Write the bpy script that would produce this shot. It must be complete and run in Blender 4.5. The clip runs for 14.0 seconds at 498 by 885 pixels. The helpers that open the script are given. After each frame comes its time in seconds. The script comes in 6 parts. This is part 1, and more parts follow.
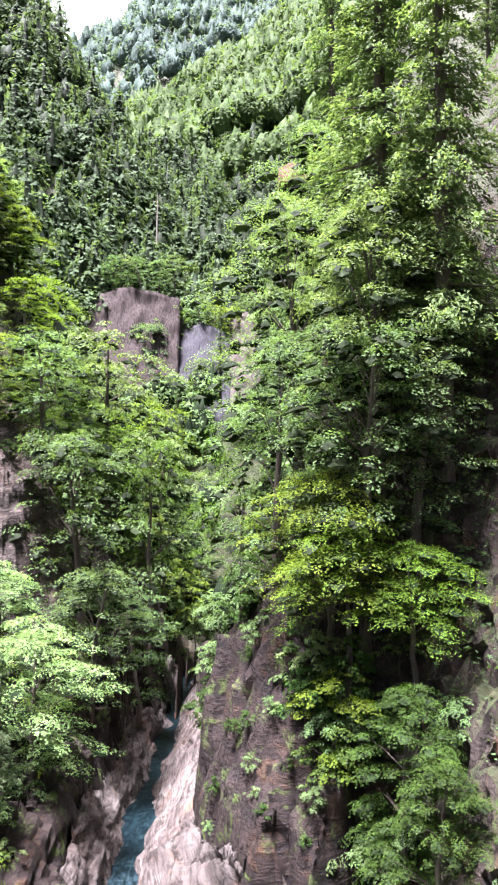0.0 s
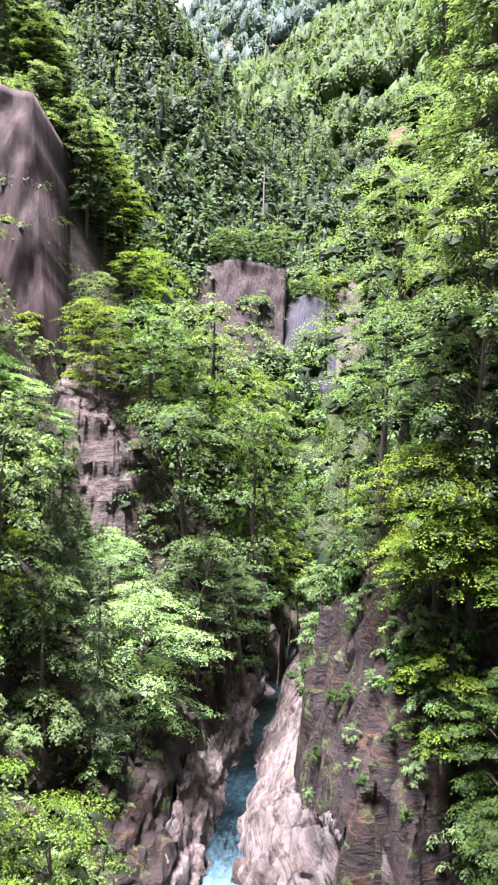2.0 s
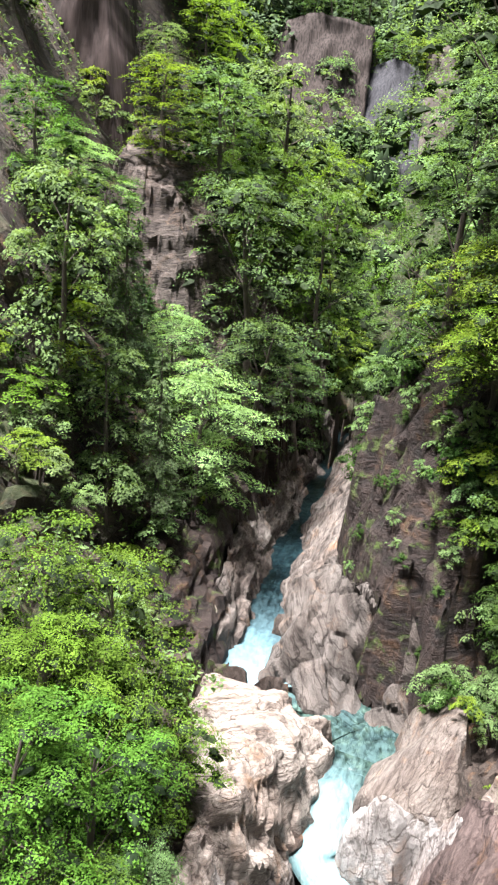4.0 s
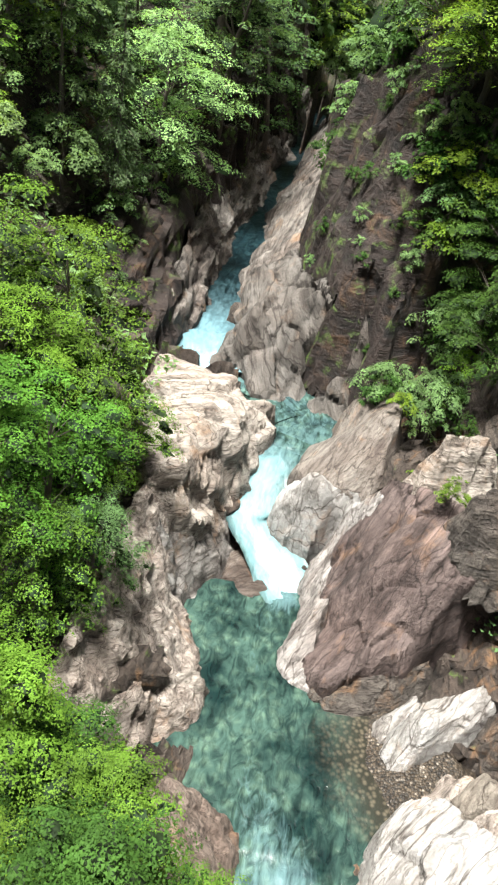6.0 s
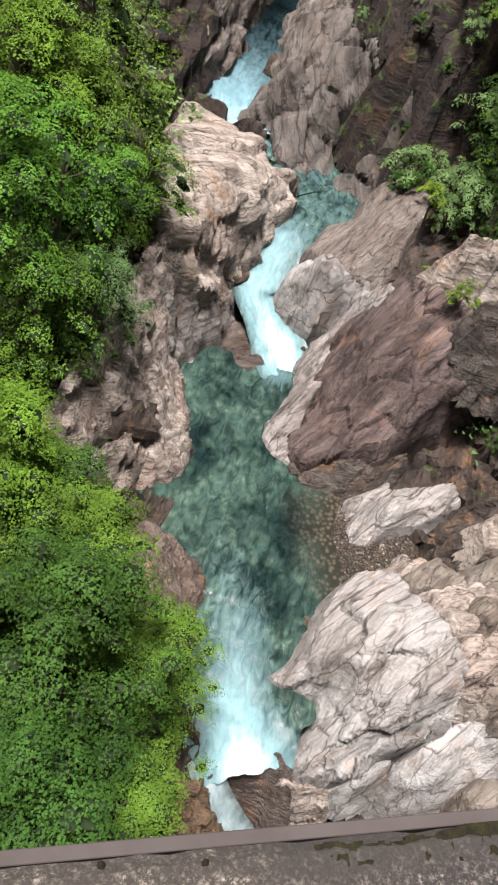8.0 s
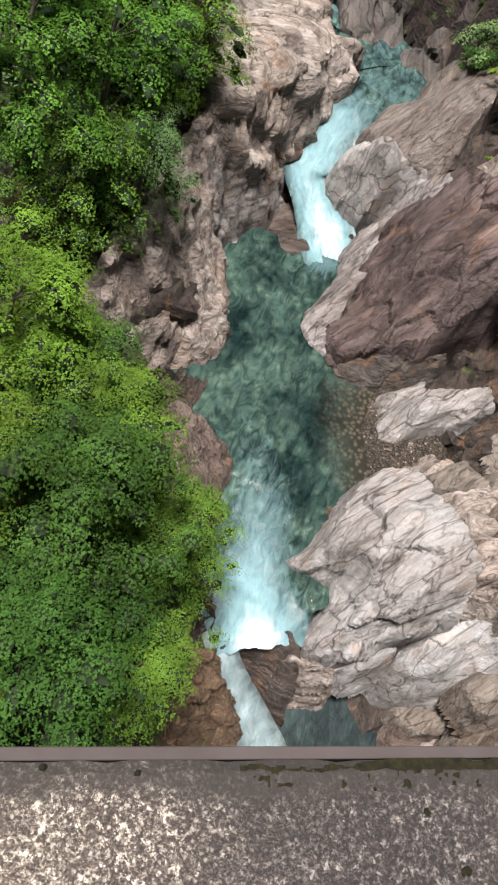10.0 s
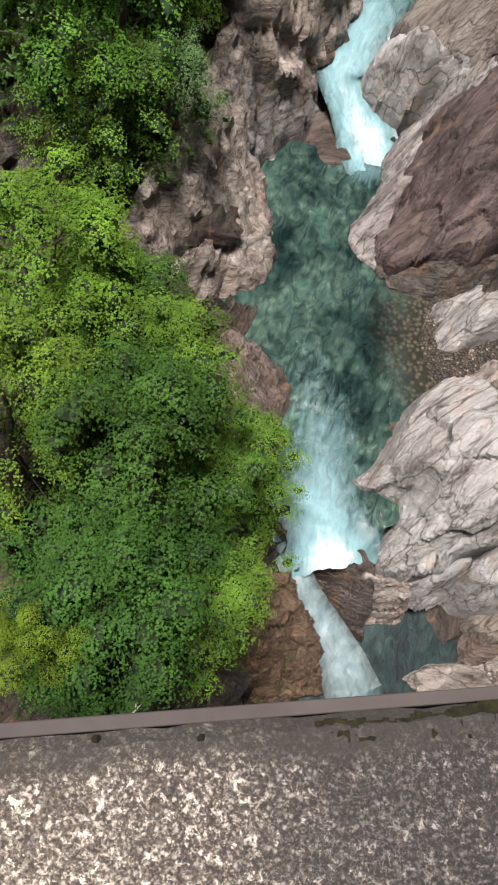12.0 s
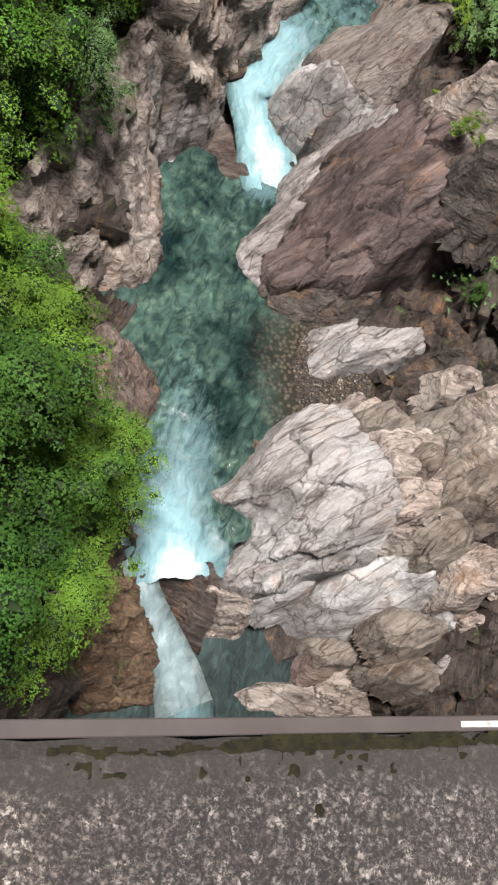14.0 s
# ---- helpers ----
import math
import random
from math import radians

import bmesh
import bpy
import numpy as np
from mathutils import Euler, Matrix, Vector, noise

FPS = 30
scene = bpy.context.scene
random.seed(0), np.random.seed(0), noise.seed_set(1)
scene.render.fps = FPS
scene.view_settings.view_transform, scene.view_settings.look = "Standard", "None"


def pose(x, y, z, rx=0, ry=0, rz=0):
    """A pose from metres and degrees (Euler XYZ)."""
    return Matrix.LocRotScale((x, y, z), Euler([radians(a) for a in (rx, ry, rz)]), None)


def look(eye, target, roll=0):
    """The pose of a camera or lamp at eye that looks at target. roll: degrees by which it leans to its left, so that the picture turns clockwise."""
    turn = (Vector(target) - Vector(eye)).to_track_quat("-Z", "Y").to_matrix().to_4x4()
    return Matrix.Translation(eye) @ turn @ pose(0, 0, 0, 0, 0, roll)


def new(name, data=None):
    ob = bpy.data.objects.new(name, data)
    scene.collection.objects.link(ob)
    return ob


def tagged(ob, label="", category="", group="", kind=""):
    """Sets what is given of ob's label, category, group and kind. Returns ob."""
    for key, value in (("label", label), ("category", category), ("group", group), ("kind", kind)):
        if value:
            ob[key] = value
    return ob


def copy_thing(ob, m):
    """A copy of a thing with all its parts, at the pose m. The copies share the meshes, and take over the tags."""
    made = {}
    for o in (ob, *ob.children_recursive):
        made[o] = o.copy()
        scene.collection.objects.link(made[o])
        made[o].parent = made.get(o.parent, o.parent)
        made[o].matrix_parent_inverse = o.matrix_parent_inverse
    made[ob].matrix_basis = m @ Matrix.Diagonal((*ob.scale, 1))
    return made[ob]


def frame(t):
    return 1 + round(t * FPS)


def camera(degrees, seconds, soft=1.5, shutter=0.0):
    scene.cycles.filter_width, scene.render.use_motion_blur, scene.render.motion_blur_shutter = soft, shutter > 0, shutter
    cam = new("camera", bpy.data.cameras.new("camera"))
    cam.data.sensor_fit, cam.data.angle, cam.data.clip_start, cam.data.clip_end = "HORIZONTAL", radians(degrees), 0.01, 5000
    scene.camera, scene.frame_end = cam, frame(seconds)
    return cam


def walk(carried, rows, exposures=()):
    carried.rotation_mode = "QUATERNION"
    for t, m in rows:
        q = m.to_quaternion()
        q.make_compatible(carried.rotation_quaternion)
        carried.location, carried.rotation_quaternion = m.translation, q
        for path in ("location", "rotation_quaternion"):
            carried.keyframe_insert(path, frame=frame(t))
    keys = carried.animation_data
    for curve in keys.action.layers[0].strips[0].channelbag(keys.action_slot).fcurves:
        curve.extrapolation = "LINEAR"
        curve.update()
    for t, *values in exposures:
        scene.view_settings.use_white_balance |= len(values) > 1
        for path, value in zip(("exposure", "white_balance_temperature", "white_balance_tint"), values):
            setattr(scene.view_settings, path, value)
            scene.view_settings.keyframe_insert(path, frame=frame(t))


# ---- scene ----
cam = camera(34.92, 14.0, 2.2)
PATH = [
    (0.0, pose(0.000, 0.000, 28.000, 93.79, 0.13, -0.66)),
    (0.5, pose(0.000, 0.000, 28.000, 92.36, -0.06, 1.60)),
    (1.0, pose(0.000, 0.000, 28.000, 92.21, 0.42, 2.17)),
    (1.5, pose(0.000, 0.000, 28.000, 92.11, 0.17, 3.85)),
    (2.0, pose(0.000, 0.000, 28.000, 91.72, -0.83, 6.85)),
    (2.2, pose(0.000, 0.000, 28.000, 91.43, -1.03, 8.08)),
    (4.3, pose(0.000, 0.000, 28.000, 71.82, -4.35, 11.77)),
    (4.5, pose(-0.000, -0.000, 28.000, 68.98, -5.09, 11.50)),
    (5.0, pose(-0.001, -0.002, 28.002, 64.07, -6.59, 10.92)),
    (5.5, pose(-0.004, -0.006, 28.005, 60.15, -7.69, 10.60)),
    (6.0, pose(-0.008, -0.011, 28.011, 53.76, -9.42, 10.82)),
    (6.5, pose(-0.008, -0.033, 28.018, 49.103, -10.976, 12.232)),
    (7.0, pose(-0.001, -0.074, 28.027, 44.538, -12.897, 13.984)),
    (7.5, pose(0.014, -0.14, 28.038, 39.939, -14.532, 15.571)),
    (7.7, pose(0.009, -0.143, 28.042, 38.481, -14.753, 16)),
    (9.8, pose(0.080, -0.050, 28.185, 26.42, -16.30, 21.76)),
    (10.0, pose(0.080, -0.038, 28.178, 26.49, -15.19, 22.18)),
    (10.5, pose(0.079, -0.005, 28.154, 26.36, -12.79, 21.26)),
    (11.0, pose(0.091, 0.038, 28.106, 24.71, -11.14, 20.45)),
    (11.5, pose(0.100, 0.056, 28.057, 22.65, -9.73, 19.87)),
    (12.0, pose(0.111, 0.051, 28.016, 21.78, -9.11, 19.13)),
    (12.5, pose(0.115, 0.046, 27.959, 20.51, -10.51, 17.74)),
    (13.0, pose(0.142, 0.044, 27.951, 19.36, -13.52, 17.46)),
    (13.5, pose(0.186, 0.055, 27.945, 19.71, -17.17, 19.45)),
    (14.0, pose(0.259, 0.141, 27.766, 21.61, -20.82, 22.42)),
]
walk(cam, PATH, [(0.0, 3.12, 5900, 30), (2.2, 3.1, 5900, 30), (4.4, 2.52, 6250, 9), (5.5, 2.42, 6250, 2), (7.5, 1.78, 6400, 14), (10.0, 1.46, 6350, 13), (13.4, 1.36, 6350, 12), (14.0, 1.5, 6300, 12)])

# ---- light ----
world = bpy.data.worlds.new("world")
scene.world = world
world.use_nodes = True
wn = world.node_tree.nodes
sky = wn.new("ShaderNodeTexSky")
sky.sky_type = "NISHITA"
sky.sun_disc = False
sky.sun_elevation = radians(78)
sky.sun_rotation = radians(242)
sky.air_density = 1.0
sky.dust_density = 6.0
sky.ozone_density = 0.6
wn["Background"].inputs["Strength"].default_value = 0.020
world.node_tree.links.new(sky.outputs["Color"], wn["Background"].inputs["Color"])
sun = new("sun", bpy.data.lights.new("sun", "SUN"))
sun.data.energy = 5.3
sun.data.angle = radians(16)
sun.data.color = (1.0, 0.96, 0.9)
sun.matrix_world = look((-15, 2, 80), (0, 10, 0))


# ---- small numeric helpers ----
def hash3(ix, iy, iz, seed):
    h = (ix * 374761393 + iy * 668265263 + iz * 2147483647 + seed * 974711) & 0x7FFFFFFF
    h = ((h ^ (h >> 13)) * 1274126177) & 0x7FFFFFFF
    h = ((h ^ (h >> 15)) * 668265263) & 0x7FFFFFFF
    return (h ^ (h >> 16)) / 0x7FFFFFFF


def vnoise(p, seed=0):
    """Value noise, -1 to 1, at points p of shape (n, 3)."""
    i = np.floor(p).astype(np.int64)
    f = p - i
    f = f * f * f * (f * (f * 6 - 15) + 10)
    out = np.zeros(len(p))
    for dx in (0, 1):
        for dy in (0, 1):
            for dz in (0, 1):
                w = (f[:, 0] if dx else 1 - f[:, 0]) * (f[:, 1] if dy else 1 - f[:, 1]) * (f[:, 2] if dz else 1 - f[:, 2])
                out += w * hash3(i[:, 0] + dx, i[:, 1] + dy, i[:, 2] + dz, seed)
    return out * 2 - 1


def fbm(p, octaves=4, seed=0, gain=0.5):
    out, amp, q = np.zeros(len(p)), 1.0, np.array(p, float)
    for o in range(octaves):
        out += amp * vnoise(q, seed + o * 17)
        q = q * 2.03 + 7.1
        amp *= gain
    return out


def ridged(p, octaves=3, seed=0):
    out, amp, q = np.zeros(len(p)), 1.0, np.array(p, float)
    for o in range(octaves):
        out += amp * (1 - 2 * np.abs(vnoise(q, seed + o * 31)))
        q = q * 2.1 + 3.7
        amp *= 0.5
    return out


def smooth(a, b, x):
    t = np.clip((x - a) / (b - a), 0, 1)
    return t * t * (3 - 2 * t)


def mesh_from(name, verts, faces, mats=(), shade=True):
    me = bpy.data.meshes.new(name)
    verts = np.asarray(verts, np.float32)
    faces = np.asarray(faces, np.int32)
    n, k = faces.shape
    me.vertices.add(len(verts))
    me.vertices.foreach_set("co", verts.ravel())
    me.loops.add(n * k)
    me.loops.foreach_set("vertex_index", faces.ravel())
    me.polygons.add(n)
    me.polygons.foreach_set("loop_start", np.arange(0, n * k, k, dtype=np.int32))
    me.polygons.foreach_set("use_smooth", np.full(n, shade))
    me.update(calc_edges=True)
    for m in mats:
        me.materials.append(m)
    return me


def thing(name, label, category, group="", kind="", at=(0, 0, 0)):
    ob = new(name)
    ob.location = at
    ob.empty_display_size = 0.3
    return tagged(ob, label, category, group, kind)


def part(name, me, parent, label=""):
    ob = new(name, me)
    ob.parent = parent
    return tagged(ob, label)


# ---- materials ----
def nodes_of(name):
    mat = bpy.data.materials.new(name)
    mat.use_nodes = True
    nt = mat.node_tree
    return mat, nt, nt.nodes["Principled BSDF"]


def N(nt, kind, **inputs):
    n = nt.nodes.new(kind)
    for k, v in inputs.items():
        n.inputs[k.replace("_", " ")].default_value = v
    return n


def ramp(nt, src, stops):
    r = nt.nodes.new("ShaderNodeValToRGB")
    e = r.color_ramp.elements
    while len(e) < len(stops):
        e.new(0.5)
    for el, (p, c) in zip(e, stops):
        el.position = p
        el.color = (*c, 1) if len(c) == 3 else c
    nt.links.new(src, r.inputs[0])
    return r


def mixc(nt, fac, a, b, mode="MIX"):
    m = nt.nodes.new("ShaderNodeMix")
    m.data_type, m.blend_type = "RGBA", mode
    for sock, v in ((m.inputs[0], fac), (m.inputs[6], a), (m.inputs[7], b)):
        if isinstance(v, (int, float)):
            sock.default_value = v
        elif isinstance(v, tuple):
            sock.default_value = (*v, 1)
        else:
            nt.links.new(v, sock)
    return m.outputs[2]


def noise_of(nt, vec, scale, detail=6, rough=0.6, dist=0.0):
    n = N(nt, "ShaderNodeTexNoise", Scale=scale, Detail=detail, Roughness=rough, Distortion=dist)
    nt.links.new(vec, n.inputs["Vector"])
    return n.outputs["Fac"]


def basis(grain, bed):
    g = Vector(grain).normalized()
    b = (Vector(bed) - g * Vector(bed).dot(g)).normalized()
    return g, g.cross(b), b


def rock_material(name, pale, mid, dark, grain=(0.35, 0.9, 0.1), bed=(-0.5, 0, 0.9), stain=(0.30, 0.15, 0.06), stain_amount=0.35, moss=0.0, size=1.0, tone=0.8, lines=0.5, glint=1.15):
    """Bedded rock: bands drawn out along the grain, hairline joints, stains and mineral grain."""
    pale, mid, dark = (tuple(c * 0.7 for c in col) for col in (pale, mid, dark))
    mat, nt, bs = nodes_of(name)
    geo = nt.nodes.new("ShaderNodeNewGeometry")
    pos = geo.outputs["Position"]
    comb = nt.nodes.new("ShaderNodeCombineXYZ")
    for k, (axis, sc) in enumerate(zip(basis(grain, bed), (0.28, 1.0, 1.9))):
        dot = nt.nodes.new("ShaderNodeVectorMath")
        dot.operation = "DOT_PRODUCT"
        dot.inputs[1].default_value = axis * (sc / size)
        nt.links.new(pos, dot.inputs[0])
        nt.links.new(dot.outputs["Value"], comb.inputs[k])
    along = comb.outputs[0]
    bands = noise_of(nt, along, 0.9, 8, 0.68, 0.35)
    thin = noise_of(nt, along, 3.6, 6, 0.65, 0.3)
    large = noise_of(nt, pos, 0.22, 4, 0.55)
    grainy = noise_of(nt, pos, 9.0, 6, 0.7)
    base = ramp(nt, bands, [(0.30, dark), (0.42, mid), (0.56, pale), (0.75, tuple(min(1, c * glint) for c in pale))]).outputs[0]
    tint = ramp(nt, large, [(0.38, (1, 1, 1)), (0.64, (0.66, 0.56, 0.51))]).outputs[0]
    base = mixc(nt, tone, base, tint, "MULTIPLY")
    line = ramp(nt, thin, [(0.36, (0.32, 0.27, 0.25)), (0.46, (0.9, 0.9, 0.9)), (0.62, (1.35, 1.35, 1.35))]).outputs[0]
    base = mixc(nt, lines, base, line, "MULTIPLY")
    st = noise_of(nt, pos, 0.55, 5, 0.7, 0.8)
    stf = ramp(nt, st, [(0.56, (0, 0, 0)), (0.70, (stain_amount,) * 3)]).outputs[0]
    base = mixc(nt, stf, base, stain)
    g = ramp(nt, grainy, [(0.3, (0.7, 0.7, 0.7)), (0.7, (1.12, 1.12, 1.12))]).outputs[0]
    base = mixc(nt, 0.7, base, g, "MULTIPLY")
    vo = N(nt, "ShaderNodeTexVoronoi", Scale=0.62)
    vo.feature = "DISTANCE_TO_EDGE"
    warp = nt.nodes.new("ShaderNodeVectorMath")
    nw = N(nt, "ShaderNodeTexNoise", Scale=1.3, Detail=4)
    nt.links.new(along, nw.inputs["Vector"])
    nt.links.new(nw.outputs["Color"], warp.inputs[0])
    nt.links.new(along, warp.inputs[1])
    nt.links.new(warp.outputs[0], vo.inputs["Vector"])
    crack = ramp(nt, vo.outputs["Distance"], [(0.0, (0.16, 0.12, 0.10)), (0.022, (1, 1, 1))]).outputs[0]
    base = mixc(nt, 0.85, base, crack, "MULTIPLY")
    vf = N(nt, "ShaderNodeTexVoronoi", Scale=1.7)
    vf.feature = "DISTANCE_TO_EDGE"
    nt.links.new(warp.outputs[0], vf.inputs["Vector"])
    hair = ramp(nt, vf.outputs["Distance"], [(0.0, (0.3, 0.25, 0.22)), (0.05, (1, 1, 1))]).outputs[0]
    base = mixc(nt, 0.6, base, hair, "MULTIPLY")
    if moss > 0:
        mo = noise_of(nt, pos, 0.8, 6, 0.7, 0.5)
        mf = ramp(nt, mo, [(0.62 - 0.2 * moss, (0, 0, 0)), (0.70 - 0.15 * moss, (0.9,) * 3)]).outputs[0]
        mcol = ramp(nt, grainy, [(0.3, (0.03, 0.05, 0.012)), (0.7, (0.10, 0.15, 0.03))]).outputs[0]
        base = mixc(nt, mf, base, mcol)
    nt.links.new(base, bs.inputs["Base Color"])
    bs.inputs["Roughness"].default_value = 0.72
    bs.inputs["Specular IOR Level"].default_value = 0.25
    add = nt.nodes.new("ShaderNodeMath")
    add.operation = "MULTIPLY_ADD"
    nt.links.new(thin, add.inputs[0])
    add.inputs[1].default_value = 1.6
    nt.links.new(grainy, add.inputs[2])
    add2 = nt.nodes.new("ShaderNodeMath")
    add2.operation = "MULTIPLY_ADD"
    nt.links.new(bands, add2.inputs[0])
    add2.inputs[1].default_value = 2.5
    nt.links.new(add.outputs[0], add2.inputs[2])
    bump = N(nt, "ShaderNodeBump", Strength=1.0, Distance=0.11)
    nt.links.new(add2.outputs[0], bump.inputs["Height"])
    nt.links.new(bump.outputs[0], bs.inputs["Normal"])
    return mat


G_DIAG = ((0.56, 0.82, 0.1), (0.82, -0.56, 0.28))
G_BED = ((0.95, 0.25, 0.05), (0.1, -0.35, 0.9))
G_CHAN = ((0.10, 0.85, -0.35), (0.8, -0.1, 0.55))
ROCK_PALE = rock_material("pale_granite", (0.4298, 0.3769, 0.3333), (0.2843, 0.2407, 0.2090), (0.0794, 0.0608, 0.0515), *G_BED, tone=0.5)
ROCK_WHITE = rock_material("white_granite", (0.4134, 0.4000, 0.3898), (0.3074, 0.2921, 0.2800), (0.1484, 0.1330, 0.1232), *G_DIAG, tone=0.45, stain_amount=0.3, size=1.8, lines=0.4)
ROCK_PURPLE = rock_material("purple_rock", (0.1155, 0.0846, 0.0782), (0.0619, 0.0423, 0.0386), (0.0284, 0.0188, 0.0166), *G_DIAG, stain_amount=0.2, tone=0.5, size=1.6, lines=0.55, glint=1.9)
ROCK_GREY = rock_material("grey_granite", (0.3444, 0.3214, 0.3053), (0.2064, 0.1866, 0.1743), (0.0624, 0.0507, 0.0471), *G_DIAG, tone=0.6)
ROCK_SLAB = rock_material("channel_granite", (0.2110, 0.1889, 0.1722), (0.1087, 0.0918, 0.0828), (0.0258, 0.0207, 0.0167), (0.12, 0.96, 0.22), (0.75, -0.1, 0.65), lines=0.8, glint=1.5)
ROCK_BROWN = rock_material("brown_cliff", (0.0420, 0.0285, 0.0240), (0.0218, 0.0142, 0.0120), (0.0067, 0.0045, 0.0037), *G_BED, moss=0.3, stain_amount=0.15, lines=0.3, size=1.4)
ROCK_STRATA = rock_material("layered_rock", (0.4491, 0.3882, 0.3442), (0.2378, 0.1942, 0.1687), (0.0644, 0.0491, 0.0404), *G_BED, size=0.7, tone=0.6)
ROCK_PINK = rock_material("pink_rock", (0.22, 0.17, 0.143), (0.14, 0.10, 0.082), (0.055, 0.038, 0.031), *G_BED, size=0.6)

ROCK_EDGE = rock_material("ribbed_pale_rock", (0.3150, 0.2894, 0.2772), (0.2100, 0.1858, 0.1760), (0.0735, 0.0594, 0.0550), *G_DIAG, tone=0.5, stain_amount=0.2, size=1.1, lines=0.7, glint=1.25)
# layered rock darkened: shade under the overhang and bushes put into its colour
ROCK_SHADY = rock_material("shade_painted_layered_rock", (0.10, 0.084, 0.073), (0.052, 0.042, 0.036), (0.016, 0.012, 0.010), *G_BED, size=0.7, tone=0.6, stain_amount=0.3)
ROCK_RUST = rock_material("rusty_rock", (0.19, 0.125, 0.078), (0.11, 0.068, 0.040), (0.04, 0.025, 0.016), *G_BED, size=0.6, tone=0.5, moss=0.1, stain=(0.22, 0.10, 0.035))
ROCK_LAYER = rock_material("layered_cliff", (0.155, 0.128, 0.112), (0.085, 0.068, 0.058), (0.024, 0.018, 0.015), (0.9, 0.3, 0.15), (0.1, -0.2, 0.95), size=0.8, tone=0.6, stain_amount=0.2, lines=0.7)
ROCK_TAN = rock_material("tan_granite", (0.27, 0.235, 0.20), (0.18, 0.15, 0.125), (0.075, 0.058, 0.047), *G_DIAG, tone=0.6, stain=(0.16, 0.085, 0.04), size=1.3, lines=0.45)
ROCK_DOME = rock_material("domed_granite", (0.217, 0.188, 0.167), (0.150, 0.124, 0.109), (0.075, 0.056, 0.049), *G_DIAG, tone=0.7)
ROCK_GREYWORN = rock_material("worn_grey_granite", (0.1439, 0.1299, 0.1194), (0.0941, 0.0832, 0.0748), (0.0239, 0.0199, 0.0168), (-0.35, 0.75, 0.45), (0.6, 0.1, 0.7), tone=0.7, size=2.4, stain_amount=0.15)
# wet ledge and stone; also paints the white rock's shaded side
ROCK_WET_SHADE = rock_material("wet_and_shade_rock", (0.13, 0.105, 0.09), (0.075, 0.058, 0.05), (0.03, 0.022, 0.019), *G_BED, tone=0.5)
ROCK_WET_SHADE.node_tree.nodes["Principled BSDF"].inputs["Roughness"].default_value = 0.3


def ground_material():
    """Rock on the steep faces, soil and litter on the flatter ones."""
    mat = rock_material("gorge_ground", (0.085, 0.067, 0.056), (0.045, 0.035, 0.029), (0.015, 0.011, 0.009), *G_CHAN, moss=0.12)
    nt = mat.node_tree
    bs = nt.nodes["Principled BSDF"]
    geo = nt.nodes.new("ShaderNodeNewGeometry")
    sep = nt.nodes.new("ShaderNodeSeparateXYZ")
    nt.links.new(geo.outputs["True Normal"], sep.inputs[0])
    old = bs.inputs["Base Color"].links[0].from_socket
    fine = noise_of(nt, geo.outputs["Position"], 2.0, 6, 0.7)
    soil = ramp(nt, fine, [(0.3, (0.015, 0.022, 0.008)), (0.5, (0.03, 0.042, 0.014)), (0.72, (0.07, 0.05, 0.03))]).outputs[0]
    at = nt.nodes.new("ShaderNodeAttribute")
    at.attribute_name = "soil"
    f = ramp(nt, sep.outputs["Z"], [(0.35, (0, 0, 0)), (0.55, (1, 1, 1))]).outputs[0]
    f = mixc(nt, 1.0, f, at.outputs["Color"], "MULTIPLY")
    wooded = N(nt, "ShaderNodeMath")
    wooded.operation = "SUBTRACT"
    wooded.inputs[1].default_value = 1.0
    wooded.use_clamp = True
    nt.links.new(at.outputs["Fac"], wooded.inputs[0])
    f = mixc(nt, 1.0, f, wooded.outputs[0], "LIGHTEN")
    nt.links.new(mixc(nt, f, old, soil), bs.inputs["Base Color"])
    return mat


GROUND = ground_material()


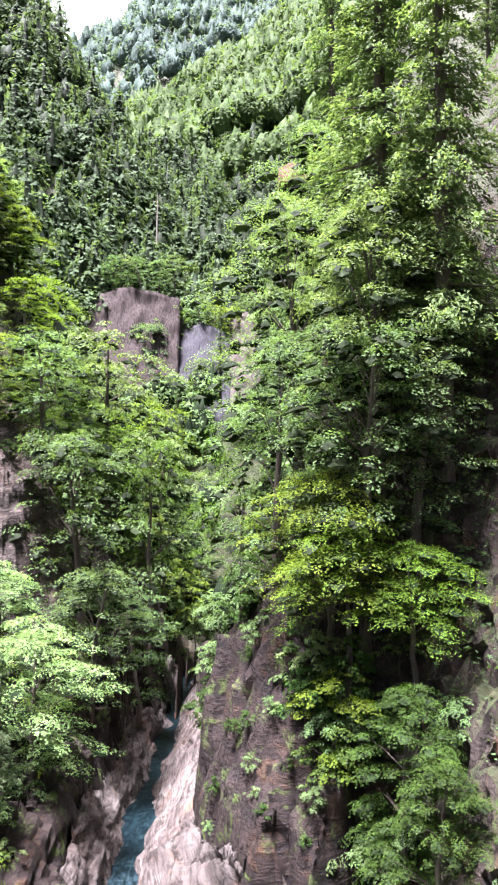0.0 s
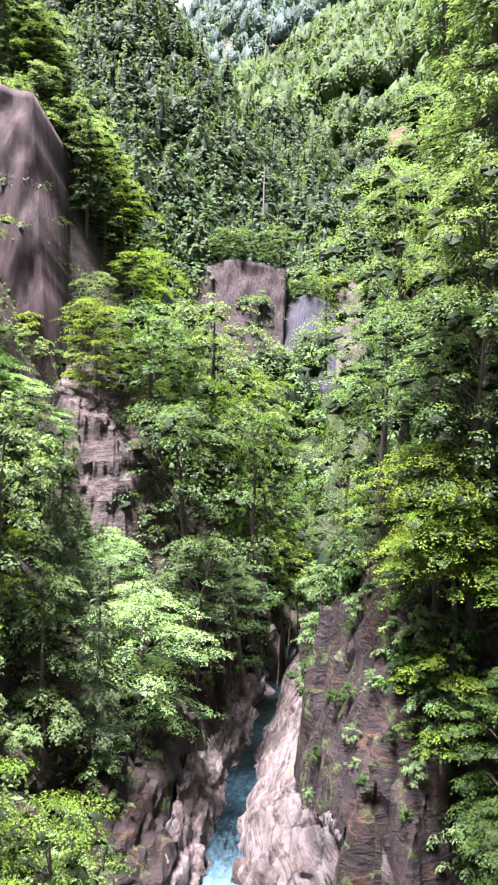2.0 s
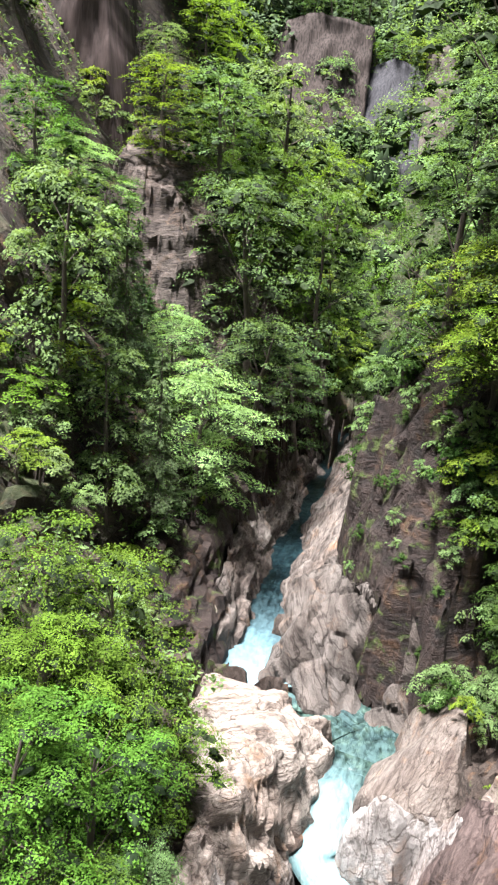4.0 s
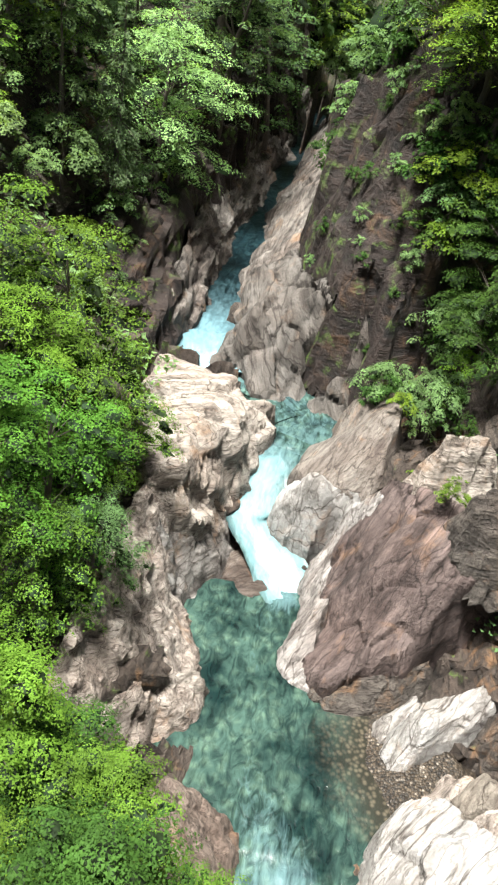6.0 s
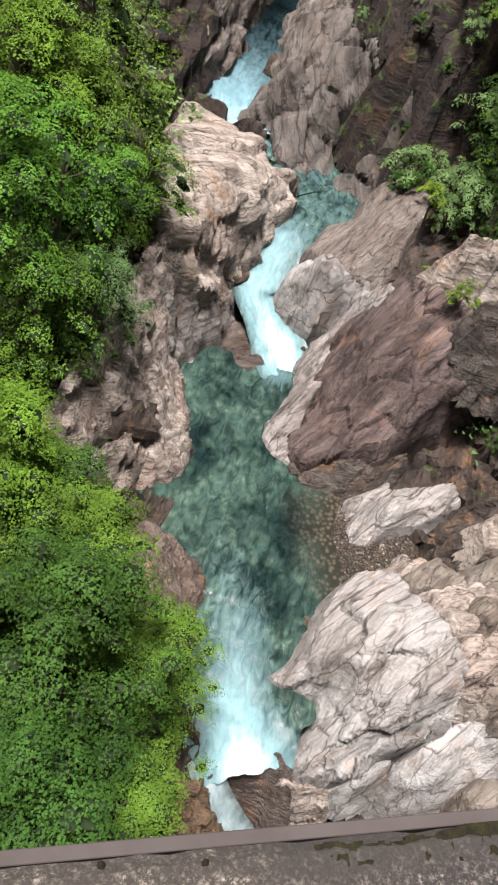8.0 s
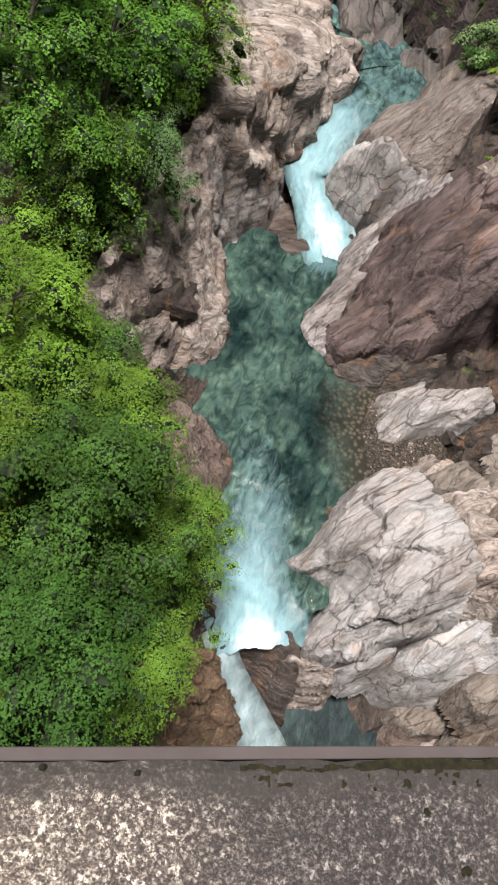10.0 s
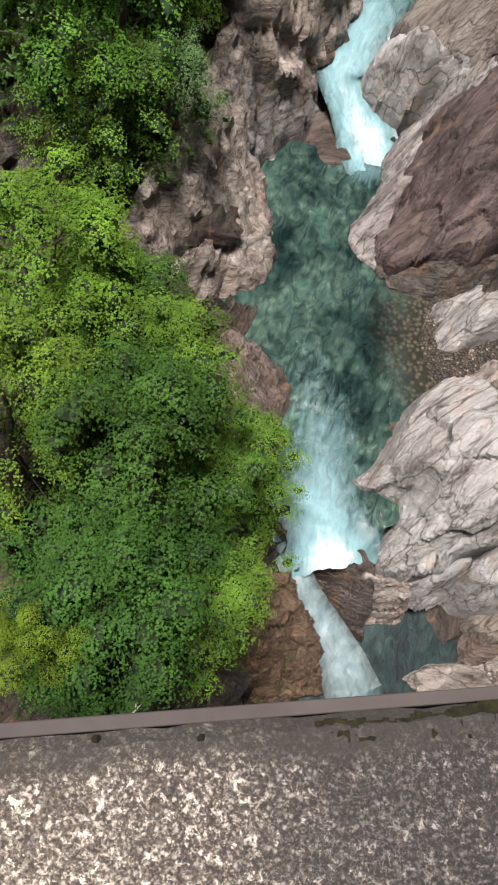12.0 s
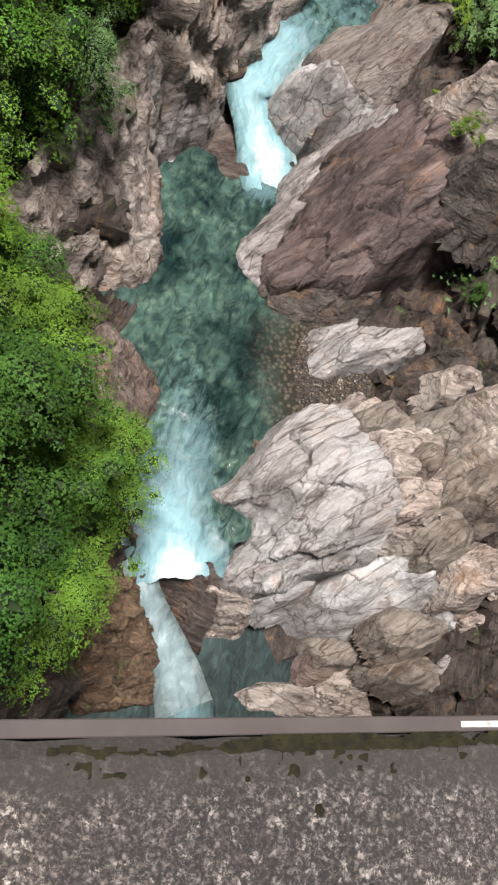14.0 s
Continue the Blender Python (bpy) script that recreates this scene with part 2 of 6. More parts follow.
def leaf_material(name, dark, light, yellow=0.0, trans=0.35):
    mat, nt, bs = nodes_of(name)
    geo = nt.nodes.new("ShaderNodeNewGeometry")
    info = nt.nodes.new("ShaderNodeObjectInfo")
    dark, light = (tuple(c * 0.7 for c in col) for col in (dark, light))
    mid = tuple((a + b) / 2 for a, b in zip(dark, light))
    dark, light = (tuple(0.5 * a + 0.5 * b for a, b in zip(col, mid)) for col in (dark, light))
    c = ramp(nt, geo.outputs["Random Per Island"], [(0.0, dark), (0.55, mid), (1.0, light)]).outputs[0]
    hs = N(nt, "ShaderNodeHueSaturation", Saturation=1.0, Value=1.0)
    m1 = N(nt, "ShaderNodeMapRange")
    m1.inputs["To Min"].default_value, m1.inputs["To Max"].default_value = 0.49, 0.526
    nt.links.new(info.outputs["Random"], m1.inputs["Value"])
    nt.links.new(m1.outputs[0], hs.inputs["Hue"])
    clump = noise_of(nt, geo.outputs["Position"], 0.9, 3, 0.5)
    m2 = N(nt, "ShaderNodeMapRange")
    m2.inputs["From Min"].default_value, m2.inputs["From Max"].default_value = 0.3, 0.7
    m2.inputs["To Min"].default_value, m2.inputs["To Max"].default_value = 0.48, 1.42
    nt.links.new(clump, m2.inputs["Value"])
    nt.links.new(m2.outputs[0], hs.inputs["Value"])
    nt.links.new(c, hs.inputs["Color"])
    nt.links.new(hs.outputs[0], bs.inputs["Base Color"])
    bs.inputs["Roughness"].default_value = 0.7
    bs.inputs["Specular IOR Level"].default_value = 0.08
    tr = nt.nodes.new("ShaderNodeBsdfTranslucent")
    warm = mixc(nt, 1.0, hs.outputs[0], (1.25, 1.3, 0.6), "MULTIPLY")
    nt.links.new(warm, tr.inputs["Color"])
    mx = nt.nodes.new("ShaderNodeMixShader")
    mx.inputs[0].default_value = trans
    nt.links.new(bs.outputs[0], mx.inputs[1])
    nt.links.new(tr.outputs[0], mx.inputs[2])
    nt.links.new(mx.outputs[0], nt.nodes["Material Output"].inputs["Surface"])
    return mat


LEAF_MID = leaf_material("leaf_green", (0.1140, 0.1794, 0.0682), (0.2520, 0.3575, 0.1375), trans=0.42)
LEAF_DARK = leaf_material("leaf_dark", (0.0828, 0.1428, 0.0555), (0.1862, 0.2919, 0.1087), trans=0.42)
LEAF_LIGHT = leaf_material("leaf_light", (0.1231, 0.1963, 0.0210), (0.2222, 0.3140, 0.0390), trans=0.42)
LEAF_CONIFER = leaf_material("conifer_needles", (0.0624, 0.1013, 0.0528), (0.1500, 0.2133, 0.0946), trans=0.42)
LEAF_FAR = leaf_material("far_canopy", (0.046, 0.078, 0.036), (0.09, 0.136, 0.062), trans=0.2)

LEAF_HILL = leaf_material("hill_canopy", (0.0935, 0.1540, 0.0562), (0.1444, 0.2200, 0.0860), trans=0.42)
# paler and bluer than the hill: distance haze mixed into the leaf colour
LEAF_MOUNTAIN_HAZE = leaf_material("hazy_mountain_canopy", (0.1123, 0.1750, 0.1494), (0.1576, 0.2268, 0.1944), trans=0.42)
LEAF_SPUR = leaf_material("spur_needles", (0.0728, 0.1170, 0.0663), (0.1547, 0.2197, 0.1063), trans=0.42)
LEAF_PALE = leaf_material("pale_leaf", (0.2229, 0.3571, 0.1265), (0.3594, 0.5278, 0.2024), trans=0.42)
LEAF_NEAR = leaf_material("near_leaf_green", (0.0619, 0.1203, 0.0146), (0.1441, 0.2513, 0.0307), trans=0.28)
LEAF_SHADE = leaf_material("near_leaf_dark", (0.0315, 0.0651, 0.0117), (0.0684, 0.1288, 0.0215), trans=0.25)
# near-black green: the shade inside the crowns put into a colour
LEAF_INNER_SHADE = leaf_material("inner_foliage", (0.0140, 0.0242, 0.0094), (0.0242, 0.0390, 0.0140), trans=0.1)


def bark_material():
    mat, nt, bs = nodes_of("bark")
    tc = nt.nodes.new("ShaderNodeTexCoord")
    mp = nt.nodes.new("ShaderNodeMapping")
    mp.inputs["Scale"].default_value = (6, 6, 0.8)
    nt.links.new(tc.outputs["Object"], mp.inputs[0])
    f = noise_of(nt, mp.outputs[0], 2.0, 6, 0.7)
    nt.links.new(ramp(nt, f, [(0.3, (0.03, 0.022, 0.017)), (0.7, (0.10, 0.08, 0.065))]).outputs[0], bs.inputs["Base Color"])
    bs.inputs["Roughness"].default_value = 0.9
    b = N(nt, "ShaderNodeBump", Strength=0.8, Distance=0.03)
    nt.links.new(f, b.inputs["Height"])
    nt.links.new(b.outputs[0], bs.inputs["Normal"])
    return mat


BARK = bark_material()


def water_material(name, deep, shallow, foam_mid, rough=0.08):
    """Clear green mountain water over a pale bed; foam where the sheet is churned (vertex weight 'foam')."""
    mat, nt, bs = nodes_of(name)
    geo = nt.nodes.new("ShaderNodeNewGeometry")
    at = nt.nodes.new("ShaderNodeAttribute")
    at.attribute_name = "foam"
    flow = nt.nodes.new("ShaderNodeAttribute")
    flow.attribute_name = "flow"
    streak = noise_of(nt, flow.outputs["Vector"], 1.0, 6, 0.65, 0.6)
    shelf = nt.nodes.new("ShaderNodeAttribute")
    shelf.attribute_name = "shallow"
    big = noise_of(nt, geo.outputs["Position"], 0.4, 6, 0.6, 0.4)
    mp = nt.nodes.new("ShaderNodeMapping")
    mp.inputs["Scale"].default_value = (1.7, 0.8, 1.0)
    nt.links.new(geo.outputs["Position"], mp.inputs[0])
    fine = noise_of(nt, mp.outputs[0], 1.5, 8, 0.6, 1.2)
    body = ramp(nt, big, [(0.36, deep), (0.62, shallow)]).outputs[0]
    stones = N(nt, "ShaderNodeTexVoronoi", Scale=1.9)
    wv = nt.nodes.new("ShaderNodeVectorMath")
    nw = N(nt, "ShaderNodeTexNoise", Scale=0.8, Detail=6)
    nt.links.new(geo.outputs["Position"], nw.inputs["Vector"])
    nt.links.new(nw.outputs["Color"], wv.inputs[0])
    nt.links.new(geo.outputs["Position"], wv.inputs[1])
    nt.links.new(wv.outputs[0], stones.inputs["Vector"])
    sm = ramp(nt, stones.outputs["Distance"], [(0.08, (1.45, 1.35, 1.2)), (0.55, (0.68, 0.74, 0.74))]).outputs[0]
    body = mixc(nt, 0.95, body, sm, "MULTIPLY")
    # wavy bright reflections with dark between them, painted into the water's colour
    ripple_reflection = ramp(nt, fine, [(0.38, (0.4, 0.45, 0.45)), (0.60, (1.6, 1.6, 1.5))]).outputs[0]
    body = mixc(nt, 0.8, body, ripple_reflection, "MULTIPLY")
    pebble = N(nt, "ShaderNodeTexVoronoi", Scale=5.0)
    nt.links.new(geo.outputs["Position"], pebble.inputs["Vector"])
    bed = ramp(nt, pebble.outputs["Distance"], [(0.1, (0.055, 0.045, 0.032)), (0.6, (0.014, 0.013, 0.010))]).outputs[0]
    body = mixc(nt, shelf.outputs["Fac"], body, bed)
    churn = nt.nodes.new("ShaderNodeMath")
    churn.operation = "ADD"
    nt.links.new(fine, churn.inputs[0])
    nt.links.new(streak, churn.inputs[1])
    addf = nt.nodes.new("ShaderNodeMath")
    addf.operation = "MULTIPLY_ADD"
    nt.links.new(churn.outputs[0], addf.inputs[0])
    addf.inputs[1].default_value = 0.42
    nt.links.new(at.outputs["Fac"], addf.inputs[2])
    whole = nt.nodes.new("ShaderNodeMath")
    whole.operation = "MULTIPLY"
    whole.inputs[1].default_value = 0.7
    nt.links.new(addf.outputs[0], whole.inputs[0])
    ff = ramp(nt, whole.outputs[0], [(0.29, (0, 0, 0)), (0.6, (0.75,) * 3), (0.8, (1, 1, 1))]).outputs[0]
    fcol = ramp(nt, whole.outputs[0], [(0.49, tuple(c * 0.7 for c in foam_mid)), (0.69, foam_mid), (0.80, tuple(0.75 * c + 0.09 for c in foam_mid)), (0.94, (0.46, 0.52, 0.53))]).outputs[0]
    nt.links.new(mixc(nt, ff, body, fcol), bs.inputs["Base Color"])
    rr = ramp(nt, ff, [(0.0, (rough,) * 3), (1.0, (0.7,) * 3)]).outputs[0]
    nt.links.new(rr, bs.inputs["Roughness"])
    bs.inputs["IOR"].default_value = 1.33
    bs.inputs["Specular IOR Level"].default_value = 0.35
    b = N(nt, "ShaderNodeBump", Strength=0.5, Distance=0.12)
    nt.links.new(fine, b.inputs["Height"])
    nt.links.new(b.outputs[0], bs.inputs["Normal"])
    return mat


WATER = water_material("gorge_water", (0.004, 0.010, 0.010), (0.030, 0.050, 0.043), (0.125, 0.216, 0.234), 0.18)
WATER_POOL = water_material("plunge_pool_water", (0.003, 0.009, 0.010), (0.012, 0.022, 0.022), (0.12, 0.2, 0.215), 0.6)
WATER_FALL = water_material("falling_water", (0.05, 0.055, 0.055), (0.08, 0.09, 0.088), (0.16, 0.21, 0.22), 0.55)
WATER_DEEP = water_material("channel_water", (0.002, 0.005, 0.007), (0.007, 0.016, 0.021), (0.105, 0.19, 0.22), 0.3)


def concrete_material(name, base):
    """Weathered concrete with its aggregate exposed: fine sand, small stones, pale lichen and dark pits."""
    mat, nt, bs = nodes_of(name)
    tc = nt.nodes.new("ShaderNodeNewGeometry")
    pos = tc.outputs["Position"]
    vo = N(nt, "ShaderNodeTexVoronoi", Scale=300.0)
    warp = nt.nodes.new("ShaderNodeVectorMath")
    warp.operation = "MULTIPLY_ADD"
    nw = N(nt, "ShaderNodeTexNoise", Scale=180.0, Detail=3)
    nt.links.new(pos, nw.inputs["Vector"])
    nt.links.new(nw.outputs["Color"], warp.inputs[0])
    warp.inputs[1].default_value = (0.006, 0.006, 0.006)
    nt.links.new(pos, warp.inputs[2])
    nt.links.new(warp.outputs[0], vo.inputs["Vector"])
    sep = nt.nodes.new("ShaderNodeSeparateColor")
    nt.links.new(vo.outputs["Color"], sep.inputs[0])
    fine = noise_of(nt, pos, 260.0, 9, 0.85)
    patch = noise_of(nt, pos, 3.0, 5, 0.6)
    c1 = ramp(nt, sep.outputs[0], [(0.0, tuple(c * 0.4 for c in base)), (0.5, tuple(c * 0.8 for c in base)), (0.8, tuple(c * 1.3 for c in base)), (0.95, tuple(c * 2.0 for c in base)), (1.0, tuple(c * 3.5 for c in base))]).outputs[0]
    c2 = ramp(nt, patch, [(0.35, (0.7, 0.64, 0.64)), (0.65, (1.25, 1.2, 1.12))]).outputs[0]
    c = mixc(nt, 0.9, c1, c2, "MULTIPLY")
    g = ramp(nt, fine, [(0.38, (0.3, 0.28, 0.28)), (0.62, (1.5, 1.5, 1.5))]).outputs[0]
    c = mixc(nt, 0.9, c, g, "MULTIPLY")
    li = noise_of(nt, pos, 105.0, 9, 0.85, 0.2)
    lf = ramp(nt, li, [(0.51, (0, 0, 0)), (0.60, (0.9,) * 3)]).outputs[0]
    crust = noise_of(nt, pos, 14.0, 5, 0.65)
    lf = mixc(nt, 1.0, lf, ramp(nt, crust, [(0.36, (0.25,) * 3), (0.55, (1, 1, 1))]).outputs[0], "MULTIPLY")
    c = mixc(nt, lf, c, (0.30, 0.28, 0.25))
    blot = noise_of(nt, pos, 56.0, 9, 0.8, 0.3)
    bf = ramp(nt, blot, [(0.56, (0, 0, 0)), (0.63, (0.9,) * 3)]).outputs[0]
    c = mixc(nt, bf, c, (0.5, 0.465, 0.41))
    grit = N(nt, "ShaderNodeTexVoronoi", Scale=120.0)
    nt.links.new(warp.outputs[0], grit.inputs["Vector"])
    gsep = nt.nodes.new("ShaderNodeSeparateColor")
    nt.links.new(grit.outputs["Color"], gsep.inputs[0])
    gr = ramp(nt, gsep.outputs[1], [(0.80, (0, 0, 0)), (0.9, (1, 1, 1))]).outputs[0]
    gd = ramp(nt, grit.outputs["Distance"], [(0.1, (0.5,) * 3), (0.5, (0, 0, 0))]).outputs[0]
    c = mixc(nt, mixc(nt, 1.0, gr, gd, "MULTIPLY"), c, (0.42, 0.395, 0.36))
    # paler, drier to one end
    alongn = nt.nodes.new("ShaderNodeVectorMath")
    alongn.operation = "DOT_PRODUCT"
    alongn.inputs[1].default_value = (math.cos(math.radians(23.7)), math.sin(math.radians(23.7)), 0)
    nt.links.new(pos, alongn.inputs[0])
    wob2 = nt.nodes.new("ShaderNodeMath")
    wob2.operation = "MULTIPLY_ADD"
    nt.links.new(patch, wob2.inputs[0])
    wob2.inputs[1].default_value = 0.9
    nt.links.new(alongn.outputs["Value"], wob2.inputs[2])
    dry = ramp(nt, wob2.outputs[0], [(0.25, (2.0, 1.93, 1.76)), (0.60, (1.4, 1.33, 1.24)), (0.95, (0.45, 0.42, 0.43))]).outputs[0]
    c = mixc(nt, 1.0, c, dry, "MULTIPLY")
    # damp dark band along the outer edge
    across = nt.nodes.new("ShaderNodeVectorMath")
    across.operation = "DOT_PRODUCT"
    across.inputs[1].default_value = (-math.sin(math.radians(23.7)), math.cos(math.radians(23.7)), 0)
    nt.links.new(pos, across.inputs[0])
    wob = nt.nodes.new("ShaderNodeMath")
    wob.operation = "MULTIPLY_ADD"
    nt.links.new(patch, wob.inputs[0])
    wob.inputs[1].default_value = 0.10
    nt.links.new(across.outputs["Value"], wob.inputs[2])
    df = ramp(nt, wob.outputs[0], [(0.012, (0, 0, 0)), (0.05, (0.8,) * 3)]).outputs[0]
    c = mixc(nt, df, c, (0.017, 0.0135, 0.011))
    nt.links.new(c, bs.inputs["Base Color"])
    bs.inputs["Roughness"].default_value = 0.92
    h = nt.nodes.new("ShaderNodeMath")
    h.operation = "ADD"
    nt.links.new(sep.outputs[0], h.inputs[0])
    nt.links.new(li, h.inputs[1])
    b = N(nt, "ShaderNodeBump", Strength=0.8, Distance=0.004)
    nt.links.new(h.outputs[0], b.inputs["Height"])
    nt.links.new(b.outputs[0], bs.inputs["Normal"])
    return mat


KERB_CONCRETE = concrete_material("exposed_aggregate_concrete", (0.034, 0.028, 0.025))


def plain_material(name, a, b, scale, rough=0.8, bump=0.01, metal=0.0, stretch=(1, 1, 1)):
    mat, nt, bs = nodes_of(name)
    tc = nt.nodes.new("ShaderNodeNewGeometry")
    mp = nt.nodes.new("ShaderNodeMapping")
    mp.inputs["Scale"].default_value = stretch
    nt.links.new(tc.outputs["Position"], mp.inputs[0])
    f = noise_of(nt, mp.outputs[0], scale, 7, 0.65)
    nt.links.new(ramp(nt, f, [(0.32, a), (0.68, b)]).outputs[0], bs.inputs["Base Color"])
    bs.inputs["Roughness"].default_value = rough
    bs.inputs["Metallic"].default_value = metal
    bs.inputs["Specular IOR Level"].default_value = 0.2
    bn = N(nt, "ShaderNodeBump", Strength=0.5, Distance=bump)
    nt.links.new(f, bn.inputs["Height"])
    nt.links.new(bn.outputs[0], bs.inputs["Normal"])
    return mat


STEEL_BROWN = plain_material("brown_painted_steel", (0.034, 0.027, 0.026), (0.046, 0.038, 0.036), 9.0, 0.85, 0.002)
STEEL_DARK = plain_material("dark_weathered_steel", (0.0105, 0.0087, 0.0077), (0.0245, 0.0210, 0.0175), 20.0, 0.7, 0.003)
PAINT_WORN = plain_material("worn_white_paint", (0.16, 0.155, 0.15), (0.34, 0.335, 0.33), 30.0, 0.7, 0.001)
STEEL_MAUVE = plain_material("mauve_painted_steel", (0.0600, 0.0496, 0.0496), (0.0780, 0.0663, 0.0651), 6.0, 0.5, 0.001)
MOSS = plain_material("moss", (0.003, 0.0025, 0.0012), (0.013, 0.0115, 0.003), 45.0, 0.95, 0.01)
DEAD_WOOD = plain_material("dead_wood", (0.22, 0.19, 0.16), (0.42, 0.38, 0.33), 9.0, 0.9, 0.01)
ASPHALT = plain_material("asphalt", (0.04, 0.04, 0.04), (0.10, 0.095, 0.09), 160.0, 0.9, 0.004)
SHOTCRETE = plain_material("stained_shotcrete", (0.007, 0.0055, 0.005), (0.068, 0.053, 0.048), 0.9, 0.9, 0.15, stretch=(3.6, 3.6, 0.07))
SHOTCRETE_PINK = plain_material("weathered_pink_shotcrete", (0.014, 0.010, 0.009), (0.07, 0.05, 0.047), 0.7, 0.9, 0.5, stretch=(1.3, 1.3, 0.16))
SOIL_SCAR = plain_material("orange_soil", (0.06, 0.035, 0.024), (0.14, 0.085, 0.058), 0.4, 0.95, 0.3)
NETTED = plain_material("netted_grey_slope", (0.016, 0.016, 0.019), (0.056, 0.056, 0.064), 1.2, 0.9, 0.1, stretch=(3.0, 3.0, 0.12))


def gravel_material():
    """Small wet stones, each its own shade of brown and grey."""
    mat, nt, bs = nodes_of("wet_gravel")
    geo = nt.nodes.new("ShaderNodeNewGeometry")
    vo = N(nt, "ShaderNodeTexVoronoi", Scale=11.0)
    nt.links.new(geo.outputs["Position"], vo.inputs["Vector"])
    sep = nt.nodes.new("ShaderNodeSeparateColor")
    nt.links.new(vo.outputs["Color"], sep.inputs[0])
    c = ramp(nt, sep.outputs[0], [(0.0, (0.012, 0.009, 0.007)), (0.6, (0.038, 0.028, 0.020)), (0.9, (0.07, 0.056, 0.044)), (1.0, (0.15, 0.13, 0.115))]).outputs[0]
    gap = ramp(nt, vo.outputs["Distance"], [(0.25, (1, 1, 1)), (0.7, (0.25, 0.25, 0.25))]).outputs[0]
    c = mixc(nt, 0.9, c, gap, "MULTIPLY")
    drift = ramp(nt, noise_of(nt, geo.outputs["Position"], 0.9, 4, 0.6), [(0.35, (0.6, 0.55, 0.5)), (0.65, (1.3, 1.25, 1.15))]).outputs[0]
    nt.links.new(mixc(nt, 0.9, c, drift, "MULTIPLY"), bs.inputs["Base Color"])
    bs.inputs["Roughness"].default_value = 0.6
    bs.inputs["Specular IOR Level"].default_value = 0.2
    bn = N(nt, "ShaderNodeBump", Strength=1.0, Distance=0.05)
    bn.invert = True
    nt.links.new(vo.outputs["Distance"], bn.inputs["Height"])
    nt.links.new(bn.outputs[0], bs.inputs["Normal"])
    return mat


GRAVEL = gravel_material()
PALE_FACE = plain_material("bare_pale_rock", (0.04, 0.033, 0.028), (0.095, 0.082, 0.072), 0.35, 0.9, 0.3)

# ---- the lie of the land ----
# course of the river from below the bridge upstream: x, y, water level, half width
RIVER = [(14, -22, -6, 3.5), (11.5, -4, -4.3, 3.0), (9.8, 5.0, -4.0, 4.6), (7.8, 7.9, -3.8, 4.0), (4.6, 10.0, -0.1, 1.7), (3.4, 13.2, 0, 2.0),
         (2.6, 16.8, 0, 4.2), (1.9, 20.6, 0, 3.6), (-0.1, 24.5, 0, 3.5), (-0.2, 28.6, 0.2, 2.6), (-0.6, 33, 2.0, 1.5), (0.4, 37.6, 3.0, 1.7),
         (-2.5, 41.0, 3.3, 1.2), (-6.9, 41.4, 4.0, 1.4), (-7.2, 48, 4.2, 0.9), (-7.3, 60, 4.7, 0.7), (-6.9, 72, 5.2, 0.7), (-5.9, 97, 6.0, 1.0),
         (-2, 122, 12, 2.5), (14, 152, 16, 4), (60, 200, 22, 5), (140, 300, 40, 6), (300, 380, 60, 8), (900, 520, 120, 10)]
RV = np.array(RIVER, float)
# bank profiles by the y of the nearest water: y, first slope, width of it, second slope
LEFT = np.array([(-30, 1.2, 5, 0.8), (4, 1.2, 4, 0.6), (9, 1.2, 3.0, 0.4), (27, 1.2, 3.5, 0.4), (33, 0.35, 6, 0.5), (40, 0.7, 6, 1.3), (46, 0.9, 7, 1.9), (100, 0.9, 8, 1.5), (140, 0.8, 10, 0.8), (600, 0.8, 20, 0.8)])
RIGHT = np.array([(-30, 0.4, 6, 1.2), (6, 0.12, 9, 1.2), (24, 0.14, 10, 1.5), (33, 0.3, 8, 1.6), (37, 0.5, 6, 2.0), (41, 0.7, 5, 2.4), (100, 1.2, 5, 2.2), (140, 0.9, 10, 0.8), (600, 0.7, 20, 0.6)])
# crests of the hills: x, y, height
HILL_DROP, MOUNTAIN_DROP = 10, 60
SPUR = [(-190, 300, 300), (-63, 221, 172), (-42, 211, 131), (-27, 203, 108), (-12.5, 185, 79), (-1.5, 165, 59), (4, 156, 44)]
BLUFF = [(-75, 84, 125), (-37, 88, 72), (-28, 91, 57), (-24.5, 92, 46)]
BENCH = [(-36, 143, 46), (-12, 142, 45), (7, 143, 43)]
HILL = [(-160, 430, 165), (-56, 416, 200), (-20, 420, 238), (3, 420, 270), (50, 417, 325), (220, 400, 380)]
MOUNTAIN = [(-420, 900, 400), (-184, 880, 535), (-136, 890, 572), (-40, 900, 680), (150, 950, 800), (600, 1000, 820)]


def crest(x, y, line, slope):
    best = np.full(len(x), -1e9)
    line = np.array(line, float)
    for a, b in zip(line[:-1], line[1:]):
        ab = b[:2] - a[:2]
        t = np.clip(((x - a[0]) * ab[0] + (y - a[1]) * ab[1]) / (ab @ ab), 0, 1)
        d = np.hypot(x - a[0] - t * ab[0], y - a[1] - t * ab[1])
        best = np.maximum(best, a[2] + t * (b[2] - a[2]) - slope * d)
    return best


def river_near(x, y):
    """Distance to the river's line, its level, half width, the y of the nearest point, and the side (+1 left going upstream)."""
    best = np.full(len(x), 1e9)
    lev, hw, yn, side = (np.zeros(len(x)) for _ in range(4))
    for a, b in zip(RV[:-1], RV[1:]):
        ab = b[:2] - a[:2]
        t = np.clip(((x - a[0]) * ab[0] + (y - a[1]) * ab[1]) / (ab @ ab), 0, 1)
        px, py = a[0] + t * ab[0], a[1] + t * ab[1]
        d = np.hypot(x - px, y - py)
        m = d < best
        best = np.where(m, d, best)
        lev = np.where(m, a[2] + t * (b[2] - a[2]), lev)
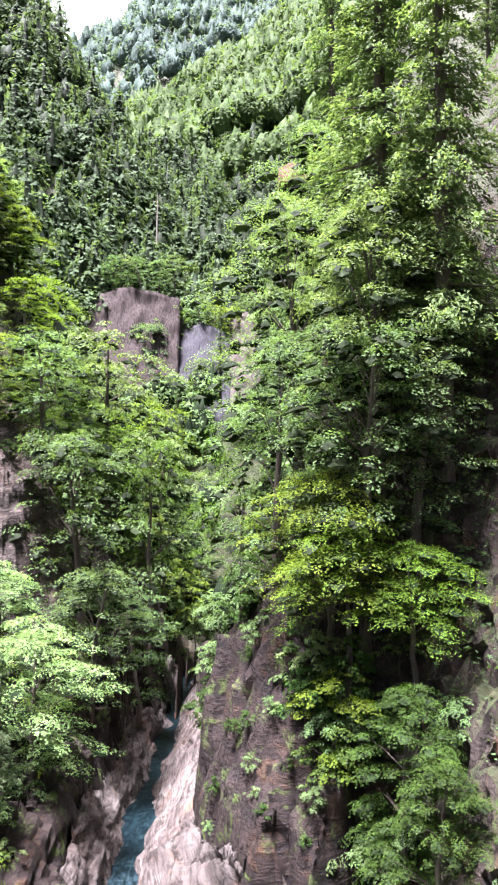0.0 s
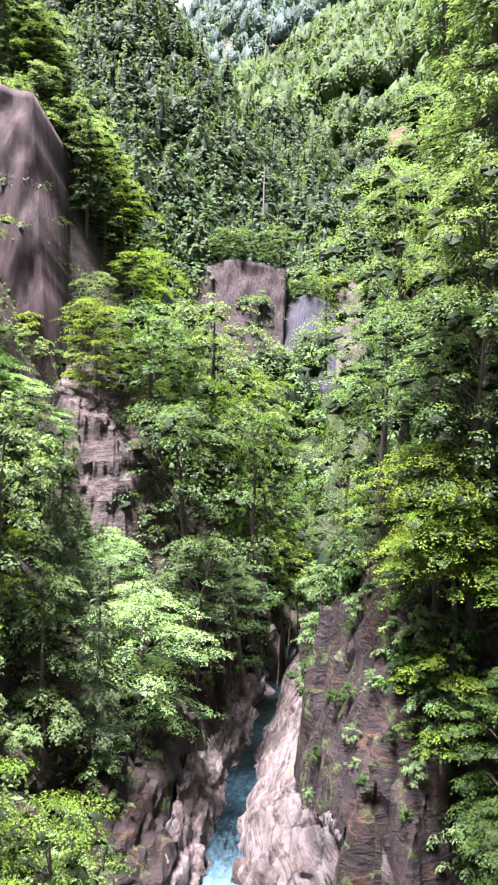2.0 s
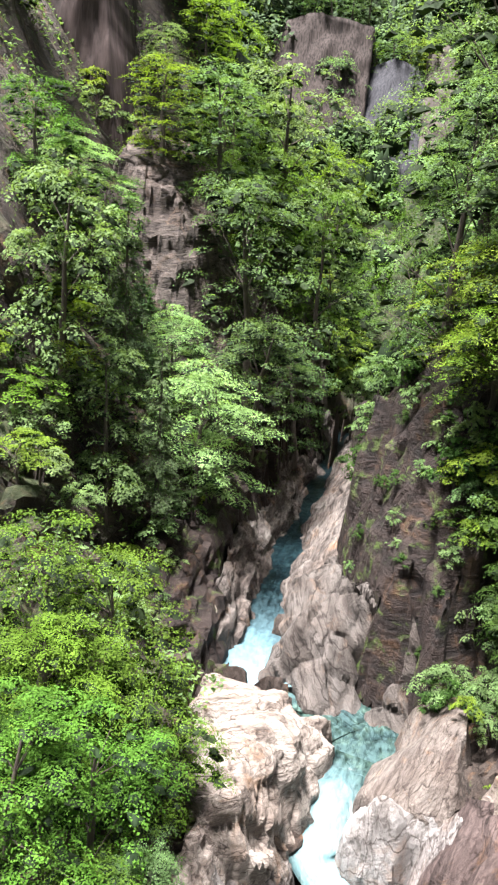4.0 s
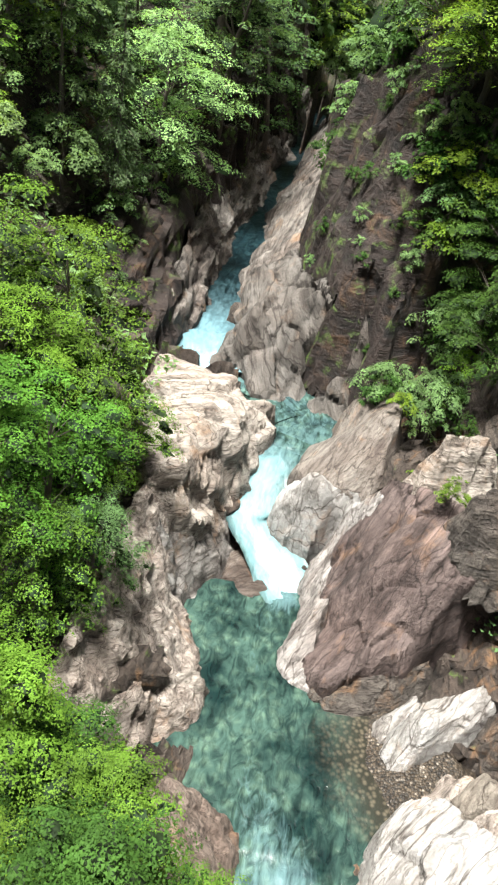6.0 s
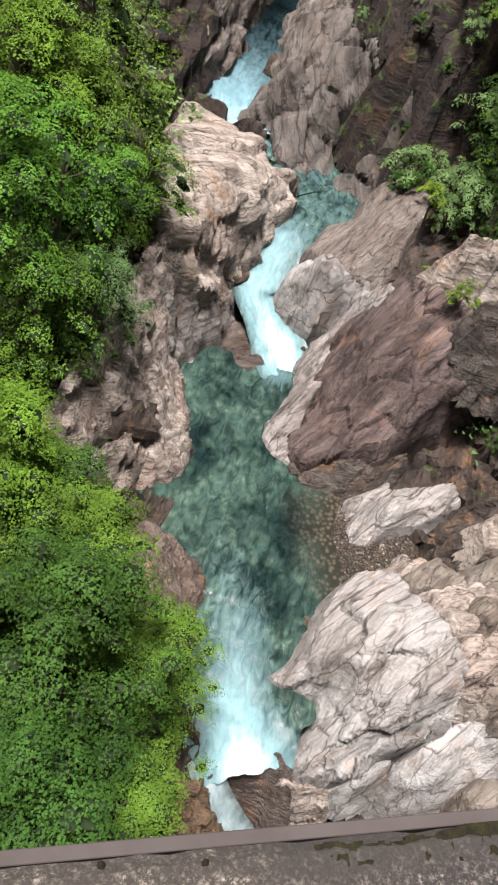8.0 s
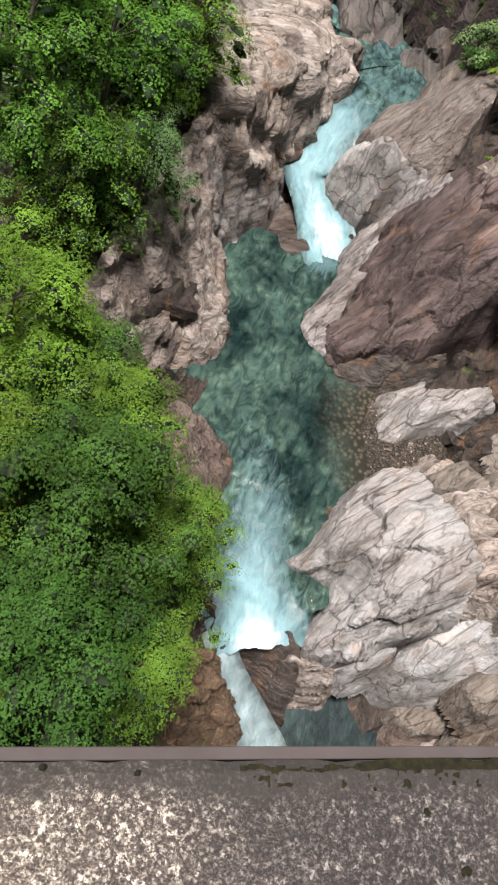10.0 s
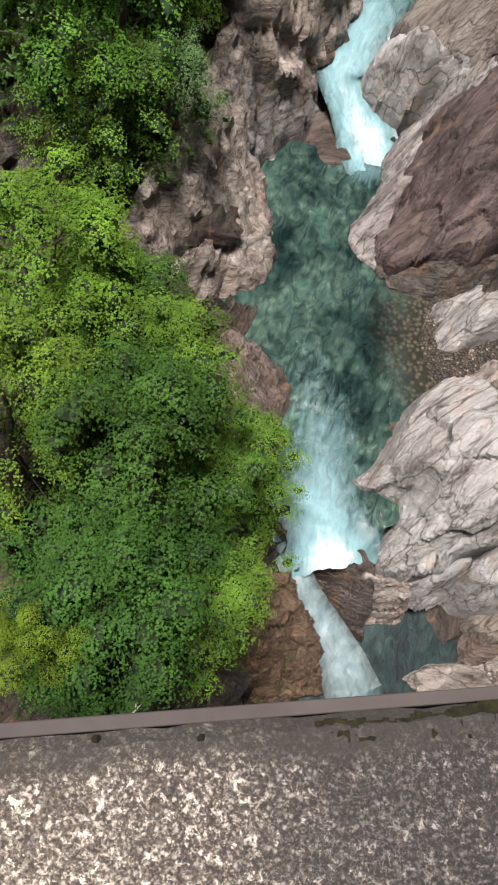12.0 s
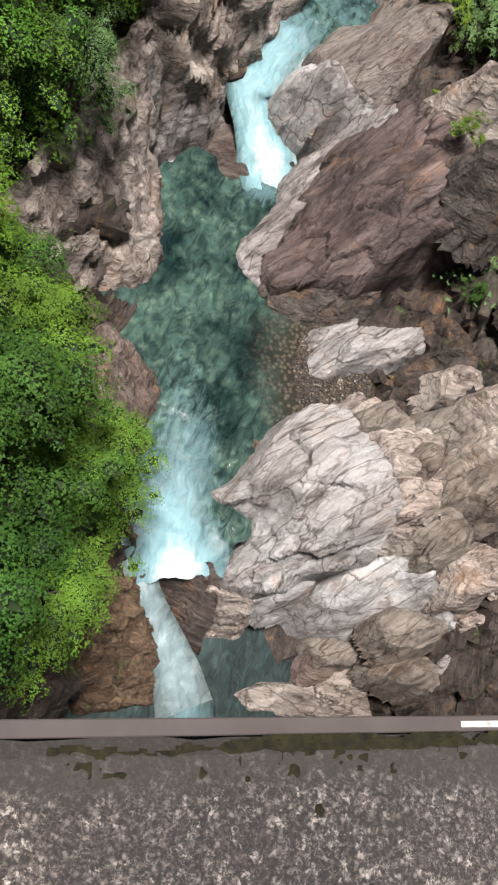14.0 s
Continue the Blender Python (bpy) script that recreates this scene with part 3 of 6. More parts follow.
        hw = np.where(m, a[3] + t * (b[3] - a[3]), hw)
        yn = np.where(m, py, yn)
        side = np.where(m, np.sign(ab[0] * (y - a[1]) - ab[1] * (x - a[0])), side)
    return best, lev, hw, yn, side


def ground_z(x, y):
    x, y = np.asarray(x, float).ravel(), np.asarray(y, float).ravel()
    d, lev, hw, yn, side = river_near(x, y)
    e = np.maximum(0, d - hw)
    num, den = np.zeros(len(x)), np.zeros(len(x))
    for a, b in zip(RV[:-1], RV[1:]):
        ab = b[:2] - a[:2]
        t = np.clip(((x - a[0]) * ab[0] + (y - a[1]) * ab[1]) / (ab @ ab), 0, 1)
        py = a[1] + t * ab[1]
        di = np.hypot(x - a[0] - t * ab[0], y - py)
        w = np.exp(-(di - d) / (0.25 + 0.22 * e))
        left = ab[0] * (y - a[1]) - ab[1] * (x - a[0]) >= 0
        ei = np.maximum(0, di - a[3] - t * (b[3] - a[3]))
        h = np.zeros(len(x))
        for tab, s in ((LEFT, True), (RIGHT, False)):
            s1, wd, s2 = (np.interp(py, tab[:, 0], tab[:, k]) for k in (1, 2, 3))
            lim = np.where(py < 120, 55.0, 120.0)
            far = lim * np.tanh(np.maximum(0, ei - wd) / lim)
            h = np.where(left == s, s1 * np.minimum(ei, wd) + s2 * far, h)
        num += w * (h + a[2] + t * (b[2] - a[2]))
        den += w
    p = np.c_[x, y, np.zeros(len(x))]
    z = num / den
    z += smooth(0, 6, e) * (0.9 * fbm(p * 0.16, 4, 3) + 0.3 * ridged(p * 0.5, 3, 9))
    z += smooth(40, 200, e) * (8 * ridged(p * 0.02, 3, 21))
    z -= 1.0 * smooth(0, 1, (hw - d) / np.maximum(hw, 0.1))
    z = np.maximum(z, crest(x, y, SPUR, 1.6) + 3 * fbm(p * 0.05, 3, 5))
    z = np.maximum(z, crest(x, y, BLUFF, 2.1) + 2 * fbm(p * 0.09, 3, 25))
    z = np.maximum(z, crest(x, y, BENCH, 1.3) + 2 * fbm(p * 0.1, 3, 15))
    z = np.maximum(z, crest(x, y, HILL, 1.1) + 16 * ridged(p * 0.012, 4, 6) - HILL_DROP)
    z = np.maximum(z, crest(x, y, MOUNTAIN, 1.3) + 40 * ridged(p * 0.006, 4, 7) - MOUNTAIN_DROP)
    return z


def ground_at(x, y):
    return float(ground_z([x], [y])[0])


def surface_at(x, y):
    """Height of the ground or of the large rock that covers it."""
    z = ground_at(x, y)
    for rim, top in CRAGS:
        if rim_distance(np.array([x]), np.array([y]), rim)[0][0] > 0:
            z = max(z, float(top(np.array([x]), np.array([y]))[0]))
    return z


def cells(q, seed):
    """Nearest cell of a jittered lattice: offset from its seed, three numbers of its own, and the gap to the next cell."""
    i = np.floor(q).astype(np.int64)
    f1, f2 = np.full(len(q), 9.0), np.full(len(q), 9.0)
    off, rnd = np.zeros((len(q), 3)), np.zeros((len(q), 3))
    for dx in (-1, 0, 1):
        for dy in (-1, 0, 1):
            for dz in (-1, 0, 1):
                c = i + np.array([dx, dy, dz])
                j = np.stack([hash3(c[:, 0], c[:, 1], c[:, 2], seed + k) for k in range(3)], 1)
                d = q - (c + j)
                r = (d * d).sum(1)
                m = r < f1
                f2 = np.where(m, f1, np.minimum(f2, r))
                f1 = np.where(m, r, f1)
                off[m] = d[m]
                rnd[m] = np.stack([hash3(c[m, 0], c[m, 1], c[m, 2], seed + 50 + k) for k in range(3)], 1)
    return off, rnd, np.sqrt(f2) - np.sqrt(f1)


def fracture(v, grain, bed, size, seed, draw=(1.5, 0.62, 0.5)):
    """Relief of broken, jointed rock: tilted facets, one to a cell, with open joints between."""
    B = np.array([list(a) for a in basis(grain, bed)]).T
    w = v + 0.14 * size * np.stack([fbm(v * (0.6 / size), 3, seed + k) for k in (1, 2, 3)], 1)
    out = np.zeros(len(v))
    for k, (sz, amp) in enumerate(((1.0, 0.30), (0.45, 0.07), (0.2, 0.010))):
        q = (w @ B) / (size * sz * np.array(draw))
        off, rnd, gap = cells(q, seed + 100 * k)
        out += size * amp * ((rnd[:, 0] - 0.5) + 1.2 * (rnd[:, 1] - 0.5) * off[:, 0] + 1.9 * (rnd[:, 2] - 0.5) * off[:, 1])
        out -= size * amp * 0.55 * np.exp(-((gap / 0.06) ** 2))
    return out + 0.02 * size * fbm(v * (4 / size), 3, seed + 7)


def graded(lo, a, b, hi, fine, coarse):
    """Grid lines: fine between a and b, widening to lo and hi."""
    mid = list(np.arange(a, b + 1e-6, fine))
    up, s = [mid[-1]], fine
    while up[-1] < hi:
        s = min(s * 1.12, coarse)
        up.append(up[-1] + s)
    dn, s = [mid[0]], fine
    while dn[-1] > lo:
        s = min(s * 1.12, coarse)
        dn.append(dn[-1] - s)
    return np.array(dn[:0:-1] + mid + up[1:])


def grid_faces(nx, ny):
    i = np.arange(nx * ny).reshape(ny, nx)
    return np.c_[i[:-1, :-1].ravel(), i[:-1, 1:].ravel(), i[1:, 1:].ravel(), i[1:, :-1].ravel()]


# ---- the large rocks: rim and high points, x, y, z ----
G_STRIKE = ((0.12, 0.96, 0.22), (0.75, -0.1, 0.65))
G_UPRIGHT = ((0.1, 0.3, 1), (0.7, -0.7, 0.1))
G_CREASE = ((-0.35, 0.75, 0.45), (0.6, 0.1, 0.7))
CRAGS, SHELVES = [], []


def rim_distance(x, y, rim):
    """Distance inside (+) or outside (-) a closed outline, and the height of the outline's nearest point."""
    best, zr = np.full(len(x), 1e9), np.zeros(len(x))
    ins = np.zeros(len(x), bool)
    for a, b in zip(rim, np.roll(rim, -1, 0)):
        ab = b[:2] - a[:2]
        t = np.clip(((x - a[0]) * ab[0] + (y - a[1]) * ab[1]) / max(1e-9, ab @ ab), 0, 1)
        d = np.hypot(x - a[0] - t * ab[0], y - a[1] - t * ab[1])
        zr = np.where(d < best, a[2] + t * (b[2] - a[2]), zr)
        best = np.minimum(best, d)
        dy = b[1] - a[1] if abs(b[1] - a[1]) > 1e-9 else 1e-9
        ins ^= ((a[1] > y) != (b[1] > y)) & (x < a[0] + (y - a[1]) / dy * ab[0])
    return np.where(ins, best, -best), zr


def spread(pts):
    """A taut surface through points, as a function of x and y."""
    phi = lambda d: np.sqrt(d * d + 0.2)
    n = len(pts)
    A = np.zeros((n + 3, n + 3))
    A[:n, :n] = phi(np.hypot(*(pts[:, None, :2] - pts[None, :, :2]).transpose(2, 0, 1))) - 0.04 * np.eye(n)
    A[:n, n], A[n, :n] = 1, 1
    A[:n, n + 1:], A[n + 1:, :n] = pts[:, :2], pts[:, :2].T
    w = np.linalg.solve(A, np.r_[pts[:, 2], 0, 0, 0])
    lo, hi = pts[:, 2].min() - 0.4, pts[:, 2].max() + 0.8

    def at(x, y):
        out = w[n] + w[n + 1] * x + w[n + 2] * y
        for p, k in zip(pts, w):
            out = out + k * phi(np.hypot(x - p[0], y - p[1]))
        return np.clip(out, lo, hi)
    return at


def crag(name, label, mat, rim, peaks, z0=-0.8, size=2.0, amp=0.6, worn=0.0, grain=G_DIAG, seed=0, step=0.14, side=3.0, draw=(1.5, 0.62, 0.5)):
    """A rock with a given outline and lie: steep sides below its rim, broken along its joints or worn smooth by water."""
    rim = np.array(rim, float)
    top = spread(np.array([list(p) for p in list(rim) + [np.array(p) for p in peaks]], float))
    CRAGS.append((rim, top))
    if mat is GRAVEL:
        SHELVES.append((rim, top, side))
    pad = min(2.5, (rim[:, 2].max() - z0) / side + 0.3)
    xs = np.arange(rim[:, 0].min() - pad, rim[:, 0].max() + pad, step)
    ys = np.arange(rim[:, 1].min() - pad, rim[:, 1].max() + pad, step)
    X, Y = np.meshgrid(xs, ys)
    x, y = X.ravel(), Y.ravel()
    p0 = np.c_[x, y, np.zeros(len(x))]
    wx = 0.09 * size * fbm(p0 * (1.3 / size), 3, seed + 5)
    wy = 0.09 * size * fbm(p0 * (1.3 / size), 3, seed + 6)
    sd, zr = rim_distance(x + wx, y + wy, rim)
    z = np.where(sd > 0, top(x + wx, y + wy) + 0.10 * size * (1 - np.exp(-np.maximum(sd, 0) / (0.25 * size))), zr + side * sd)
    Z = z.reshape(X.shape)
    gx, gy = np.gradient(Z, step, axis=1).ravel(), np.gradient(Z, step, axis=0).ravel()
    n = np.c_[-gx, -gy, np.ones(len(x))]
    n /= np.linalg.norm(n, axis=1)[:, None]
    v = np.c_[x, y, z]
    B = np.array([list(a) for a in basis(*grain)]).T
    rel = (1 - worn) * fracture(v, *grain, size, seed * 7 + 3, draw)
    if worn > 0:
        w = v + 0.10 * size * np.stack([fbm(v * (0.5 / size), 2, seed + k) for k in (11, 12, 13)], 1)
        q = (w @ B) / (size * np.array([2.6, 0.36, 0.36]))
        rel += worn * size * (0.075 * ridged(q, 3, seed + 3) + 0.08 * fbm(v * (0.8 / size), 3, seed + 4))
    rel = rel.reshape(X.shape)
    rel[1:-1, 1:-1] = 0.6 * rel[1:-1, 1:-1] + 0.1 * (rel[:-2, 1:-1] + rel[2:, 1:-1] + rel[1:-1, :-2] + rel[1:-1, 2:])
    v = v + n * (amp * rel.ravel())[:, None]
    F = grid_faces(len(xs), len(ys))
    F = F[z[F].max(1) > z0]
    keep, inv = np.unique(F, return_inverse=True)
    me = mesh_from(name, v[keep], inv.reshape(F.shape), [mat], True)
    me.set_sharp_from_angle(angle=math.radians(22))
    return tagged(new(name, me), label, "gravel" if mat is GRAVEL else "rock", kind="stuff" if mat is GRAVEL else "")


crag("boulder", "huge pale tan boulder beside the chute", ROCK_PALE, [(-8.7, 35.9, 5.0), (-8.7, 38.5, 5.0), (-7.1, 38.6, 4.6), (-5.8, 38.4, 4.6), (-4.0, 37.6, 4.8), (-3.1, 36.7, 4.8), (-1.6, 37.2, 4.4), (-1.3, 35.2, 3.7), (-1.7, 32.8, 2.6), (-1.5, 32.2, 2.2), (-2.2, 30.1, 1.2), (-3.5, 27.1, 3.0), (-4.9, 26.5, 4.5), (-5.9, 26.2, 5.5), (-6.6, 27.3, 6.0), (-6.8, 29.5, 6.0), (-7.9, 33.2, 5.5)], [(-5.3, 30.6, 6.6), (-4.8, 27.7, 6.2), (-3.6, 33.4, 5.6), (-2.4, 32.1, 4.6), (-3.1, 29.8, 4.2)], size=3.2, amp=0.7, grain=G_BED, seed=1, z0=0, side=5, worn=0.1)
crag("boulder", "grey cracked rock shoulder below the tan boulder", ROCK_GREY, [(-5.1, 26.4, 4.4), (-3.6, 27.4, 2.9), (-2.2, 30.3, 1.2), (-2.0, 29.3, 0.6), (-2.3, 27.7, 0.2), (-2.5, 26.9, 0.1), (-3.2, 25.0, 0.1), (-3.8, 24.4, 2.2), (-4.4, 25.0, 3.2), (-5.1, 25.2, 4.4)], [], size=1.5, amp=0.7, grain=G_BED, seed=2, side=4)
crag("boulder", "layered tan rock bluff over the pool", ROCK_STRATA, [(-6.1, 23.4, 5.4), (-5.9, 26.4, 5.5), (-4.8, 26.2, 4.4), (-4.4, 25.2, 3.0), (-3.7, 24.1, 2.2), (-3.2, 24.4, 0.6), (-2.4, 23.3, 0.2), (-1.6, 21.5, 0.3), (-1.0, 20.2, 0.1), (-1.3, 18.8, 0.1), (-2.7, 17.8, 0.5), (-3.4, 16.8, 0.9), (-4.9, 15.9, 3.6), (-6.0, 16.5, 5.5), (-5.9, 19.0, 6.0), (-5.5, 20.9, 6.0)], [(-4.3, 18.5, 4.2), (-3.8, 21.5, 2.6), (-3.2, 18.8, 2.2)], size=1.3, amp=0.85, grain=G_BED, seed=15, side=3)
crag("boulder", "pale block of rock at the pool's edge", ROCK_PALE, [(-2.9, 19.6, 2.0), (-1.7, 20.5, 1.7), (-1.2, 20.7, 0.8), (-1.1, 20.0, 0.1), (-2.1, 19.2, 0.5), (-2.6, 19.0, 1.5)], [], size=0.9, amp=0.5, grain=G_BED, seed=16, side=4, step=0.1)
crag("boulder", "pink rock under the leaning trees", ROCK_PINK, [(-1.5, 14.9, 3.0), (-0.5, 15.3, 2.0), (0.9, 15.4, 0.8), (1.4, 15.2, 0.2), (1.6, 14.2, 0.2), (1.2, 12.9, 1.0), (-0.2, 11.6, 3.2)], [], size=0.8, amp=0.8, grain=G_BED, seed=17, side=3, step=0.11)
# added rock: its dark colour paints the shaded side of the white rock
crag("boulder", "dark wet rock standing in for the white rock's shaded side", ROCK_WET_SHADE, [(-0.7, 30.7, 0.3), (-0.6, 31.2, 1.2), (-0.3, 31.7, 2.0), (0.7, 31.1, 2.0), (1.4, 30.1, 0.8), (1.0, 30.0, 0.2), (0.2, 30.4, 0.1)], [], size=1.2, amp=0.3, seed=23, worn=0.7, step=0.1)
crag("boulder", "smooth white rock at the head of the pool", ROCK_WHITE, [(-0.3, 31.0, 2.4), (-0.2, 31.6, 2.7), (0.7, 32.2, 3.4), (2.0, 31.8, 4.0), (3.3, 31.8, 3.9), (4.1, 31.5, 3.4), (3.2, 31.1, 2.0), (2.6, 30.4, 0.9), (2.2, 29.9, 0.4), (1.1, 30.0, 0.6), (0.5, 30.0, 1.2), (-0.1, 30.4, 2.0)], [(1.1, 30.3, 3.3), (2.4, 30.3, 3.9)], size=2.4, amp=0.55, seed=3, worn=0.5, step=0.1, side=5)
crag("boulder", "pale domed rock above the white rock", ROCK_DOME, [(0.5, 32.9, 3.4), (0.9, 35.4, 3.3), (2.0, 36.7, 3.5), (2.3, 37.6, 4.5), (2.9, 37.8, 5.4), (4.3, 37.3, 6.2), (5.2, 36.4, 6.4), (4.6, 33.7, 5.6), (4.7, 32.7, 4.8), (4.1, 31.5, 3.4), (2.5, 31.4, 3.8), (1.2, 31.6, 3.2)], [(2.9, 33.8, 4.8), (3.7, 34.9, 6.2)], size=2.5, amp=0.35, seed=33, worn=0.85, grain=G_DIAG, step=0.12, side=4)
crag("boulder", "massive purple brown boulder leaning to the pool", ROCK_PURPLE, [(4.8, 31.3, 5.4), (4.3, 30.3, 4.3), (3.6, 29.4, 3.4), (3.3, 28.1, 2.5), (2.9, 26.6, 1.7), (3.1, 25.0, 1.0), (2.6, 23.1, 0.9), (3.6, 21.8, 0.7), (5.1, 22.6, 1.3), (6.9, 24.0, 2.5), (8.7, 26.0, 4.4), (10.3, 27.0, 5.6), (10.4, 28.0, 6.4), (8.6, 29.1, 6.4), (6.5, 30.0, 6.3)], [(4.8, 26.3, 3.9), (6.7, 26.9, 5.1), (4.5, 24.3, 2.2)], size=2.3, amp=0.42, seed=47, worn=0.1, draw=(2.0, 0.8, 0.7), step=0.11, side=7, z0=-0.5)
crag("boulder", "white ribbed edge of rock along the pool", ROCK_EDGE, [(4.8, 31.5, 4.8), (4.0, 30.5, 4.2), (3.4, 30.6, 3.4), (3.1, 29.9, 2.2), (2.3, 29.0, 1.0), (2.1, 28.1, 0.5), (2.3, 26.4, 0.3), (1.5, 23.9, 0.1), (1.6, 23.0, 0.1), (2.4, 22.1, 0.1), (3.3, 22.1, 0.2), (3.9, 22.3, 0.9), (3.0, 23.7, 1.0), (3.3, 26.0, 1.9), (3.6, 27.8, 2.7), (4.2, 29.2, 4.0), (4.9, 30.1, 5.0)], [], size=1.4, amp=0.55, seed=14, worn=0.3, draw=(2.4, 0.5, 0.5), step=0.1, side=4)
# the boulder above casts no overhang shadow here; the dark colour paints it
crag("boulder", "layered grey rock with the overhang's shade put into its colour", ROCK_SHADY, [(3.0, 22.1, 0.1), (3.8, 21.3, 0.1), (5.0, 21.3, 0.1), (6.0, 21.8, 0.2), (7.7, 23.5, 0.6), (8.2, 24.5, 1.2), (6.2, 23.2, 1.2), (4.3, 22.3, 0.7)], [], size=1.3, amp=0.6, seed=24, step=0.1, z0=-0.6)
crag("boulder", "long pale slab of rock on the bank", ROCK_WHITE, [(6.4, 19.9, 0.3), (6.7, 20.6, 1.1), (8.2, 21.9, 1.9), (9.9, 22.6, 2.6), (10.5, 22.2, 2.0), (8.8, 20.4, 1.0), (7.4, 19.3, 0.4), (6.8, 19.3, 0.2)], [(7.9, 20.5, 1.9)], size=1.4, amp=0.5, seed=5, worn=0.5, step=0.09, side=4)
crag("boulder", "low grey rock beside the pale slab", ROCK_GREY, [(6.0, 20.7, 0.3), (6.2, 21.2, 0.7), (7.0, 21.8, 1.0), (7.6, 22.4, 1.2), (8.0, 22.1, 1.2), (6.8, 20.8, 0.7), (6.3, 20.3, 0.3)], [], size=0.9, amp=0.6, seed=25, step=0.09)
crag("boulder", "broad white ribbed boulder at the water's edge", ROCK_WHITE, [(4.9, 12.3, 0.1), (5.7, 13.7, 1.2), (6.3, 15.8, 1.7), (7.0, 16.8, 1.9), (7.9, 17.2, 2.4), (8.7, 16.3, 3.0), (10.2, 14.9, 3.6), (11.1, 13.5, 3.2), (11.2, 12.2, 2.0), (9.9, 11.0, 0.5), (8.6, 9.9, -0.2), (7.6, 9.6, -0.6), (7.1, 10.0, -0.6), (7.2, 11.3, 0.1), (7.0, 12.1, 0.4), (6.4, 12.0, 0.1)], [(6.6, 13.1, 2.6), (7.7, 14.2, 3.5), (8.8, 12.2, 2.7), (7.9, 10.8, 1.2), (10.0, 12.2, 2.8)], size=2.9, amp=0.55, seed=6, worn=0.3, step=0.1, side=8, z0=-2.5)
crag("boulder", "narrow white ledge of rock", ROCK_WHITE, [(8.6, 9.8, -1.2), (9.2, 10.3, -0.7), (10.3, 11.3, -0.3), (10.5, 10.9, -0.8), (9.5, 9.9, -1.4)], [], size=0.8, amp=0.5, seed=7, worn=0.5, step=0.08, z0=-3)
crag("boulder", "pale veined boulder on the bank", ROCK_WHITE, [(11.0, 10.0, -2.0), (10.5, 10.3, -1.2), (10.5, 11.0, 0.0), (11.6, 12.4, 1.2), (12.4, 12.8, 1.7), (13.8, 12.8, 2.2), (16.0, 11.7, 1.0), (15.2, 10.8, -1.5), (12.9, 10.2, -2.2)], [(11.8, 11.0, 0.9)], size=1.9, amp=0.45, seed=10, worn=0.6, step=0.1, z0=-4.5, side=9)
crag("boulder", "tan boulder half buried in the bank", ROCK_PALE, [(11.7, 12.7, 1.2), (11.4, 13.0, 1.7), (11.6, 13.5, 2.6), (12.8, 14.4, 3.6), (14.0, 13.6, 3.0), (13.5, 12.7, 1.6), (12.7, 12.8, 1.0)], [], size=1.4, amp=0.5, seed=8, step=0.1)


def mound(label, mat, cx, cy, rx, ry, turn, z, h, seed):
    """A rounded boulder wedged among its neighbours: an uneven oval outline and an off-centre top."""
    rr = np.random.default_rng(seed)
    rim, a = [], math.radians(turn)
    for q in np.arange(9) * 2 * math.pi / 9:
        k = rr.uniform(0.82, 1.15)
        u, w = rx * k * math.cos(q), ry * k * math.sin(q)
        rim.append((cx + u * math.cos(a) - w * math.sin(a), cy + u * math.sin(a) + w * math.cos(a), z + 0.25 * u + rr.uniform(-0.2, 0.2)))
    top = (cx + rr.uniform(-0.3, 0.3) * rx, cy + rr.uniform(-0.3, 0.3) * ry, z + h)
    crag("boulder", label, mat, rim, [top], size=1.3 * ry + 0.4, amp=0.5, seed=seed, worn=0.3, step=0.09, z0=z - 1.8, side=4)


crag("boulder", "tan boulder half buried in the bank", ROCK_STRATA, [(8.6, 17.4, 1.4), (8.6, 18.1, 1.7), (9.3, 18.9, 2.0), (10.8, 18.3, 2.4), (12.2, 18.0, 2.9), (12.8, 15.1, 3.2), (11.5, 13.6, 2.8), (10.4, 15.3, 2.4), (9.4, 16.9, 1.9)], [(10.6, 16.1, 2.9)], size=1.5, amp=0.8, seed=9, step=0.11)
for k, (mat, *spot) in enumerate([(ROCK_TAN, 9.9, 17.9, 1.1, 0.75, 15, 2.2, 0.8), (ROCK_TAN, 11.7, 16.5, 0.9, 0.8, 40, 2.9, 0.8), (ROCK_PALE, 10.9, 16.0, 0.6, 0.5, 0, 2.9, 0.6), (ROCK_TAN, 13.3, 14.2, 1.5, 1.05, 30, 2.7, 1.1),
                                  (ROCK_TAN, 12.4, 18.8, 1.2, 0.8, 20, 2.8, 0.9), (ROCK_PALE, 12.2, 21.0, 1.0, 0.8, 50, 2.8, 0.9), (ROCK_TAN, 14.8, 16.4, 1.3, 1.0, 10, 3.8, 0.9), (ROCK_STRATA, 15.2, 13.4, 1.2, 0.9, 60, 2.7, 0.9),
                                  (ROCK_TAN, 14.4, 11.0, 1.3, 0.8, 15, 0.8, 0.8), (ROCK_TAN, 13.2, 9.8, 1.3, 0.7, 20, -2.3, 0.7), (ROCK_TAN, 15.2, 9.9, 1.3, 0.8, 0, -0.6, 0.8), (ROCK_PALE, 14.4, 18.4, 1.0, 0.9, 0, 4.1, 0.8), (ROCK_STRATA, 13.9, 20.5, 1.0, 0.8, 30, 4.0, 0.9), (ROCK_TAN, 13.0, 16.2, 0.9, 0.75, 80, 3.1, 0.8)]):
    mound("tan boulder wedged among others on the bank", mat, *spot, 300 + k)
# bank shade painted into this boulder's dark tone
crag("boulder", "tan boulder with rust in its hollows, darkened by painted shade", ROCK_SHADY, [(10.4, 21.1, 1.8), (10.7, 21.7, 2.8), (12.0, 22.3, 3.6), (13.4, 20.1, 3.0), (11.9, 20.0, 1.6), (10.8, 20.5, 1.4)], [], size=1.2, amp=0.8, seed=26, step=0.1)
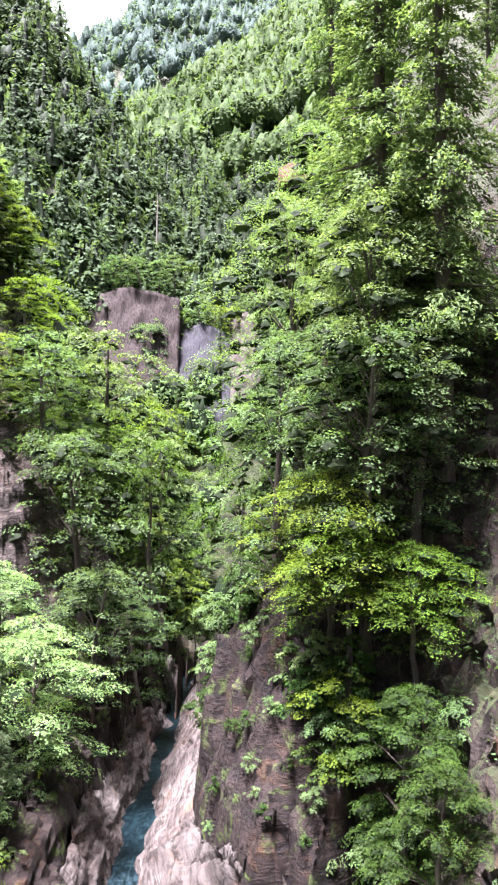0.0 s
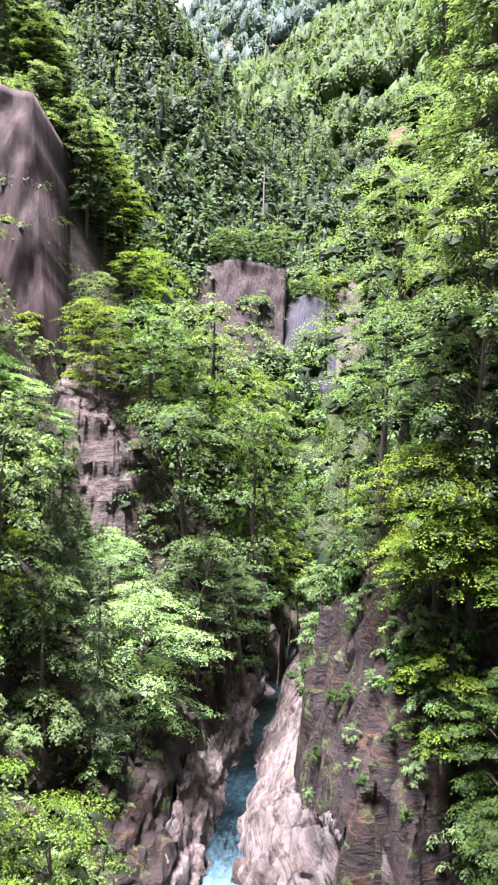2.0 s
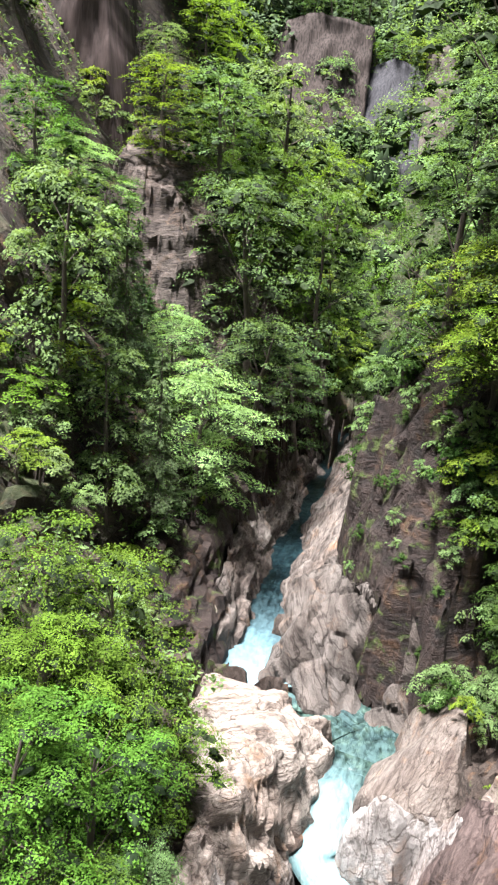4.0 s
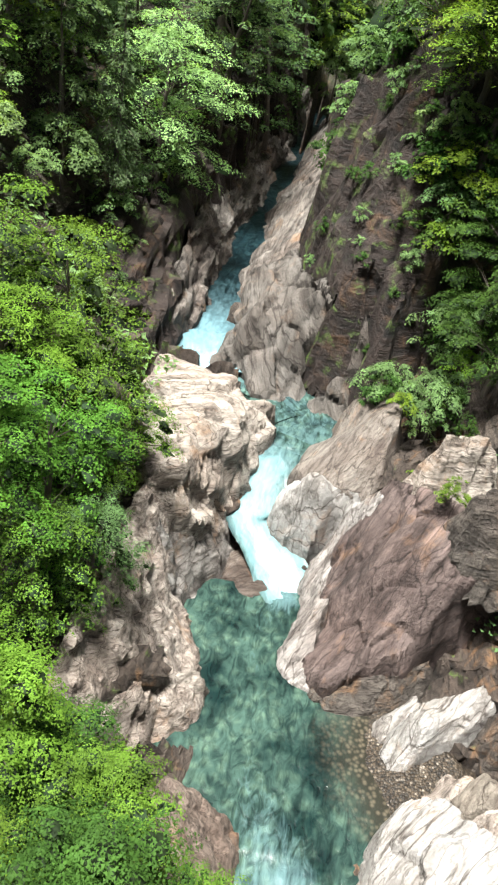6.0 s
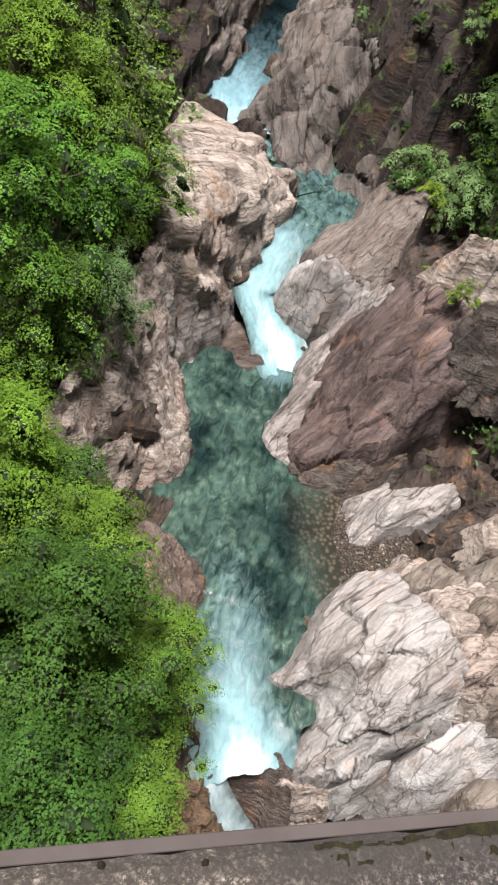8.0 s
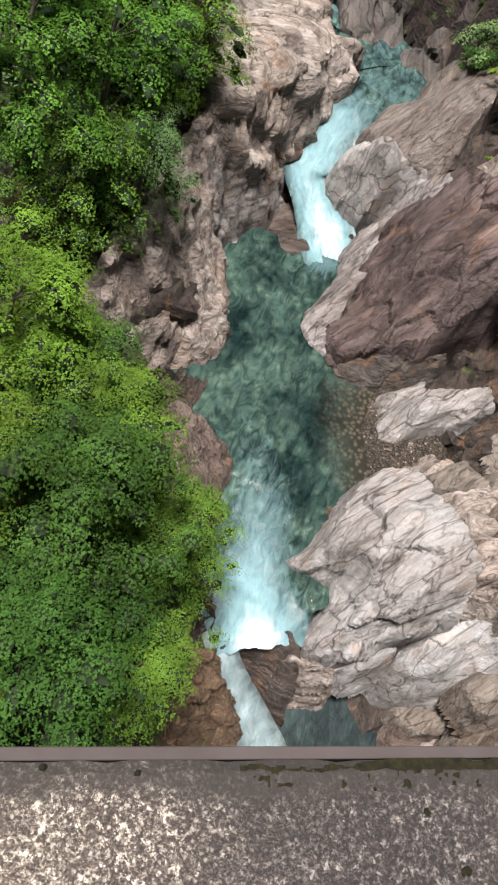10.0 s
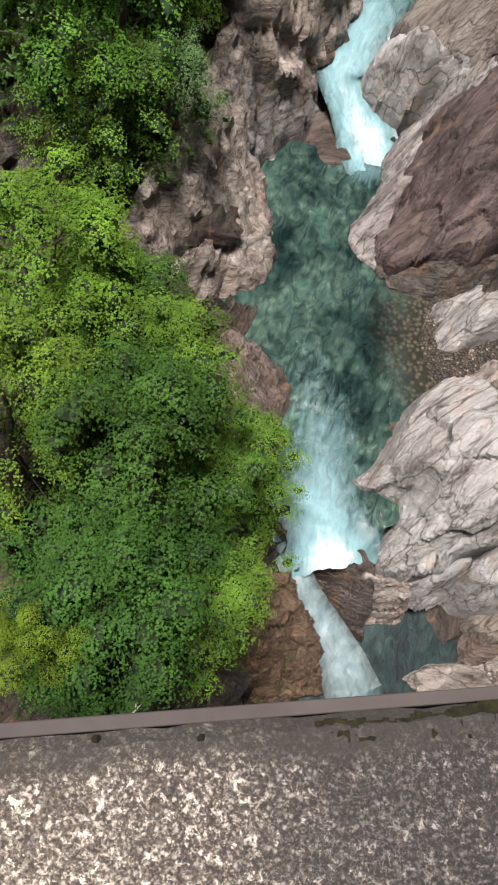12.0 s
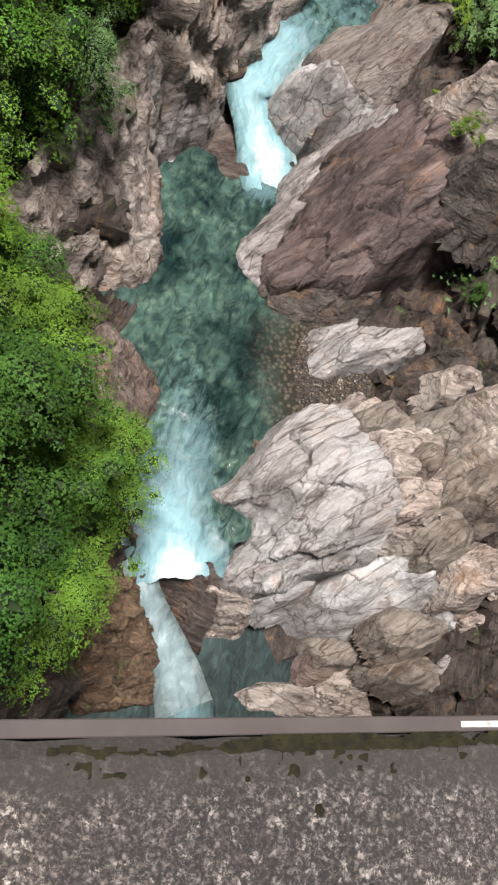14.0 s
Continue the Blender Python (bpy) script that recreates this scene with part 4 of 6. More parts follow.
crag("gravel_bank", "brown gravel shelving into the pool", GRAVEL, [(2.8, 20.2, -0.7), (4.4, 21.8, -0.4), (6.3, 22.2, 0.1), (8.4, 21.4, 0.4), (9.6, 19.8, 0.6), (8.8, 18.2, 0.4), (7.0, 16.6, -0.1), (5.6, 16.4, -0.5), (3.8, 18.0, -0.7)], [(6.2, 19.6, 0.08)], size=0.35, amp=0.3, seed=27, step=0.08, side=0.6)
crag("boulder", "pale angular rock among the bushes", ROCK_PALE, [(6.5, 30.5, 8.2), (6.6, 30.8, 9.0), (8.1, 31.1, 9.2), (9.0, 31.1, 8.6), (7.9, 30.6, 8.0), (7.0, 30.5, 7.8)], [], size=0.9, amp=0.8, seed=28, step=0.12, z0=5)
# shade between the bushes painted into the rock's brown
crag("boulder", "rock among the bushes, painted dark brown for shade", ROCK_SHADY, [(8.1, 27.3, 7.2), (8.1, 28.0, 8.0), (9.6, 28.6, 8.6), (10.5, 27.2, 7.6), (9.2, 26.9, 7.0)], [], size=1.2, amp=0.8, seed=29, step=0.12, z0=4)
crag("boulder", "dark wet ledge that the waterfall drops from", ROCK_WET_SHADE, [(3.8, 8.3, -0.1), (4.7, 9.0, -0.1), (6.2, 9.8, -0.1), (6.8, 9.3, -0.3), (7.4, 8.4, -1.6), (7.9, 7.5, -3.6), (6.6, 7.8, -3.2), (4.9, 8.5, -1.9), (4.1, 8.4, -0.5)], [], size=1.3, amp=0.35, grain=G_UPRIGHT, seed=12, worn=0.4, step=0.08, z0=-4.8, side=6)
crag("boulder", "rust stained rock beside the waterfall", ROCK_RUST, [(2.3, 8.9, 0.5), (3.0, 7.7, 0.3), (3.8, 7.9, 0.0), (5.3, 7.2, -1.7), (7.1, 5.1, -4.0), (4.5, 3.6, -3.4), (2.7, 5.5, 0.0), (2.3, 7.2, 1.0)], [], size=1.0, amp=0.8, grain=G_BED, seed=18, step=0.09, z0=-5, side=4)
crag("boulder", "brown rock between the fall and the bank", ROCK_STRATA, [(6.6, 9.1, -0.3), (7.5, 9.3, -0.6), (8.5, 9.6, -1.0), (8.7, 9.2, -1.8), (8.1, 8.8, -2.4), (7.3, 8.8, -1.8)], [], size=0.7, amp=0.7, seed=30, step=0.08, z0=-4.8)
crag("boulder", "wet brown rock beside the plunge pool", ROCK_PINK, [(12.3, 7.7, -4.0), (12.0, 8.7, -3.4), (12.3, 9.3, -2.6), (13.4, 9.8, -2.4), (13.5, 8.9, -3.3), (13.3, 7.9, -3.9)], [], size=0.8, amp=0.5, seed=11, worn=0.5, step=0.08, z0=-5)
crag("boulder", "flat pale rock in the plunge pool", ROCK_PALE, [(9.9, 6.7, -4.0), (10.3, 7.1, -3.8), (12.3, 8.1, -3.7), (13.5, 9.1, -3.2), (14.3, 9.7, -2.6), (15.9, 8.1, -3.4), (10.8, 6.4, -3.9)], [], size=1.0, amp=0.4, seed=31, worn=0.5, step=0.09, z0=-5)
crag("boulder", "pale creased rock wall of the channel", ROCK_GREYWORN, [(-6.1, 40.9, 4.2), (-5.8, 42.6, 5.2), (-5.5, 44.6, 6.0), (-5.3, 45.3, 7.0), (-4.6, 47.8, 7.6), (-3.1, 49.5, 8.4), (-1.4, 44.9, 9.0), (0.4, 41.7, 9.4), (2.0, 41.3, 9.0), (2.3, 41.3, 7.4), (3.6, 40.0, 5.4), (2.7, 38.9, 3.4), (2.3, 38.3, 3.0), (1.3, 39.1, 3.0), (-0.3, 39.8, 3.0), (-1.9, 39.0, 3.2), (-3.3, 38.9, 3.4), (-4.2, 39.8, 3.6), (-5.1, 40.1, 3.8), (-6.0, 40.1, 4.0)], [(-4.0, 41.9, 6.6), (-1.1, 41.3, 5.6), (0.3, 41.6, 4.2), (1.3, 41.5, 5.4), (-2.8, 44.0, 7.8)], size=3.2, amp=0.75, grain=G_CREASE, seed=24, worn=0.3, step=0.13, side=5, z0=2)
crag("boulder", "pale tilted slabs along the stream channel", ROCK_SLAB, [(-9.1, 40.2, 4.4), (-7.9, 43.9, 4.3), (-7.9, 49.0, 4.5), (-8.3, 57.3, 4.7), (-7.2, 64.2, 4.9), (-7.1, 77.5, 5.3), (-6.8, 99.2, 5.9), (-9.0, 95.0, 9.5), (-10.1, 82.6, 9.2), (-10.3, 71.7, 8.8), (-10.6, 62.5, 8.6), (-10.3, 51.7, 8.6), (-9.7, 45.3, 7.8), (-9.3, 41.2, 6.6), (-9.6, 39.1, 5.0)], [], size=2.2, amp=0.85, grain=G_STRIKE, seed=40, worn=0.0, draw=(5.0, 0.5, 0.45), step=0.14, side=5, z0=3)
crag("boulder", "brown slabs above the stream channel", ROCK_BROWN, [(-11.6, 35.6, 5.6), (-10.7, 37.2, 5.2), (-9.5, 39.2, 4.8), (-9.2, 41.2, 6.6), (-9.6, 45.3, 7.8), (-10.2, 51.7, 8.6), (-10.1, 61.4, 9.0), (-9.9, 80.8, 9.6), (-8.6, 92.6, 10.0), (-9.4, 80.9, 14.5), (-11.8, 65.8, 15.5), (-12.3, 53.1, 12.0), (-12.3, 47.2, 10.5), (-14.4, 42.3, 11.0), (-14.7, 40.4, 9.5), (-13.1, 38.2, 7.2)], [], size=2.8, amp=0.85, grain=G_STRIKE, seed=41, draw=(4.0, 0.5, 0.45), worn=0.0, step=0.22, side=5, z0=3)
crag("boulder", "pale water worn rock along the channel", ROCK_SLAB, [(-5.9, 49.4, 4.5), (-6.6, 52.3, 4.6), (-6.3, 58.0, 4.8), (-6.9, 62.2, 4.9), (-6.1, 74.0, 5.3), (-5.6, 97.5, 5.9), (-3.7, 81.4, 9.0), (-3.1, 66.6, 9.0), (-2.2, 56.8, 8.8), (-2.7, 50.9, 8.2), (-3.6, 49.0, 7.4), (-4.8, 47.6, 6.0)], [], size=2.0, amp=0.75, grain=G_DIAG, seed=21, worn=0.4, step=0.16, side=5, z0=3)
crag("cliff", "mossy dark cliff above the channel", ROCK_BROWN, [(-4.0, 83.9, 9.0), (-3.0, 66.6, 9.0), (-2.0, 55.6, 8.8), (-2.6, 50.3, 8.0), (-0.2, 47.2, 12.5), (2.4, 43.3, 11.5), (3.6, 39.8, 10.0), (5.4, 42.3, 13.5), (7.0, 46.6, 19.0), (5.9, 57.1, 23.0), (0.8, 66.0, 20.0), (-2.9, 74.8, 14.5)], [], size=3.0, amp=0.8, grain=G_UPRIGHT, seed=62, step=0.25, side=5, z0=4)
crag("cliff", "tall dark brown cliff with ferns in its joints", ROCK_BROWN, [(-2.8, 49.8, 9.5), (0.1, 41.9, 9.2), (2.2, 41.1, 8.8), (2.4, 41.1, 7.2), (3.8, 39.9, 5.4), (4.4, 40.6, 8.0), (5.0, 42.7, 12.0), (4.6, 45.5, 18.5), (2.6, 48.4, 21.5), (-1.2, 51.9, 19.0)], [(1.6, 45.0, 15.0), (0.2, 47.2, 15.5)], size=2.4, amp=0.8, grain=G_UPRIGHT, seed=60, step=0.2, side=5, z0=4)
crag("boulder", "submerged dark stone in the shallows", ROCK_WET_SHADE, [(-1.8, 27.5, -0.1), (-1.9, 29.1, 0.1), (-1.3, 29.5, 0.4), (-0.5, 28.2, 0.3), (0.5, 27.3, 0.1), (-0.2, 26.5, -0.0), (-1.1, 26.6, 0.0)], [], size=0.9, amp=0.4, seed=19, worn=0.5, step=0.08)


def build_ground():
    xs = graded(-1500, -17, 19, 1500, 0.24, 45)
    ys = graded(-900, 3, 56, 2200, 0.24, 45)
    X, Y = np.meshgrid(xs, ys)
    x, y = X.ravel(), Y.ravel()
    z = ground_z(x, y)
    v = np.c_[x, y, z]
    gx = np.gradient(z.reshape(X.shape), xs, axis=1).ravel()
    gy = np.gradient(z.reshape(X.shape), ys, axis=0).ravel()
    n = np.c_[-gx, -gy, np.ones(len(x))]
    n /= np.linalg.norm(n, axis=1)[:, None]
    d, lev, hw, yn, side = river_near(x, y)
    e = d - hw
    for rim, top in CRAGS:
        m = (np.abs(v[:, 0] - rim[:, 0].mean()) < 40) & (np.abs(v[:, 1] - rim[:, 1].mean()) < 60)
        sd, zr = rim_distance(x[m], y[m], rim)
        lid = np.where(sd > 0, top(x[m], y[m]), zr) - 0.9
        v[m, 2] = np.where(sd > -0.5, np.minimum(v[m, 2], lid), v[m, 2])
    # broken rock along the water, soil and litter further up
    near = smooth(110, 60, np.abs(y - 30)) * smooth(45, 25, np.abs(x)) * smooth(30, 14, e) * smooth(-1.0, 0.3, e)
    bare = smooth(-0.26, -0.32, x / np.maximum(y, 1)) * smooth(-0.62, -0.55, x / np.maximum(y, 1)) * smooth(40, 46, y) * smooth(84, 72, y)
    near = np.maximum(near, 0.9 * bare)
    m = near > 0.02
    v[m] += n[m] * (near[m] * 0.8 * fracture(v[m], *G_CHAN, 3.6, 41))[:, None]
    soil = (1 - 0.85 * bare) * smooth(7, 13, e + 3 * vnoise(np.c_[x, y, z] * 0.25, 8)) + smooth(90, 130, np.hypot(x, y))
    soil = soil * smooth(14, 20, np.hypot(x - 9, y - 5))
    me = mesh_from("ground", v, grid_faces(len(xs), len(ys)), [GROUND], False)
    me.attributes.new("soil", "FLOAT", "POINT").data.foreach_set("value", soil.astype(np.float32))
    tagged(new("ground", me), "steep brown rock and mossy soil of a wooded gorge", "ground", kind="structure")


build_ground()


# ---- water ----
def water_sheet(name, label, rows, foam, mat=WATER, pad=0.8, ragged=0.0, plume=()):
    """A sheet of water along a course: rows of x, y, level, half width; foam along it, 0 to 1."""
    r = np.array(rows, float)
    s = np.r_[0, np.cumsum(np.hypot(*np.diff(r[:, :2], axis=0).T))]
    n = max(8, int(s[-1] / 0.15))
    t = np.linspace(0, s[-1], n)
    c = np.stack([np.interp(t, s, r[:, k]) for k in range(4)], 1)
    for _ in range(6):
        c[1:-1] = (c[:-2] + 2 * c[1:-1] + c[2:]) / 4
    fo = np.interp(t, s, foam)
    g = np.gradient(c[:, :2], axis=0)
    g /= np.linalg.norm(g, axis=1)[:, None]
    nrm = np.c_[-g[:, 1], g[:, 0]]
    m = 41
    u = np.linspace(-1, 1, m)
    P = np.zeros((n, m, 3))
    P[:, :, :2] = c[:, None, :2] + nrm[:, None, :] * (u[None, :, None] * (c[:, 3, None, None] + pad))
    P[:, :, 2] = c[:, 2, None]
    if ragged > 0:
        k = 8
        shift = ragged * fbm(np.c_[u * 5, 0 * u, 0 * u], 3, 12)
        P[:k, :, :2] += g[:k, None, :] * (shift[None, :, None] * (1 - np.arange(k) / k)[:, None, None])
    p = P.reshape(-1, 3)
    fe = np.repeat(fo, m)
    F = np.where(fe > 0, fe * (1.2 - 0.95 * np.tile(u, n) ** 2), fe)
    for (ax, ay, aw, ai), (bx, by, bw, bi) in zip(plume[:-1], plume[1:]):
        k = np.clip(((p[:, 0] - ax) * (bx - ax) + (p[:, 1] - ay) * (by - ay)) / ((bx - ax) ** 2 + (by - ay) ** 2), 0, 1)
        d = np.hypot(p[:, 0] - ax - k * (bx - ax), p[:, 1] - ay - k * (by - ay))
        core = np.exp(-((d / (aw + k * (bw - aw))) ** 2))
        F = np.maximum(F, (ai + k * (bi - ai) + 0.2) * core - 0.2)
    p[:, 2] += (0.02 + 0.22 * np.clip(F, 0, 1)) * fbm(p * np.array([1.6, 1.6, 0.3]), 4, 77)
    me = mesh_from(name, p, grid_faces(m, n), [mat])
    across = (u[None, :] * (c[:, 3, None] + pad)).ravel()
    way = np.c_[across * 3.2, np.repeat(t, m) * 0.55, 0 * across]
    me.attributes.new("flow", "FLOAT_VECTOR", "POINT").data.foreach_set("vector", way.ravel().astype(np.float32))
    bed = np.full(len(p), -9.0)
    for rim, top, side in SHELVES:
        sd, zr = rim_distance(p[:, 0], p[:, 1], rim)
        bed = np.maximum(bed, np.where(sd > 0, top(p[:, 0], p[:, 1]), zr + side * sd))
    me.attributes.new("shallow", "FLOAT", "POINT").data.foreach_set("value", smooth(0.75, 0.05, p[:, 2] - bed).astype(np.float32))
    at = me.attributes.new("foam", "FLOAT", "POINT")
    at.data.foreach_set("value", F.astype(np.float32))
    return tagged(new(name, me), label, "water", kind="structure")


water_sheet("water_low_pool", "dark green plunge pool under the waterfall", [(14, -22, -4.4, 8), (12, -6, -4.2, 7), (10.2, 3, -4.05, 5.5), (9.6, 10.0, -4.0, 4.5)], [-0.4, -0.4, -0.4, -0.4], WATER_POOL, plume=[(7.6, 5.9, 0.8, 0.75), (9.0, 4.6, 1.3, 0.3)])
water_sheet("water_main_pool", "clear green pool with pale stones on its bed", [(5.3, 8.8, -0.4, 0.9), (5.08, 9.14, -0.04, 1.0), (4.5, 10.2, 0.0, 1.6), (3.8, 13.2, 0.02, 3.4), (3.4, 17, 0.02, 5.4), (1.8, 20.6, 0.02, 5.2), (0, 24.5, 0.02, 5.0), (-0.3, 27.4, 0.05, 4.2)], [-0.05, -0.05, -0.1, -0.12, -0.15, -0.15, -0.12, -0.1], ragged=0.1,
            plume=[(1.2, 27.2, 1.1, 0.3), (0.7, 26.0, 1.2, 0.0), (0.3, 20.0, 1.8, -0.14), (1.3, 17.6, 1.9, -0.04), (2.3, 15.4, 1.8, 0.1), (3.2, 13.6, 1.7, 0.25), (3.8, 11.9, 1.5, 0.42), (3.9, 10.8, 1.5, 0.58), (4.5, 9.9, 1.8, 0.66), (5.1, 9.0, 2.0, 0.92)])
water_sheet("water_step_chute", "white water rushing down a chute between boulders", [(2.34, 26.63, -0.15, 1.20), (1.62, 27.49, 0.05, 1.25), (0.66, 28.79, 0.35, 1.30), (-0.55, 29.80, 0.85, 0.95), (-1.37, 30.61, 1.35, 1.00), (-1.26, 32.24, 2.05, 1.00), (-1.07, 34.00, 2.75, 1.05), (-0.46, 36.21, 3.07, 1.50)], [0.1, 0.62, 0.7, 0.56, 0.5, 0.46, 0.36, 0.0], pad=0.3)
water_sheet("water_upper_pool", "small blue green pool between pale rocks", [(-0.2, 35.0, 2.93, 1.6), (0.3, 36.6, 3.0, 1.8), (0.6, 38.8, 3.05, 2.2), (-2.5, 41.0, 3.3, 1.6), (-5.5, 41.3, 3.7, 1.4)], [0.2, 0.1, 0.05, 0.1, 0.4])
water_sheet("water_upper_channel", "dark blue stream in a narrow rock channel", [(-6.0, 39.6, 3.9, 2.4), (-6.9, 42.5, 4.1, 2.0), (-7.1, 48, 4.3, 1.6), (-7.2, 60, 4.8, 1.4), (-6.6, 72, 5.3, 1.4), (-5.7, 97, 6.1, 1.4)], [0.6, 0.45, 0.1, -0.25, -0.3, -0.3], WATER_DEEP)
water_sheet("water_fall", "waterfall pouring over a rock lip", [(3.51, 8.79, -0.14, 0.35), (3.96, 8.15, -0.3, 0.30), (4.84, 7.64, -1.20, 0.35), (6.01, 7.11, -2.50, 0.50), (7.16, 6.41, -3.50, 0.70), (8.26, 5.25, -3.95, 0.95)], [0.6, 0.56, 0.5, 0.5, 0.52, 0.4], WATER_FALL, pad=0.3)


# ---- rocks ----
def cube_sphere(n):
    u = np.linspace(-1, 1, n + 1)
    A, B = np.meshgrid(u, u)
    a, b, o = A.ravel(), B.ravel(), np.ones((n + 1) ** 2)
    vs, fs, base = [], [], 0
    f = grid_faces(n + 1, n + 1)
    for v, flip in (((o, a, b), 0), ((-o, a, b), 1), ((a, o, b), 1), ((a, -o, b), 0), ((a, b, o), 0), ((a, b, -o), 1)):
        vs.append(np.stack(v, 1))
        fs.append((f[:, ::-1] if flip else f) + base)
        base += len(o)
    v = np.concatenate(vs)
    f = np.concatenate(fs)
    key = np.round(v * n * 4).astype(np.int64)
    _, idx, inv = np.unique(key, axis=0, return_index=True, return_inverse=True)
    v, f = v[idx], inv.ravel()[f]
    v = np.tan(v * math.pi / 4 * 0.98)
    return v / np.linalg.norm(v, axis=1)[:, None], f


def rock_mesh(foot, z0, z1, mat, batter=0.35, tilt=(0, 0), n=36, seed=0, sharp=30, grain=G_DIAG, cuts=5, coarse=0.55, amp=0.8):
    """A boulder on a footprint: sides leaning in, a tilted top, chipped by planes, and broken along its joints."""
    rng = np.random.default_rng(seed)
    foot = np.array(foot, float)
    c2 = foot.mean(0)
    c = np.array([c2[0], c2[1], z0 + (z1 - z0) * 0.45])
    area = 0.5 * np.sum(foot[:, 0] * np.roll(foot[:, 1], -1) - np.roll(foot[:, 0], -1) * foot[:, 1])
    if area < 0:
        foot = foot[::-1]
    pl = []
    for a, b in zip(foot, np.roll(foot, -1, 0)):
        e = b - a
        nn = np.array([e[1], -e[0]]) / np.hypot(*e)
        nn = np.array([nn[0], nn[1], batter * rng.uniform(0.5, 1.5)])
        nn /= np.linalg.norm(nn)
        pl.append((nn, max(0.15, nn @ (np.array([a[0], a[1], z0]) - c))))
    top = np.array([-tilt[0], -tilt[1], 1.0])
    top /= np.linalg.norm(top)
    pl.append((top, (z1 - c[2]) * top[2]))
    pl.append((np.array([0, 0, -1.0]), c[2] - z0 + 1.2))
    R = np.hypot(*(foot - c2).T).mean()
    for _ in range(cuts):
        u = rng.normal(size=3)
        u[2] = abs(u[2]) * 0.8
        u /= np.linalg.norm(u)
        r = 1 / max(1e-6, max(nn @ u / d for nn, d in pl))
        pl.append((u, r * rng.uniform(0.9, 0.99)))
    U, F = cube_sphere(n)
    acc = np.zeros(len(U))
    for nn, d in pl:
        acc += np.maximum(0, U @ nn / d) ** sharp
    r = acc ** (-1 / sharp)
    v = c + U * r[:, None]
    v = v + U * (amp * fracture(v, *grain, max(0.7, coarse * R), seed * 7 + 3))[:, None]
    F = F[U[F].mean(1)[:, 2] > -0.45]
    keep, inv = np.unique(F, return_inverse=True)
    return mesh_from("boulder", v[keep], inv.reshape(F.shape), [mat], False)


def boulder(name, label, *args, **kw):
    return tagged(new(name, rock_mesh(*args, **kw)), label, "rock")


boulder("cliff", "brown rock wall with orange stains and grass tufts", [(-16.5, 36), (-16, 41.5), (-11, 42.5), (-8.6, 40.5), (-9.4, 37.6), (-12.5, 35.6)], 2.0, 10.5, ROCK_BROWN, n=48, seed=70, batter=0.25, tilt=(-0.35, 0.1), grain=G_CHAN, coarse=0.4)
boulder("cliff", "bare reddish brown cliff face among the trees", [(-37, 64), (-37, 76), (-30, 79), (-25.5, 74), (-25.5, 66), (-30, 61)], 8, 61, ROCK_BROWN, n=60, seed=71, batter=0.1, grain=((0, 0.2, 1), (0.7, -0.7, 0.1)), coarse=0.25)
crag("cliff", "layered grey brown cliff face among the trees", ROCK_LAYER, [(-25.5, 67.0, 34.5), (-22.5, 64.6, 33.0), (-19.0, 64.2, 30.5), (-16.6, 66.5, 28.0), (-17.2, 71.0, 32.0), (-21.5, 73.5, 37.0), (-25.5, 71.5, 37.0)], [], size=2.0, amp=0.9, grain=((0.9, 0.3, 0.15), (0.1, -0.2, 0.95)), seed=72, step=0.15, side=5, z0=12, draw=(1.8, 0.8, 0.4))
rk = np.random.default_rng(5)
for k in range(34):
    x, y = rk.uniform(8.5, 19), rk.uniform(7, 33)
    if y > 20 and x < 12 and y < 34 and x > 0:
        x += 4.5
    a = rk.uniform(0, 6.28)
    rx, ry = rk.uniform(0.6, 1.7), rk.uniform(0.5, 1.0)
    foot = [(x + rx * math.cos(q) * math.cos(a) - ry * math.sin(q) * math.sin(a), y + rx * math.cos(q) * math.sin(a) + ry * math.sin(q) * math.cos(a)) for q in np.arange(6) * 1.047 + rk.uniform(-0.3, 0.3, 6)]
    zb = ground_at(x, y)
    # past y 21 darker rocks carry the bank's shade in their colour
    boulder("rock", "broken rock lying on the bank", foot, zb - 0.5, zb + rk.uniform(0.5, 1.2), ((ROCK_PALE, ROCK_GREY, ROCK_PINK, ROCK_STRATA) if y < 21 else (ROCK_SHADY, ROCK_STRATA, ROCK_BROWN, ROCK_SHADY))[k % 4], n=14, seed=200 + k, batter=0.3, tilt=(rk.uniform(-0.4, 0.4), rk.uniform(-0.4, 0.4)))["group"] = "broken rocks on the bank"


# ---- plants ----
def tube(path, radii, sides=7):
    path = np.array(path, float)
    v, f = [], []
    for k, (p, r) in enumerate(zip(path, radii)):
        d = path[min(k + 1, len(path) - 1)] - path[max(k - 1, 0)]
        d /= np.linalg.norm(d) + 1e-9
        a = np.cross(d, (0.31, 0.95, 0.02))
        a /= np.linalg.norm(a) + 1e-9
        b = np.cross(d, a)
        for s in range(sides):
            t = 2 * math.pi * s / sides
            v.append(p + r * (math.cos(t) * a + math.sin(t) * b))
    for k in range(len(path) - 1):
        for s in range(sides):
            i, j = k * sides + s, k * sides + (s + 1) % sides
            f.append((i, j, j + sides, i + sides))
    return np.array(v), np.array(f)


def joined(pieces):
    vs, fs, n = [], [], 0
    for v, f in pieces:
        vs.append(v)
        fs.append(f + n)
        n += len(v)
    return np.concatenate(vs), np.concatenate(fs)


